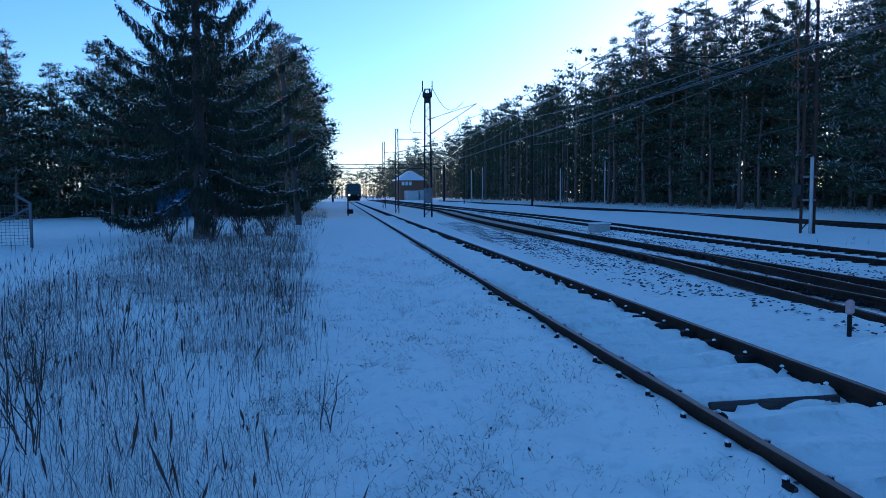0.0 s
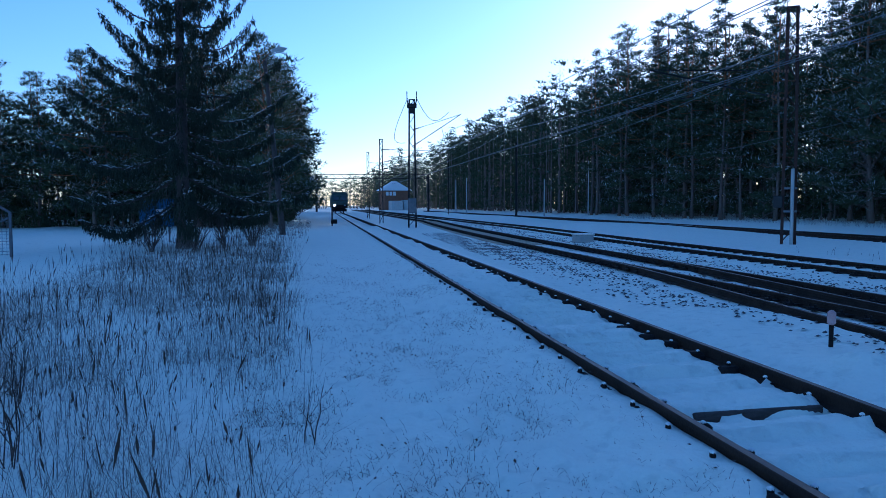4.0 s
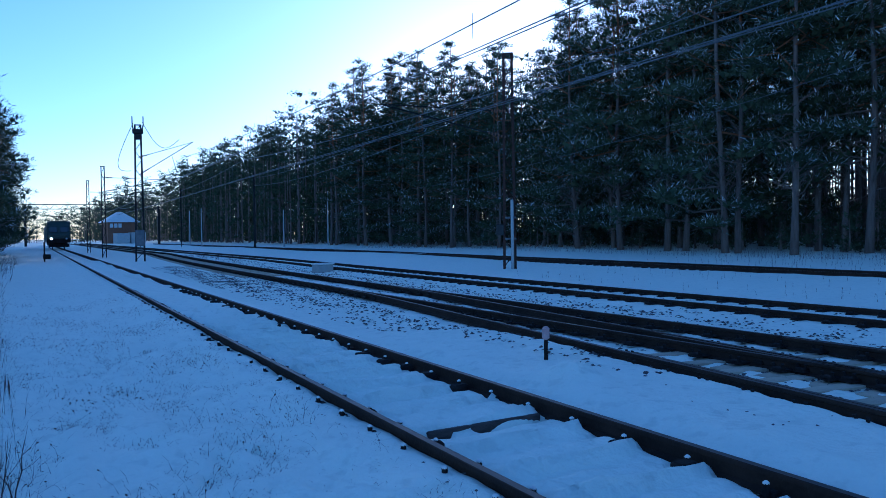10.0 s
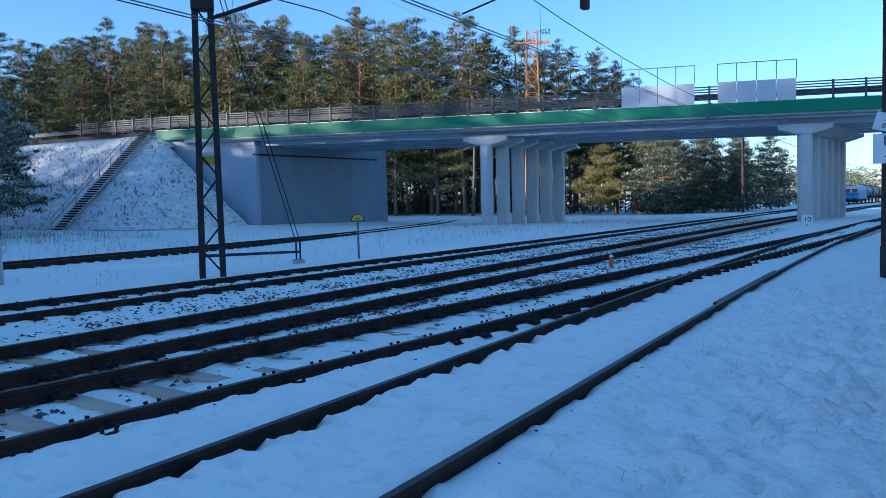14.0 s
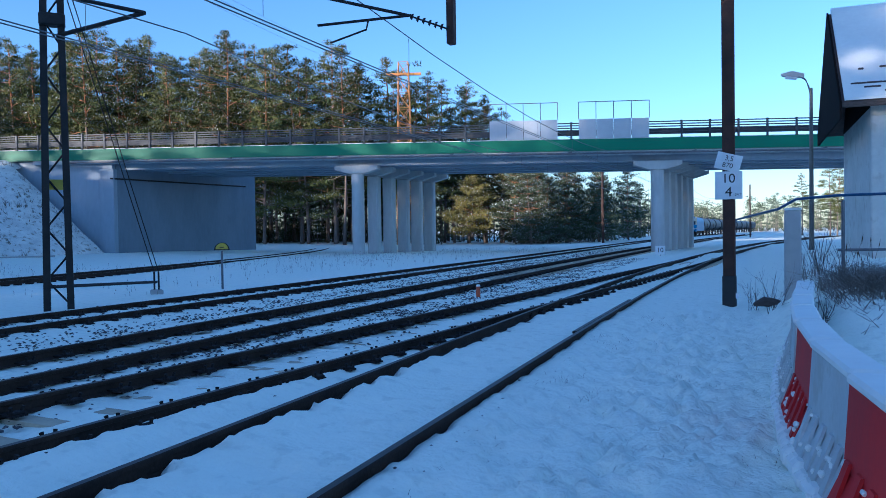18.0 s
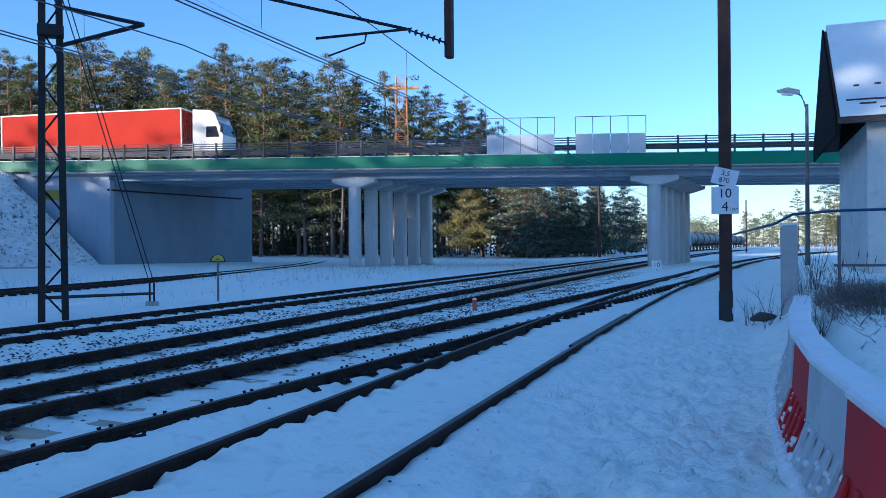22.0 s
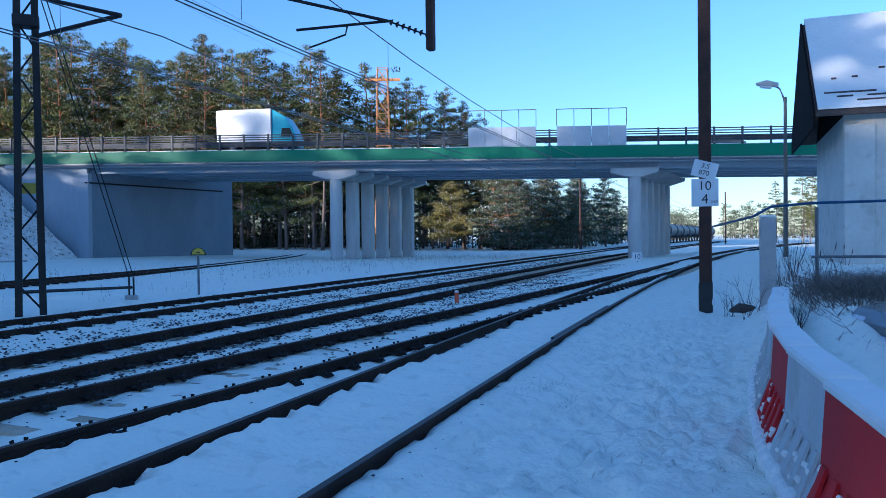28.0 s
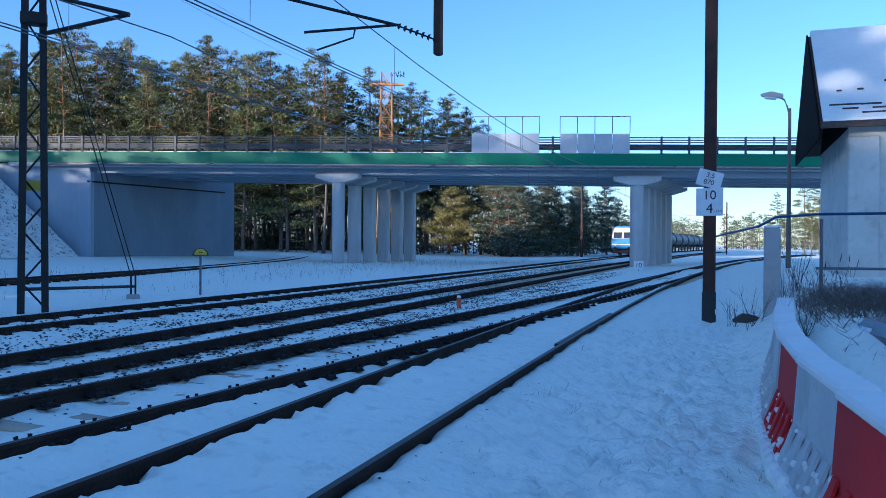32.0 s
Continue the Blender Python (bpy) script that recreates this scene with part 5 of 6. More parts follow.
cantilever(track_b(56) + 0.8, 56.0, 6.35, 56.0, 5.7, "bracket arm over the main track on the slender mast", 2.4)
cantilever(track_b(70), 70.0, 5.15, 70.0, 5.3, "bracket arm over the main track on a distant mast")
cantilever(track_b(96), 96.0, 5.5, 96.0, 5.5, "bracket arm over the main track on a distant mast")
cantilever(track_c(29.3), 29.3, 18.95, 29.3, 5.7, "bracket arm reaching from the rusty mast over the outer main track")


def drop_post():
    """Hanging steel post that holds the wires between the tracks."""
    t = thing("portal_drop_post", "rusty steel drop post with insulator and registration arm over the tracks", "drop post")
    b = MB()
    b.box((5.75, -15.4, 7.8), (0.16, 0.2, 4.3), bev=0.02)
    part("post", b, RUST, t)
    b = MB()
    insulator(b, (5.75, -15.35, 5.95), (6.55, -15.0, 6.25), 7, 0.075)
    part("insulator", b, MAST, t)
    b = MB()
    b.tube([(6.55, -15.0, 6.25), (8.6, -14.2, 6.75), (9.6, -13.8, 7.0)], 0.035, 6)
    b.tube([(6.5, -15.0, 6.25), (8.4, -14.4, 6.1)], 0.03, 6)
    part("registration_arm", b, MAST, t)
    b = MB()
    b.tube([(7.3, -14.6, 6.15), (7.35, -14.6, 5.95), (8.1, -14.4, 5.7)], 0.02, 6)
    part("steady_arm", b, MAST, t)


drop_post()


def wires():
    def line(pts, sag, r, label, drops=None, twin=0.0):
        t = thing("overhead_wire", label, "wire", None, "overhead wires")
        b = MB()
        path = [Vector(pts[0])]
        for p, q in zip(pts, pts[1:]):
            p, q = Vector(p), Vector(q)
            for u in np.linspace(0, 1, 9)[1:]:
                c = p.lerp(q, u)
                c.z -= sag * 4 * u * (1 - u)
                path.append(c)
        b.tube(path, r, 4, cap=False)
        if twin:
            b.tube([c + Vector((twin, 0, -0.05)) for c in path], r, 4, cap=False)
        part("wire", b, WIRE, t)
        if drops:
            for p, q in drops:
                b = MB()
                b.tube([p, q], 0.007, 4, cap=False)
                part("dropper", b, WIRE, t)
    ys = [150, 112, 56, -15, -55, -95, -140]
    low = lambda y: 5.66 + 0.13 * float(sstep(-15, 56, y))
    for fn, nm, tops, sag in ((track_b, "main track", [7.15, 7.15, 7.15, 7.0, 7.0, 7.0, 7.0], 0.85), (track_c, "outer main track", [7.15, 7.15, 7.15, 6.5, 6.9, 6.9, 6.9], 0.75)):
        con = [(fn(y) + (0.15 if i % 2 else -0.15), y, low(y)) for i, y in enumerate(ys)]
        line(con, 0.03, 0.014, "twin copper contact wire above the " + nm, None, 0.04)
        drops = []
        for y in np.arange(-90, 110, 6.5):
            for a, b2, za, zb in zip(ys, ys[1:], tops, tops[1:]):
                if b2 <= y <= a:
                    u = (a - y) / (a - b2)
                    drops.append(((fn(y), y, za + (zb - za) * u - sag * 4 * u * (1 - u)), (fn(y), y, low(y))))
        line([(fn(y), y, z) for y, z in zip(ys, tops)], sag, 0.016, "sagging catenary wire with droppers above the " + nm, drops)
    line([(27, 106, 8.6), (18.95, 29.3, 7.7), (14.83, -13.41, 8.4)], 0.9, 0.014, "slack feeder cable along the masts")
    line([(27, 106, 9.6), (18.95, 29.3, 8.4), (14.83, -13.41, 9.6)], 0.7, 0.014, "slack feeder cable along the masts")
    line([(40, 130, 6.5), (38.5, 80, 6.8), (31, 10, 9.8), (22, -60, 25.0)], 1.0, 0.017, "slack line cable before the wood")
    for dz in (0.0, 0.5, 0.9):
        line([(48, -95, 24.0 + dz), (24, -22, 13.5 + dz), (10, 20, 17 + dz)], 0.6, 0.008, "high power line cable under the sky")


wires()

# Dark strip in place of the shaded gap below a snow edge.
b = MB()
b.box((3.15, 5.45, 0.02), (1.12, 0.045, 0.1), bev=0.01, rz=3)
part("bare_board", b, TIMBER, TA, "dark strip standing in for the shaded gap under a snow edge")


def hollow_blocks():
    """Dark blocks for the shaded hollows and fastening knobs beside the siding's rails."""
    rng = random.Random(12)
    for n in range(244, 284):
        y = -150 + 0.62 * n
        for x, w in ((3.82 - 0.17, 0.17), (2.32 - 0.13, 0.05), (2.32 + 0.14, 0.07)):
            if rng.random() < 0.25 or y < 1.5:
                continue
            b = MB()
            b.box((x + rng.uniform(-0.02, 0.02), y + rng.uniform(-0.05, 0.05), 0.055 + rng.uniform(-0.01, 0.012)), (w * rng.uniform(0.8, 1.2), (0.15 if w > 0.1 else 0.08) * rng.uniform(0.7, 1.2), 0.1), bev=0.02, rz=rng.uniform(-18, 18))
            part("tie_plate", b, IRON, TA)


hollow_blocks()


def far_portal():
    t = thing("wire_portal", "distant steel portal beam across the tracks", "portal")
    for x in (-1.5, 26):
        b = MB()
        b.box((x, 190, 4.5), (0.5, 0.5, 9))
        part("leg", b, MAST, t)
    b = MB()
    for z in (8.2, 9.2):
        b.box((12.2, 190, z), (28, 0.25, 0.15))
    for i in range(28):
        b.tube([(-1.7 + i, 190, 8.2 if i % 2 else 9.2), (-0.7 + i, 190, 9.2 if i % 2 else 8.2)], 0.05, 4)
    part("beam", b, MAST, t)


far_portal()


# ---- poles, lamps, signs ----
def street_lamp(x, y, H, turn, lean, label, arm=2.0, r=0.16, z=0.0, shaft=None):
    t = thing("street_lamp", label, "street lamp", pose(x, y, z, 0, lean, 0) @ pose(0, 0, 0, 0, 0, turn))
    b = MB()
    b.tube([(0, 0, -0.3), (0, 0, H)], [r, r * 0.6], 12)
    part("pole", b, shaft or PALE, t)
    b = MB()
    b.tube([(0, 0, H - 0.3), (0.1, 0, H + 0.1), (arm * 0.5, 0, H + 0.35), (arm, 0, H + 0.5)], 0.035, 6)
    part("arm", b, GALV, t)
    b = MB()
    b.prism([(arm - 0.15, H + 0.42), (arm + 0.65, H + 0.55), (arm + 0.7, H + 0.63), (arm + 0.3, H + 0.72), (arm - 0.15, H + 0.58)], -0.12, 0.12)
    part("lamp_head", b, PALE, t)
    b = MB()
    b.box((arm + 0.32, 0, H + 0.46), (0.45, 0.2, 0.1), bev=0.03, ry=-9)
    part("diffuser", b, WHITE, t)
    return t


street_lamp(-2.3, 42.5, 9.4, 10, -5.0, "leaning old dark street lamp pole beside the siding", 0.55, 0.17, shaft=TIMBER)
street_lamp(-2.5, -34.0, 6.6, 0, 0, "concrete street lamp with a single arm beside the white house", 0.4, 0.1, 0.6, shaft=POLE)


def tall_pole(x, y, H, label):
    t = thing("light_pole", label, "pole", pose(x, y, float(land(x, y))), "tall pale poles")
    b = MB()
    b.tube([(0, 0, -0.3), (0, 0, H)], [0.15, 0.09], 14)
    part("shaft", b, PALE, t, smooth=True)
    b = MB()
    b.tube([(0, 0, -0.1), (0, 0, 0.9)], [0.185, 0.16], 14)
    part("base_sleeve", b, CONCRETE, t, smooth=True)


tall_pole(18.94, -10.31, 14.0, "tall pale round concrete pole standing in the snow")
tall_pole(40.0, 5.75, 16.0, "tall pale round pole at the corner of the pine wood")
tall_pole(40.6, -9.6, 15.0, "tall pale round pole beyond the outer siding")


def text_plate(parent, txt, size, at, material=None):
    cu = bpy.data.curves.new("lettering", 'FONT')
    cu.body, cu.size, cu.align_x, cu.align_y, cu.extrude = txt, size, 'CENTER', 'CENTER', 0.002
    tmp = new("lettering", cu)
    dg = bpy.context.evaluated_depsgraph_get()
    me = bpy.data.meshes.new_from_object(tmp.evaluated_get(dg))
    bpy.data.objects.remove(tmp)
    me.materials.clear()
    me.materials.append(material or BLACK)
    ob = new("lettering", me)
    ob.parent = parent
    ob.matrix_basis = at
    return ob


def sign_mast():
    t = thing("sign_mast", "rust-brown steel mast carrying two white railway number boards", "mast", pose(0.31, -17.87, 0, 0, 0, 178))
    b = MB()
    b.box((0, 0, 5.0), (0.26, 0.16, 10.6), bev=0.02)
    part("column", b, RUST, t)
    b = MB()
    b.box((0, 0, 0.2), (0.29, 0.19, 0.9), bev=0.02)
    part("base_wrap", b, BLACK, t)
    b = MB()
    b.box((0.16, -0.1, 0.22), (0.06, 0.02, 0.12))
    part("tag", b, WHITE, t)
    face = pose(0, 0, 0, 90, 0, 0)
    up = MB()
    up.box((0, -0.11, 3.1), (0.52, 0.02, 0.36), bev=0.004, ry=16)
    ub = part("distance_board", up, WHITE, t, "tilted white number board")
    text_plate(ub, "3,5\n870", 0.15, pose(0.0, -0.125, 3.1, 90, 0, 0) @ pose(0, 0, 0, 0, 0, -14))
    lo = MB()
    lo.box((0, -0.11, 2.6), (0.56, 0.02, 0.6), bev=0.004)
    lb = part("kilometre_board", lo, WHITE, t, "white board with black numerals")
    text_plate(lb, "10", 0.28, pose(0, -0.125, 2.74, 90, 0, 0))
    text_plate(lb, "4", 0.3, pose(0, -0.125, 2.45, 90, 0, 0))
    text_plate(lb, "-24,9", 0.08, pose(0.18, -0.125, 2.4, 90, 0, 0))


sign_mast()


def speed_plate():
    t = thing("speed_plate", "small white plate with black numerals below the pier", "sign", pose(4.95, -50.2, 0, 0, 0, 178))
    b = MB()
    b.tube([(0, 0.05, -0.2), (0, 0.05, 0.3)], 0.03, 6)
    part("stake", b, GALV, t)
    b = MB()
    b.box((0, 0, 0.35), (0.6, 0.03, 0.55), bev=0.005)
    p = part("plate", b, WHITE, t)
    text_plate(p, "10", 0.42, pose(0, -0.02, 0.35, 90, 0, 0))


speed_plate()


def half_round_sign():
    t = thing("shunting_sign", "half-round black and yellow railway sign on a thin grey post", "sign", pose(15.42, -20.18, 0, 0, 0, 217))
    b = MB()
    b.tube([(0, 0, -0.2), (0, 0, 1.2)], 0.035, 8)
    part("post", b, GALV, t)
    for r, y, m, nm in ((0.24, 0.0, BLACK, "border"), (0.19, -0.012, YELLOW, "disc")):
        b = MB()
        pts = [(r * math.cos(a), 1.22 + (0.03 if nm == "disc" else 0) + r * math.sin(a)) for a in np.linspace(0, math.pi, 16)]
        b.prism(pts, y - 0.01, y + 0.01)
        part(nm, b, m, t)
    b = MB()
    b.box((0, -0.026, 1.31), (0.12, 0.006, 0.03))
    part("bar", b, BLACK, t)


half_round_sign()


def marker_stakes():
    t = thing("marker_stake", "short dark stake with a faded pink cap between the tracks", "stake", pose(5.28, 7.56, 0))
    b = MB()
    b.box((0, 0, 0.1), (0.04, 0.04, 0.5), bev=0.006)
    part("post", b, IRON, t)
    b = MB()
    b.box((0, 0, 0.42), (0.085, 0.08, 0.16), bev=0.022)
    part("cap", b, PINK, t, "snow-dusted faded pink cap")
    t = thing("marker_stake", "small orange and white marker post in the ballast", "stake", pose(6.46, -19.0, 0))
    b = MB()
    b.tube([(0, 0, -0.1), (0, 0, 0.26)], 0.055, 10)
    part("post", b, mat("orange_marker_paint", (0.55, 0.12, 0.05), (0.5, 0.1, 0.04), 4, 0.6), t)
    b = MB()
    b.tube([(0, 0, 0.26), (0, 0, 0.31)], [0.06, 0.04], 10)
    part("cap", b, SNOW, t)
    t = thing("track_box", "low grey concrete box with a snowy lid beside the main track", "box", pose(11.0, 32.0, 0, 0, 0, 10))
    b = MB()
    b.box((0, 0, 0.15), (0.75, 0.6, 0.4), bev=0.03)
    part("body", b, CONCRETE, t)
    b = MB()
    b.box((0, 0, 0.38), (0.82, 0.68, 0.06), bev=0.02)
    part("lid", b, SNOW, t)
    for x, y, H in ((30.5, 104, 5.2), (38, 107, 8.0), (24, 128, 6.2), (26, 150, 6.5)):
        t = thing("line_post", "thin pale lineside post before the wood", "post", pose(x, y, 0), "lineside posts")
        b = MB()
        b.tube([(0, 0, -0.3), (0, 0, H)], [0.11, 0.07], 8)
        part("shaft", b, PALE, t)


marker_stakes()


# ---- plastic road barriers ----
def barrier(material, label, at):
    t = thing("road_barrier", label, "barrier", at, "plastic road barriers")
    b = MB()
    prof = [(-0.24, 0.0), (0.24, 0.0), (0.24, 0.1), (0.13, 0.34), (0.1, 0.8), (-0.1, 0.8), (-0.13, 0.34), (-0.24, 0.1)]
    b.prism(prof, -0.63, 0.63, axis='x')
    part("body", b, material, t)
    for k in range(5):
        b = MB()
        for s in (-1, 1):
            b = MB()
            b.prism([(s * 0.22, 0.1), (s * 0.247, 0.1), (s * 0.142, 0.4), (s * 0.12, 0.4)], -0.5 + k * 0.25 - 0.045, -0.5 + k * 0.25 + 0.045, axis='x')
            part("rib", b, material, t)
    b = MB()
    rng = random.Random(int(at[0][3] * 100) + int(at[1][3] * 100))
    b.box((0, 0, 0.835), (1.24, 0.24, 0.07), bev=0.03)
    part("snow_cap", b, SNOW, t)
    b = MB()
    for k in range(46):
        s, x, h = (1 if k % 2 else -1), rng.uniform(-0.6, 0.6), 0.05 + 0.33 * rng.random() ** 1.7
        w = 0.245 - max(0.0, h - 0.1) * 0.45
        q = rng.uniform(0.02, 0.05)
        b.box((x, s * w, h), (q * rng.uniform(1, 2.2), q, q), bev=q * 0.3, rx=-s * 28, rz=rng.uniform(-20, 20))
    for s in (-1, 1):
        for k in range(7):
            b.box((-0.54 + k * 0.18, s * 0.245, 0.03), (0.2, 0.1 + 0.05 * rng.random(), 0.1 + 0.08 * rng.random()), bev=0.04)
    part("clinging_snow", b, SNOW, t, kind="stuff")
    return t


def barriers():
    far = [(35.3, 0.9), (35.6, -0.45), (35.95, -1.8), (36.25, -3.15), (36.6, -4.45), (36.95, -5.8)]
    for i, (x, y) in enumerate(far):
        red = i in (1, 3)
        barrier(RED if red else WHITEP, ("red" if red else "white") + " plastic road barrier topped with snow across the side road", pose(x, y, float(land(x, y)), 0, 0, -75))
    near = [(-0.7, -4.28, 96), (-0.6, -5.6, 95), (-0.54, -6.92, 91), (-0.54, -8.25, 88), (-0.6, -9.6, 86), (-0.7, -10.95, 85), (-0.81, -12.3, 86)]
    for i, (x, y, a) in enumerate(near):
        red = i in (0, 2)
        barrier(RED if red else WHITEP, ("red" if red else "white") + " plastic road barrier under a thick snow cap beside the path", pose(x, y, 0.0, 0, 0, a))


barriers()


# ---- white house, post and pipe rail ----
def white_house():
    t = thing("railway_house", "old white plastered house with a steep snow-covered tiled roof", "house", pose(-3.5, -26.0, 0.0, 0, 0, -0.5))
    D, E, RZ = 7.2, 5.35, 8.95
    b = MB()
    b.box((-4.0, -D / 2, 2.55), (8.0, D, 5.7), bev=0.02)
    part("wall", b, PLASTER, t)
    b = MB()
    b.prism([(0.5, E), (-D / 2, RZ), (-D - 0.5, E), (-D - 0.5, E - 0.15), (-D / 2, RZ - 0.2), (0.5, E - 0.15)], -8.6, 0.8, axis='x')
    part("roof", b, TILE, t)
    b = MB()
    b.prism([(0.54, E + 0.02), (-D / 2, RZ + 0.07), (-D - 0.55, E), (-D - 0.55, E + 0.1), (-D / 2, RZ + 0.2), (0.54, E + 0.1)], -8.55, 0.74, axis='x')
    part("roof_snow", b, SNOW, t, "snow lying on the roof")
    b = MB()
    b.prism([(0.52, E - 0.5), (0.52, E + 0.02), (-D / 2, RZ + 0.05), (-D - 0.5, E), (-D - 0.5, E - 0.5)], 0.81, 0.87, axis='x')
    part("verge_board", b, DARKWOOD, t, "dark verge boarding")
    b = MB()
    b.prism([(-0.02, 5.2), (-D / 2, RZ - 0.25), (-D, 5.2)], -0.3, 0.02, axis='x')
    part("gable", b, DARKWOOD, t)
    rng = random.Random(8)
    for k in range(22):
        u = rng.uniform(0.18, 0.55) if k < 6 else 0.03 + 0.045 * (k % 3) + rng.uniform(-0.01, 0.01)
        b = MB()
        b.box((0.05 - (k % 8) * 0.6 + rng.uniform(-0.2, 0.15), 0.5 - u * (D / 2 + 0.5), E + 0.13 + u * 3.7), (rng.uniform(0.12, 0.4) if k < 6 else rng.uniform(0.35, 0.9), rng.uniform(0.05, 0.09), 0.07), rx=43, rz=rng.uniform(-3, 3), bev=0.02)
        part("bare_tile_strip", b, TILE, t)
    b = MB()
    b.box((-3.85, 0.5, E - 0.1), (9.3, 0.1, 0.16), bev=0.02)
    part("eaves_board", b, TIMBER, t)
    b = MB()
    b.box((-0.42, 0.06, 2.5), (0.84, 0.16, 4.9), bev=0.03)
    part("corner_pilaster", b, PLASTER, t)
    for x, z, w, h in ((-1.35, 4.35, 0.4, 0.45), (-2.6, 3.0, 0.5, 0.8), (-1.5, 1.7, 0.35, 0.3)):
        b = MB()
        b.box((x, 0.005, z), (w, 0.02, h), bev=0.006)
        part("plaster_patch", b, CONCRETE, t)
    b = MB()
    b.box((-4.4, 0.0, 2.9), (1.1, 0.06, 1.4))
    part("window", b, GLASS, t)


white_house()


def post_and_rail():
    t = thing("concrete_post", "square concrete gate post at the end of the barriers", "post", pose(-0.85, -16.1, 0))
    b = MB()
    b.box((0, 0, 1.0), (0.29, 0.29, 2.0), bev=0.03)
    part("shaft", b, CONCRETE, t)
    b = MB()
    b.box((0, 0, 2.02), (0.3, 0.3, 0.05), bev=0.02)
    part("snow_cap", b, SNOW, t)
    t = thing("pipe_rail", "long blue pipe rail running along and beyond the concrete post", "railing")
    for pts, m in (([(-0.6, -16.0, 2.03), (-0.9, -15.9, 2.2), (-1.6, -15.85, 2.25), (-6, -15.7, 2.28)], BLUEP), ([(-0.6, -16.0, 2.03), (0.2, -22, 1.9), (0.6, -34, 1.35), (0.9, -46, 0.7)], BLUEP)):
        b = MB()
        b.tube(pts, 0.026, 8)
        part("pipe", b, m, t)
    b = MB()
    b.tube([(-1.7, -17, 1.22), (-8, -16.6, 1.25)], 0.03, 6)
    part("lower_pipe", b, GALV, t)
    for x in (-1.8, -3.6, -5.4):
        b = MB()
        b.tube([(x, -17, 0.4), (x, -17, 2.2)], 0.035, 6)
        part("post", b, GALV, t)


post_and_rail()


def stump():
    b = MB()
    rng = random.Random(3)
    b.tube([(-0.3, 0, 0.06), (-0.12, 0.03, 0.12), (0.1, -0.02, 0.15), (0.3, 0.05, 0.1)], [0.05, 0.09, 0.1, 0.04], 9)
    ob = part("fallen_log", b, TIMBER, at=pose(-0.45, -16.6, 0.06, 0, 0, 15))
    tagged(ob, "short dark rotten log half buried in the snow", "log")


stump()


def lattice_tower(x, y, H, w0, w1, material, label, bays=10, z=0.0, turn=20):
    t = thing("lattice_tower", label, "tower", pose(x, y, z, 0, 0, turn))
    def cor(zz):
        w = (w0 + (w1 - w0) * zz / H) / 2
        return [Vector((sx * w, sy * w, zz)) for sx, sy in ((-1, -1), (1, -1), (1, 1), (-1, 1))]
    for k in range(4):
        b = MB()
        b.tube([cor(0)[k], cor(H)[k]], 0.06, 5)
        part("leg", b, material, t)
    for i in range(bays):
        a, c = cor(H * i / bays), cor(H * (i + 1) / bays)
        for k in range(4):
            for p, q in ((a[k], c[(k + 1) % 4]), (a[(k + 1) % 4], c[k]), (c[k], c[(k + 1) % 4])):
                b = MB()
                b.tube([p, q], 0.03, 4)
                part("brace", b, material, t)
    return t


lattice_tower(46.2, 25.8, 24, 1.9, 1.0, TOWER, "grey galvanised lattice tower among the pine trunks", 14, 0.4)
OT = lattice_tower(41.5, -92.5, 24.0, 2.2, 1.3, ORANGE, "orange painted lattice power tower behind the bridge", 12)
b = MB()
b.box((0, 0, 22.5), (4.6, 0.4, 0.3))
part("cross_arm", b, ORANGE, OT)


def signal_box():
    t = thing("signal_box", "distant brown brick signal box with a snowy hipped roof", "building", pose(23.0, 250, 0, 0, 0, 10))
    b = MB()
    b.box((0, 0, 3.2), (8.4, 7, 6.4))
    part("wall", b, BRICK, t)
    b = MB()
    b.v += [(-5, -4.2, 6.3), (5, -4.2, 6.3), (5, 4.2, 6.3), (-5, 4.2, 6.3), (-0.8, 0, 9.4), (0.8, 0, 9.4)]
    b.f += [(0, 1, 5, 4), (1, 2, 5), (2, 3, 4, 5), (3, 0, 4), (3, 2, 1, 0)]
    b.m += [0] * 5
    part("roof", b, SNOW, t, "snowy hipped roof")
    for x in (-3.2, -2.0, -0.8):
        b = MB()
        b.box((x, -3.52, 5.3), (0.9, 0.06, 1.2))
        part("window", b, WHITE, t)
    b = MB()
    b.box((-1.0, -5.5, 1.5), (3.6, 4, 3.0))
    part("annex", b, WHITEP, t)
    b = MB()
    b.box((3.6, -5.0, 1.6), (4.2, 3, 3.2))
    part("annex", b, WHITEP, t)


signal_box()


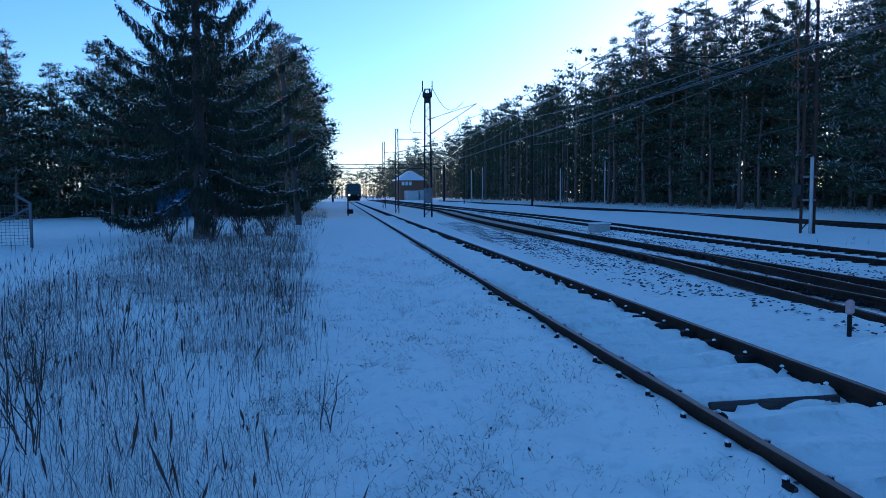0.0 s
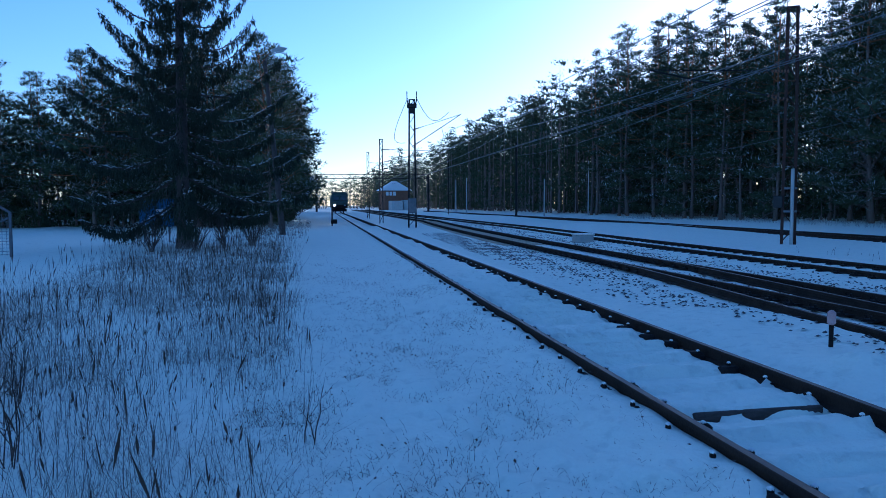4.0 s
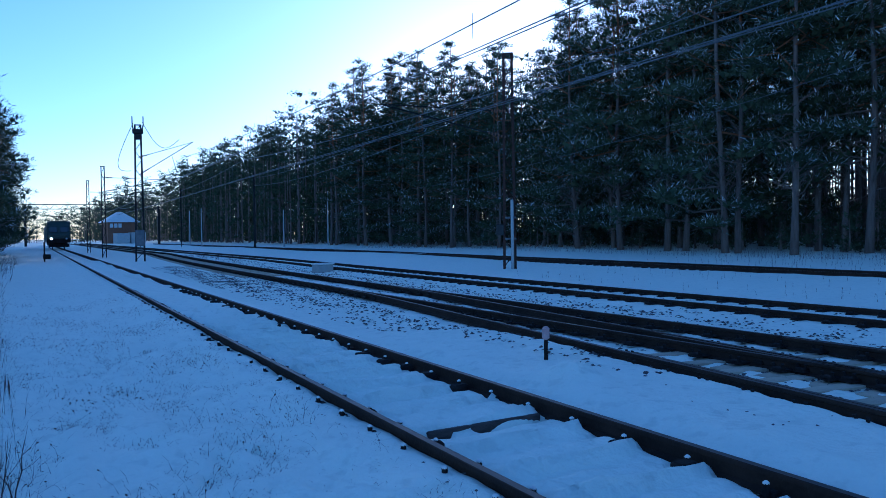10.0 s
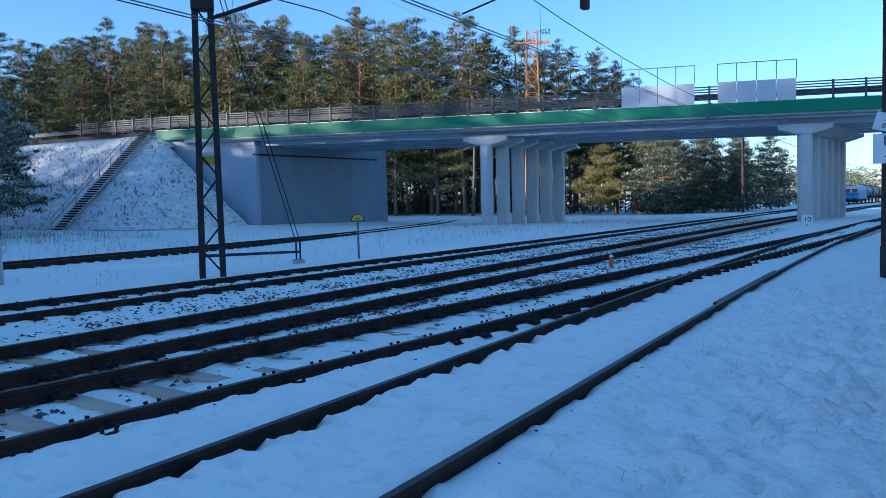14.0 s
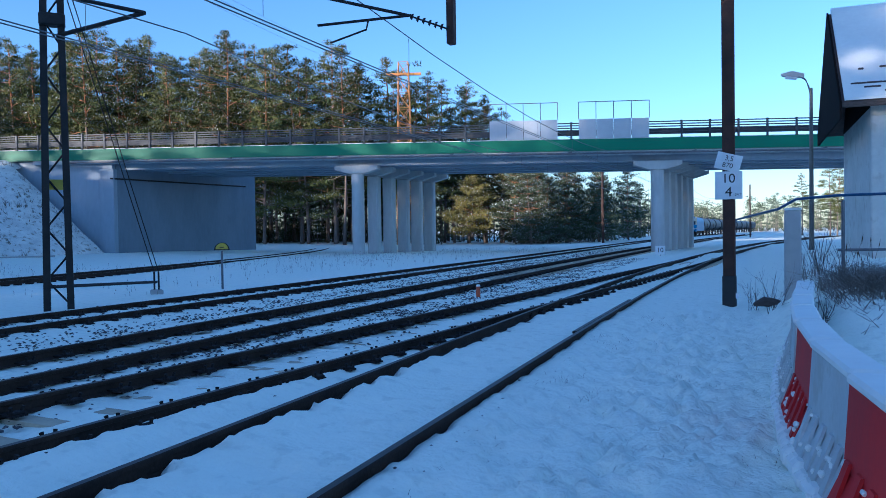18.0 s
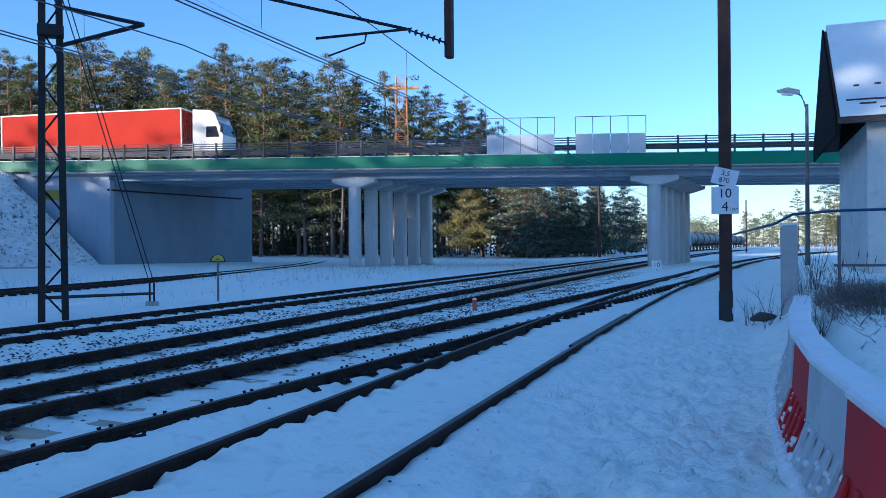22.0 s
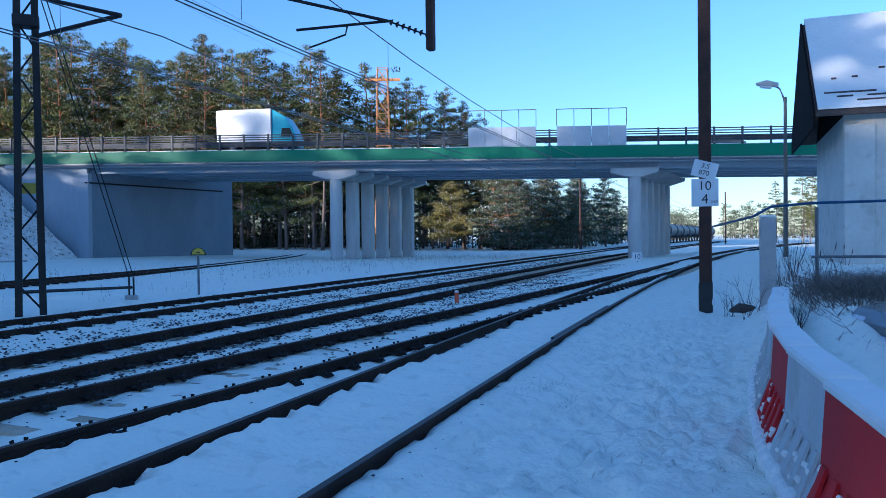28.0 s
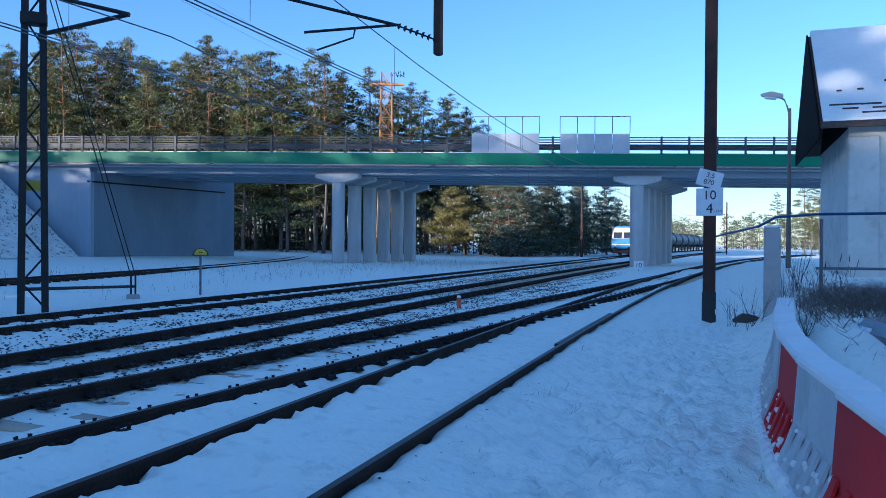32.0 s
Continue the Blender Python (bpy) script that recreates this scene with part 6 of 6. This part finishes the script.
def left_fence():
    t = thing("mesh_fence", "grey wire mesh enclosure with bent posts in the snow", "fence", pose(-9.95, 26.2, 0, 0, 0, 20))
    for x in (0, -1.05, -3.2, -5.4):
        b = MB()
        b.tube([(x, 0, -0.2), (x, 0, 1.45), (x - 0.45, 0, 1.75)], 0.05, 7)
        part("post", b, GALV, t)
    b = MB()
    for i in range(70):
        x = -0.0 - i * 0.12
        b.tube([(x, 0, 0.1), (x, 0, 1.4)], 0.006, 3, cap=False)
    for i in range(13):
        b.tube([(0, 0, 0.12 + i * 0.105), (-8.4, 0, 0.12 + i * 0.105)], 0.006, 3, cap=False)
    part("mesh", b, GALV, t)
    b = MB()
    b.tube([(0, 0.0, 1.3), (-2.6, 0, 0.1)], 0.03, 6)
    part("brace", b, GALV, t)
    b = MB()
    b.box((-5.4, 1.8, 0.8), (4.2, 2.6, 1.6), bev=0.05)
    part("green_box", b, mat("dull_blue_sheet", (0.06, 0.09, 0.12), (0.05, 0.07, 0.1), 2, 0.6), t)
    t = thing("blue_board", "round-cornered blue sign board under the spruce", "sign", pose(-7.2, 34.5, 0.1, 0, 0, 5))
    b = MB()
    b.box((0, 0, 1.25), (1.4, 0.08, 1.2), bev=0.04)
    p = part("board", b, mat("blue_board_paint", (0.03, 0.1, 0.22), (0.03, 0.08, 0.18), 2, 0.5), t)
    for i, (x, w) in enumerate(((0.2, 0.5), (0.25, 0.3))):
        b = MB()
        b.box((x, -0.05, 1.35 - i * 0.2), (w, 0.02, 0.1))
        part("bar", b, WHITE, p)
    for x in (-0.5, 0.5):
        b = MB()
        b.tube([(x, 0.05, -0.2), (x, 0.05, 0.8)], 0.04, 6)
        part("leg", b, GALV, t)
    t = thing("point_lever", "small dark ground signal beside the siding", "signal", pose(0.6, 62, 0))
    b = MB()
    b.tube([(0, 0, -0.1), (0, 0, 1.4)], 0.06, 6)
    b.box((0.15, 0, 0.35), (0.5, 0.3, 0.35), bev=0.03)
    part("body", b, IRON, t)


left_fence()


# ---- grass and shrubs ----
def grass():
    rng = np.random.RandomState(6)
    T, M = [], []
    def blades(x, y, h, lean, w, plume, fat=1.0, slot=0):
        n = len(x)
        z = land(x, y) - 0.02
        base = np.stack([x, y, z], 1)
        a = rng.uniform(0, 6.283, n)
        d = np.stack([np.cos(a) * lean * h, np.sin(a) * lean * h, h], 1)
        mid = base + d * np.array([0.35, 0.35, 0.6])
        tip = base + d
        s = np.stack([-np.sin(a), np.cos(a), 0 * a], 1) * w[:, None]
        s2 = np.stack([np.cos(a), np.sin(a), 0 * a], 1) * w[:, None]
        for q in (s, s2):
            T.append(np.stack([base - q, base + q, mid], 1))
            T.append(np.stack([mid - q * 0.7, mid + q * 0.7, tip], 1))
            M.append(np.full(2 * n, slot))
        if plume is not None:
            k = plume
            ax = (d / np.linalg.norm(d, axis=1)[:, None])[k]
            L = (h[k] * 0.24)[:, None]
            p0 = (tip - d * 0.2)[k]
            for q in (s[k], s2[k]):
                qq = q / w[k][:, None] * (0.005 + 0.008 * rng.uniform(0, 1, (k.sum(), 1))) * fat
                T.append(np.stack([p0, p0 + ax * L * 0.5 + qq, p0 + ax * L], 1))
                T.append(np.stack([p0, p0 + ax * L * 0.5 - qq, p0 + ax * L], 1))
                M.append(np.ones(2 * int(k.sum()), int))
    def bare(x, y):
        """The open snow before the fence."""
        return (x < -4.9 - 0.04 * y) & (y > 11)
    n = 15000
    x = -0.2 - rng.beta(1.0, 1.8, n) * 11
    y = 1.5 + rng.beta(1.0, 1.7, n) * 34
    edge = -0.05 - 0.05 * y + 0.25 * np.sin(y * 1.1)
    clump = np.sin(x * 1.3 + 2) * np.sin(y * 0.8 + x * 0.4) + rng.uniform(-0.7, 1.2, n)
    k = (x < edge + rng.normal(0, 0.12, n)) & (clump > 0.0) & ~bare(x, y)
    x, y = x[k], y[k]
    h = rng.gamma(5, 0.08, len(x)).clip(0.1, 0.95)
    blades(x, y, h, rng.uniform(0.05, 0.5, len(x)), rng.uniform(0.0012, 0.0026, len(x)) * (1 + y * 0.05), rng.uniform(0, 1, len(x)) < 0.3, 0.7)
    # stiff dark reed plumes in loose groups
    n = 1500
    x, y = -0.4 - rng.beta(1.0, 1.6, n) * 8, 2.6 + rng.beta(1, 1.2, n) * 27
    k = (x < -0.25 - 0.05 * y) & ~bare(x, y) & (noise(x, y, 1.3, 41) + rng.uniform(-0.5, 0.5, n) > -0.05)
    x, y = x[k], y[k]
    blades(x, y, rng.uniform(0.4, 1.0, len(x)), rng.uniform(0.02, 0.25, len(x)), np.full(len(x), 0.0022) * (1 + y * 0.03), np.ones(len(x), bool), 0.6)
    # fine frosted grass, bent over
    n = 62000
    x = -0.1 - rng.beta(1, 1.5, n) * 10
    y = 1.5 + rng.beta(1, 1.7, n) * 32
    k = (x < -0.1 - 0.05 * y + rng.normal(0, 0.2, n)) & ~bare(x, y) & (np.sin(x * 2.1 + 1) * np.sin(y * 1.4 + x) + rng.uniform(-0.8, 1.0, n) > 0)
    x, y = x[k], y[k]
    blades(x, y, rng.uniform(0.05, 0.3, len(x)), rng.uniform(0.3, 1.6, len(x)), rng.uniform(0.001, 0.0022, len(x)) * (1 + y * 0.05), None, 1.0, 2)
    # sparse stubble on the path and between the tracks
    n = 9000
    x, y = rng.uniform(-0.9, 2.1, n), 2 + rng.beta(1, 2, n) * 24
    k = np.sin(x * 3) * np.sin(y * 1.7) + rng.uniform(-0.5, 0.5, n) > 0.15
    x, y = x[k], y[k]
    blades(x, y, rng.uniform(0.02, 0.13, len(x)) * (rng.uniform(0, 1, len(x)) ** 0.7 + 0.2), rng.uniform(0.3, 1.6, len(x)), np.full(len(x), 0.0028), rng.uniform(0, 1, len(x)) < 0.25)
    # tiny frosted tips all over the path, also standing in for shadows of small bumps
    n = 22000
    x, y = rng.uniform(-1.0, 2.15, n), 1.8 + rng.beta(1, 2.2, n) * 20
    k = np.sin(x * 2.3 + 1) * np.sin(y * 1.9 + x) + rng.uniform(-0.8, 0.8, n) > 0.1
    x, y = x[k], y[k]
    blades(x, y, rng.uniform(0.008, 0.045, len(x)), rng.uniform(0.3, 2.2, len(x)), np.full(len(x), 0.004), None, 1.0, 2)
    n = 6000
    x, y = rng.uniform(-0.3, 2.1, n), -2 - rng.beta(1, 1.8, n) * 16
    k = np.sin(x * 2.3 + 1) * np.sin(y * 1.9 + x) + rng.uniform(-0.8, 0.8, n) > 0.4
    x, y = x[k], y[k]
    blades(x, y, rng.uniform(0.008, 0.05, len(x)), rng.uniform(0.3, 2.2, len(x)), np.full(len(x), 0.0035), None, 1.0, 0)
    # the far verge and beyond the tracks
    for x0, x1, y0, y1, n, hh in ((15.5, 22, -30, 25, 420, 0.28), (27, 40, -32, 30, 2200, 0.4), (36, 42, 8, 90, 3500, 0.7), (40, 52, -33, -8, 2500, 0.8), (-4.5, -1.0, 36, 60, 1500, 0.7), (-1.9, -0.9, -19, -13, 300, 0.8), (16, 30, -70, -30, 1400, 0.4)):
        x, y = rng.uniform(x0, x1, n), rng.uniform(y0, y1, n)
        k = np.sin(x * 1.1 + y) * np.sin(y * 0.9) + rng.uniform(-0.5, 1, n) > 0.1
        x, y = x[k], y[k]
        blades(x, y, rng.uniform(0.3, 1.0, len(x)) * hh, rng.uniform(0.05, 0.4, len(x)), np.full(len(x), 0.008), rng.uniform(0, 1, len(x)) < 0.3)
    # heap of dead grass behind the barriers
    n = 11000
    x, y = rng.normal(-2.9, 1.0, n), rng.normal(-13.2, 1.4, n)
    k = x < -1.15
    x, y = x[k], y[k]
    blades(x, y, rng.uniform(0.08, 0.36, len(x)), rng.uniform(1.0, 3.0, len(x)), rng.uniform(0.003, 0.01, len(x)), None, 1.0, 0)
    me = soup("dry_grass", np.concatenate(T), [STRAW, SEED, FROST_GRASS], np.concatenate(M))
    tagged(new("dry_grass", me), "brown withered winter grass and seed heads standing out of the snow", "grass", kind="stuff")


grass()


def shrub(x, y, H, n, seed, label, thick=1.0):
    rng = np.random.RandomState(seed)
    b = MB()
    for i in range(n):
        a, L = rng.uniform(0, 6.283), H * rng.uniform(0.5, 1.0)
        p = np.array([rng.normal(0, 0.06), rng.normal(0, 0.06), -0.03])
        d = np.array([math.cos(a) * rng.uniform(0.1, 0.6), math.sin(a) * rng.uniform(0.1, 0.6), 1.0])
        pts = [p + d * L * u + np.array([0, 0, -0.1 * L * u * u]) + rng.normal(0, 0.012, 3) for u in np.linspace(0, 1, 5)]
        b.tube(pts, [0.007 * thick, 0.006 * thick, 0.005 * thick, 0.003 * thick, 0.0015 * thick], 4, cap=False)
        for j in range(5):
            k = rng.randint(1, 4)
            q = pts[k]
            e = d * 0.4 + rng.normal(0, 0.5, 3)
            e[2] = abs(e[2]) + 0.3
            b.tube([q, q + e * L * 0.16, q + e * L * 0.3 + np.array([0, 0, 0.02])], [0.0035 * thick, 0.002 * thick, 0.001 * thick], 3, cap=False)
    ob = part("bare_shrub", b, TWIG, at=pose(x, y, float(land(x, y))))
    tagged(ob, label, "shrub", "bare shrubs")


for i, (x, y, H, n) in enumerate([(-2.05, 5.0, 1.2, 5), (-2.25, 5.3, 1.05, 5), (-2.6, 6.4, 0.9, 7), (-2.1, 4.6, 0.8, 4), (-0.25, 5.4, 0.55, 3), (-0.85, 11.0, 0.75, 9), (-1.15, 12.5, 0.8, 9), (-4.6, 28, 1.6, 22), (-3.8, 29.5, 1.4, 18), (-3.0, 32, 1.5, 18), (-6.2, 28.5, 1.5, 16),
                                   (-0.9, -10.9, 0.7, 10), (-0.45, -15.3, 0.9, 10), (-1.4, -17.5, 1.6, 12), (-0.2, -16.8, 0.8, 8), (-2.6, -9.0, 0.7, 8), (45, 14, 2.2, 16), (43, 9, 2.4, 20), (41.5, 7.5, 2.0, 18), (44, 7, 2.6, 20)]):
    shrub(x, y, H, n, 30 + i, "bare dark twiggy shrub standing in the snow", 0.7 if abs(x) < 20 and y < 20 else 2.2)


# ---- vehicles and trains ----
def wheel(parent, x, y, z, r, w, name="wheel"):
    b = MB()
    b.tube([(x, y - w / 2, z), (x, y + w / 2, z)], r, 18)
    p = part(name, b, RUBBER, parent)
    b = MB()
    b.tube([(x, y - w / 2 - 0.012, z), (x, y + w / 2 + 0.012, z)], r * 0.55, 14)
    part("rim", b, GALV, p)


def articulated_lorry():
    """Local x is forwards, y to its left."""
    t = thing("articulated_lorry", "lorry with a cream cab and a plain red curtain-sided trailer", "lorry")
    b = MB()
    b.box((-10.5, 0, 2.55), (14.8, 2.55, 2.8), bev=0.04)
    tr = part("trailer", b, TARP, t, "red tarpaulin trailer")
    b = MB()
    b.box((-10.5, 0, 3.98), (14.86, 2.6, 0.1), bev=0.02)
    part("roof_edge", b, CAB, tr)
    for x in (-17.85, -3.15):
        b = MB()
        b.box((x, 0, 2.55), (0.1, 2.6, 2.85), bev=0.02)
        part("corner_post", b, CAB, tr)
    b = MB()
    b.box((-10.5, 0, 1.05), (14.6, 2.4, 0.2), bev=0.02)
    part("chassis", b, MAST, t)
    b = MB()
    b.prism([(-2.3, 0.6), (0, 0.6), (0.05, 1.9), (-0.15, 2.5), (-0.55, 3.5), (-0.9, 3.75), (-2.25, 3.85)], -1.22, 1.22)
    cb = part("cab", b, CAB, t, "cream cab with a sloping roof fairing")
    for s in (-1, 1):
        b = MB()
        b.prism([(-1.25, 1.75), (-0.2, 1.75), (-0.42, 2.55), (-1.2, 2.55)], s * 1.225 - 0.01, s * 1.225 + 0.01)
        part("side_window", b, GLASS, cb)
        b = MB()
        b.box((0.05, s * 1.4, 2.35), (0.15, 0.25, 0.6), bev=0.03)
        part("mirror", b, BLACK, cb)
    b = MB()
    b.prism([(0.03, 1.95), (0.06, 1.95), (-0.13, 2.55), (-0.3, 2.9), (-0.33, 2.88), (-0.16, 2.52)], -1.1, 1.1)
    part("windscreen", b, GLASS, cb)
    b = MB()
    b.box((-0.35, 0, 3.45), (0.3, 2.2, 0.12), bev=0.03)
    part("sun_visor", b, BLACK, cb)
    for x in (-0.9, -4.2, -12.4, -13.7, -15.0):
        for s in (-1, 1):
            wheel(t, x, s * 1.05, 0.5, 0.5, 0.32)
    return t


def box_lorry(paint=None, label="white box lorry with a turquoise cab and roof deflector"):
    t = thing("box_lorry", label, "lorry")
    b = MB()
    b.box((-4.5, 0, 2.35), (4.8, 2.4, 2.75), bev=0.03)
    part("cargo_box", b, WHITE, t)
    b = MB()
    b.prism([(-2.05, 0.5), (0, 0.5), (0.05, 1.3), (-0.35, 2.15), (-0.9, 3.0), (-2.05, 3.7)], -1.05, 1.05)
    cb = part("cab", b, paint or CYAN, t)
    for s in (-1, 1):
        b = MB()
        b.prism([(-1.3, 1.35), (-0.2, 1.35), (-0.5, 2.05), (-1.2, 2.05)], s * 1.055 - 0.01, s * 1.055 + 0.01)
        part("side_window", b, GLASS, cb)
    b = MB()
    b.box((-4.5, 0, 0.8), (6.2, 2.0, 0.2))
    part("chassis", b, MAST, t)
    for x in (-0.9, -5.6):
        for s in (-1, 1):
            wheel(t, x, s * 0.9, 0.42, 0.42, 0.28)
    return t


def car(name, label, material, L=4.3):
    t = thing(name, label, "car")
    b = MB()
    b.prism([(0, 0.3), (0.02, 0.65), (-0.1, 0.78), (-1.1, 0.92), (-1.9, 1.4), (-3.3, 1.42), (-4.1, 0.98), (-L, 0.9), (-L, 0.35)], -0.85, 0.85)
    bd = part("body", b, material, t)
    for s in (-1, 1):
        b = MB()
        b.prism([(-1.3, 0.95), (-1.95, 1.34), (-3.2, 1.36), (-3.75, 0.98)], s * 0.855 - 0.006, s * 0.855 + 0.006)
        part("side_window", b, GLASS, bd)
        b = MB()
        b.box((-0.02, s * 0.6, 0.62), (0.12, 0.4, 0.16), bev=0.03)
        part("headlight", b, WHITE, bd)
    b = MB()
    b.prism([(-1.12, 0.945), (-1.1, 0.96), (-1.86, 1.4), (-1.88, 1.385)], -0.72, 0.72)
    part("windscreen", b, GLASS, bd)
    b = MB()
    b.box((0.0, 0, 0.42), (0.06, 1.1, 0.2), bev=0.02)
    part("grille", b, BLACK, bd)
    b = MB()
    b.box((0.04, 0, 0.5), (0.02, 0.5, 0.1))
    part("number_plate", b, WHITE, bd)
    for x in (-0.85, -3.4):
        for s in (-1, 1):
            wheel(t, x, s * 0.76, 0.31, 0.31, 0.2)
    return t


def rail_vehicle(name, label, front, body, low, windows=True, L=16.0, lamp=True):
    """Front at local x = 0, looking along +x."""
    t = thing(name, label, "train")
    b = MB()
    b.prism([(-1.5, 1.0), (1.5, 1.0), (1.5, 2.9), (1.35, 3.5), (0.9, 3.95), (-0.9, 3.95), (-1.35, 3.5), (-1.5, 2.9)], -L, -0.5, axis='x')
    part("body", b, body, t)
    b = MB()
    b.prism([(0.0, 1.0), (0.05, 2.0), (-0.3, 3.2), (-0.5, 3.75), (-0.9, 3.9), (-0.9, 1.0)], -1.45, 1.45)
    cb = part("cab_front", b, front, t)
    b = MB()
    b.box((-0.25, 0, 1.2), (0.7, 2.9, 0.6), bev=0.05)
    part("lower_front", b, low, cb)
    for s in (-1, 1):
        b = MB()
        b.box((-0.12, s * 0.68, 2.75), (0.1, 1.05, 0.8), bev=0.04, ry=-16)
        part("windscreen", b, GLASS, cb)
        b = MB()
        b.tube([(0.02, s * 0.95, 1.45), (0.1, s * 0.95, 1.45)], 0.14, 12)
        part("headlight", b, LAMPGLOW if lamp and s == -1 else WHITE, cb)
        b = MB()
        b.tube([(0.0, s * 0.87, 0.95), (0.5, s * 0.87, 0.95)], [0.1, 0.22], 12)
        part("buffer", b, IRON, t)
    b = MB()
    b.box((-0.35, 0, 0.55), (0.3, 2.6, 0.5), bev=0.05)
    part("snow_plough", b, IRON, t)
    b = MB()
    b.box((-L / 2, 0, 0.75), (L - 2.5, 2.2, 0.6))
    part("underframe", b, IRON, t)
    for x in (-2.5, -4.5, -L + 4.5, -L + 2.5):
        for s in (-1, 1):
            b = MB()
            b.tube([(x, s * 0.7, 0.5), (x, s * 0.82, 0.5)], 0.5, 16)
            part("wheel", b, IRON, t)
    b = MB()
    b.tube([(-3, -0.8, 4.0), (-4.2, 0, 4.6), (-3, 0.8, 4.0)], 0.04, 5)
    b.box((-4.2, 0, 4.65), (0.2, 1.6, 0.06))
    part("pantograph", b, RUST, t)
    return t


def tank_wagon(label):
    t = thing("tank_wagon", label, "wagon", None, "tank wagons")
    b = MB()
    b.tube([(-12.4, 0, 2.6), (-12.2, 0, 2.6), (-1.0, 0, 2.6), (-0.8, 0, 2.6)], [1.15, 1.4, 1.4, 1.15], 20)
    part("tank", b, TANKM, t)
    b = MB()
    b.box((-6.6, 0, 1.1), (12.6, 2.3, 0.3), bev=0.03)
    part("underframe", b, IRON, t)
    b = MB()
    b.tube([(-6.6, 0, 3.9), (-6.6, 0, 4.25)], 0.35, 12)
    part("dome", b, TANKM, t)
    b = MB()
    b.tube([(-6.6, 1.45, 0.9), (-6.6, 1.42, 2.6), (-6.6, 0.6, 4.0)], 0.03, 4)
    part("ladder", b, IRON, t)
    for x in (-2.2, -3.9, -9.4, -11.1):
        for s in (-1, 1):
            b = MB()
            b.tube([(x, s * 0.7, 0.5), (x, s * 0.82, 0.5)], 0.46, 14)
            part("wheel", b, IRON, t)
    return t


FARL = box_lorry(WHITEP, "small white lorry on the far rising side road")
LORRY = articulated_lorry()
FARL.scale = (0.75, 0.75, 0.75)
LORRY.scale = (1.13, 1.13, 1.13)
BOXL = box_lorry()
BOXL.scale = (0.97, 0.97, 0.97)
GREY_PAINT = mat("dark_car_paint", (0.035, 0.045, 0.06), (0.03, 0.04, 0.05), 2, 0.3, coat=0.5)
SILVER = mat("silver_car_paint", (0.4, 0.42, 0.45), (0.36, 0.38, 0.41), 2, 0.3, 0.3, coat=0.5)
PARKED = car("parked_car", "dark blue-grey car driving up behind the barriers", GREY_PAINT)
CAR1 = car("passing_car", "silver car crossing the bridge", SILVER)
CAR2 = car("passing_car", "dark car crossing the bridge", GREY_PAINT)
TRAIN1 = rail_vehicle("diesel_train", "dark green train with one lit headlight coming along the siding", TRAIN_G, TRAIN_G, IRON, L=30)
LOCO = rail_vehicle("electric_locomotive", "blue and cream electric locomotive hauling tank wagons", CREAM, TRAIN_B, TRAIN_B, L=16, lamp=False)
b = MB()
b.box((-0.02, 0, 1.95), (0.2, 2.96, 0.75), bev=0.04)
part("blue_band", b, TRAIN_B, LOCO.children[1], "blue band across the front")
WAGONS = [tank_wagon("dirty grey tank wagon in the freight train")]
WAGONS += [copy_thing(WAGONS[0], Matrix()) for _ in range(9)]


# ---- movement ----
def rail_pose(fn, y, z=RAIL_Z, sign=1):
    """Pose on a track at y, facing +y (sign 1) or -y."""
    dx = (fn(y + 1) - fn(y - 1)) / 2
    a = math.degrees(math.atan2(sign, sign * dx))
    return pose(fn(y), y, z, 0, 0, a)


def freight(y):
    return track_c(y)


def road(x, lane):
    p = BR @ Vector((x, lane, deck_z(x) + 0.1))
    return Matrix.Translation(p) @ pose(0, 0, 0, 0, -0.6, 12.83 + 180)


def motions():
    # lorries run along the bridge towards falling x
    walk(LORRY, [(t, road(max(-185.0, min(170.0, 6.8 - (t - 23.0) * 27.6)), -3.4)) for t in np.arange(0, 32.01, 0.5)])
    walk(BOXL, [(t, road(min(185.0, 26.5 - (t - 28.0) * 25.5), -3.4)) for t in np.arange(0, 32.01, 0.5)])
    walk(FARL, [(t, pose(139.5 - (t - 12) * 1.2, 14.6 + (t - 12) * 0.12, 2.3, 0, 0, 175)) for t in (0, 12, 32)])
    walk(CAR1, [(t, road(max(-150.0, min(150.0, 45 - (t - 24.0) * 24)), -3.4)) for t in np.arange(0, 32.01, 0.5)])
    there = lambda t: max(-170.0, min(165.0, -6 + (t - 28.0) * 22))
    walk(CAR2, [(t, BR @ Matrix.Translation((there(t), -8.6, deck_z(there(t)) + 0.1))) for t in np.arange(0, 32.01, 0.5)])
    walk(PARKED, [(t, pose(-1.62 - max(0, 27.5 - t) * 0.5, -9.6 - max(0, 27.5 - t) * 0.1, 0.02, 0, 0, 12)) for t in (0, 20, 25, 27.5, 32)])
    walk(TRAIN1, [(t, rail_pose(track_a, y, sign=-1)) for t, y in ((0, 163), (6, 136), (10, 118.5), (20, 85), (32, 60))])
    head = lambda t: -104.5 - (32 - t) * 4.6
    for ob, back in [(LOCO, 0)] + [(w, 17 + 13.6 * k) for k, w in enumerate(WAGONS)]:
        walk(ob, [(t, rail_pose(freight, head(t) - back, sign=1)) for t in np.arange(0, 32.01, 4)])


motions()
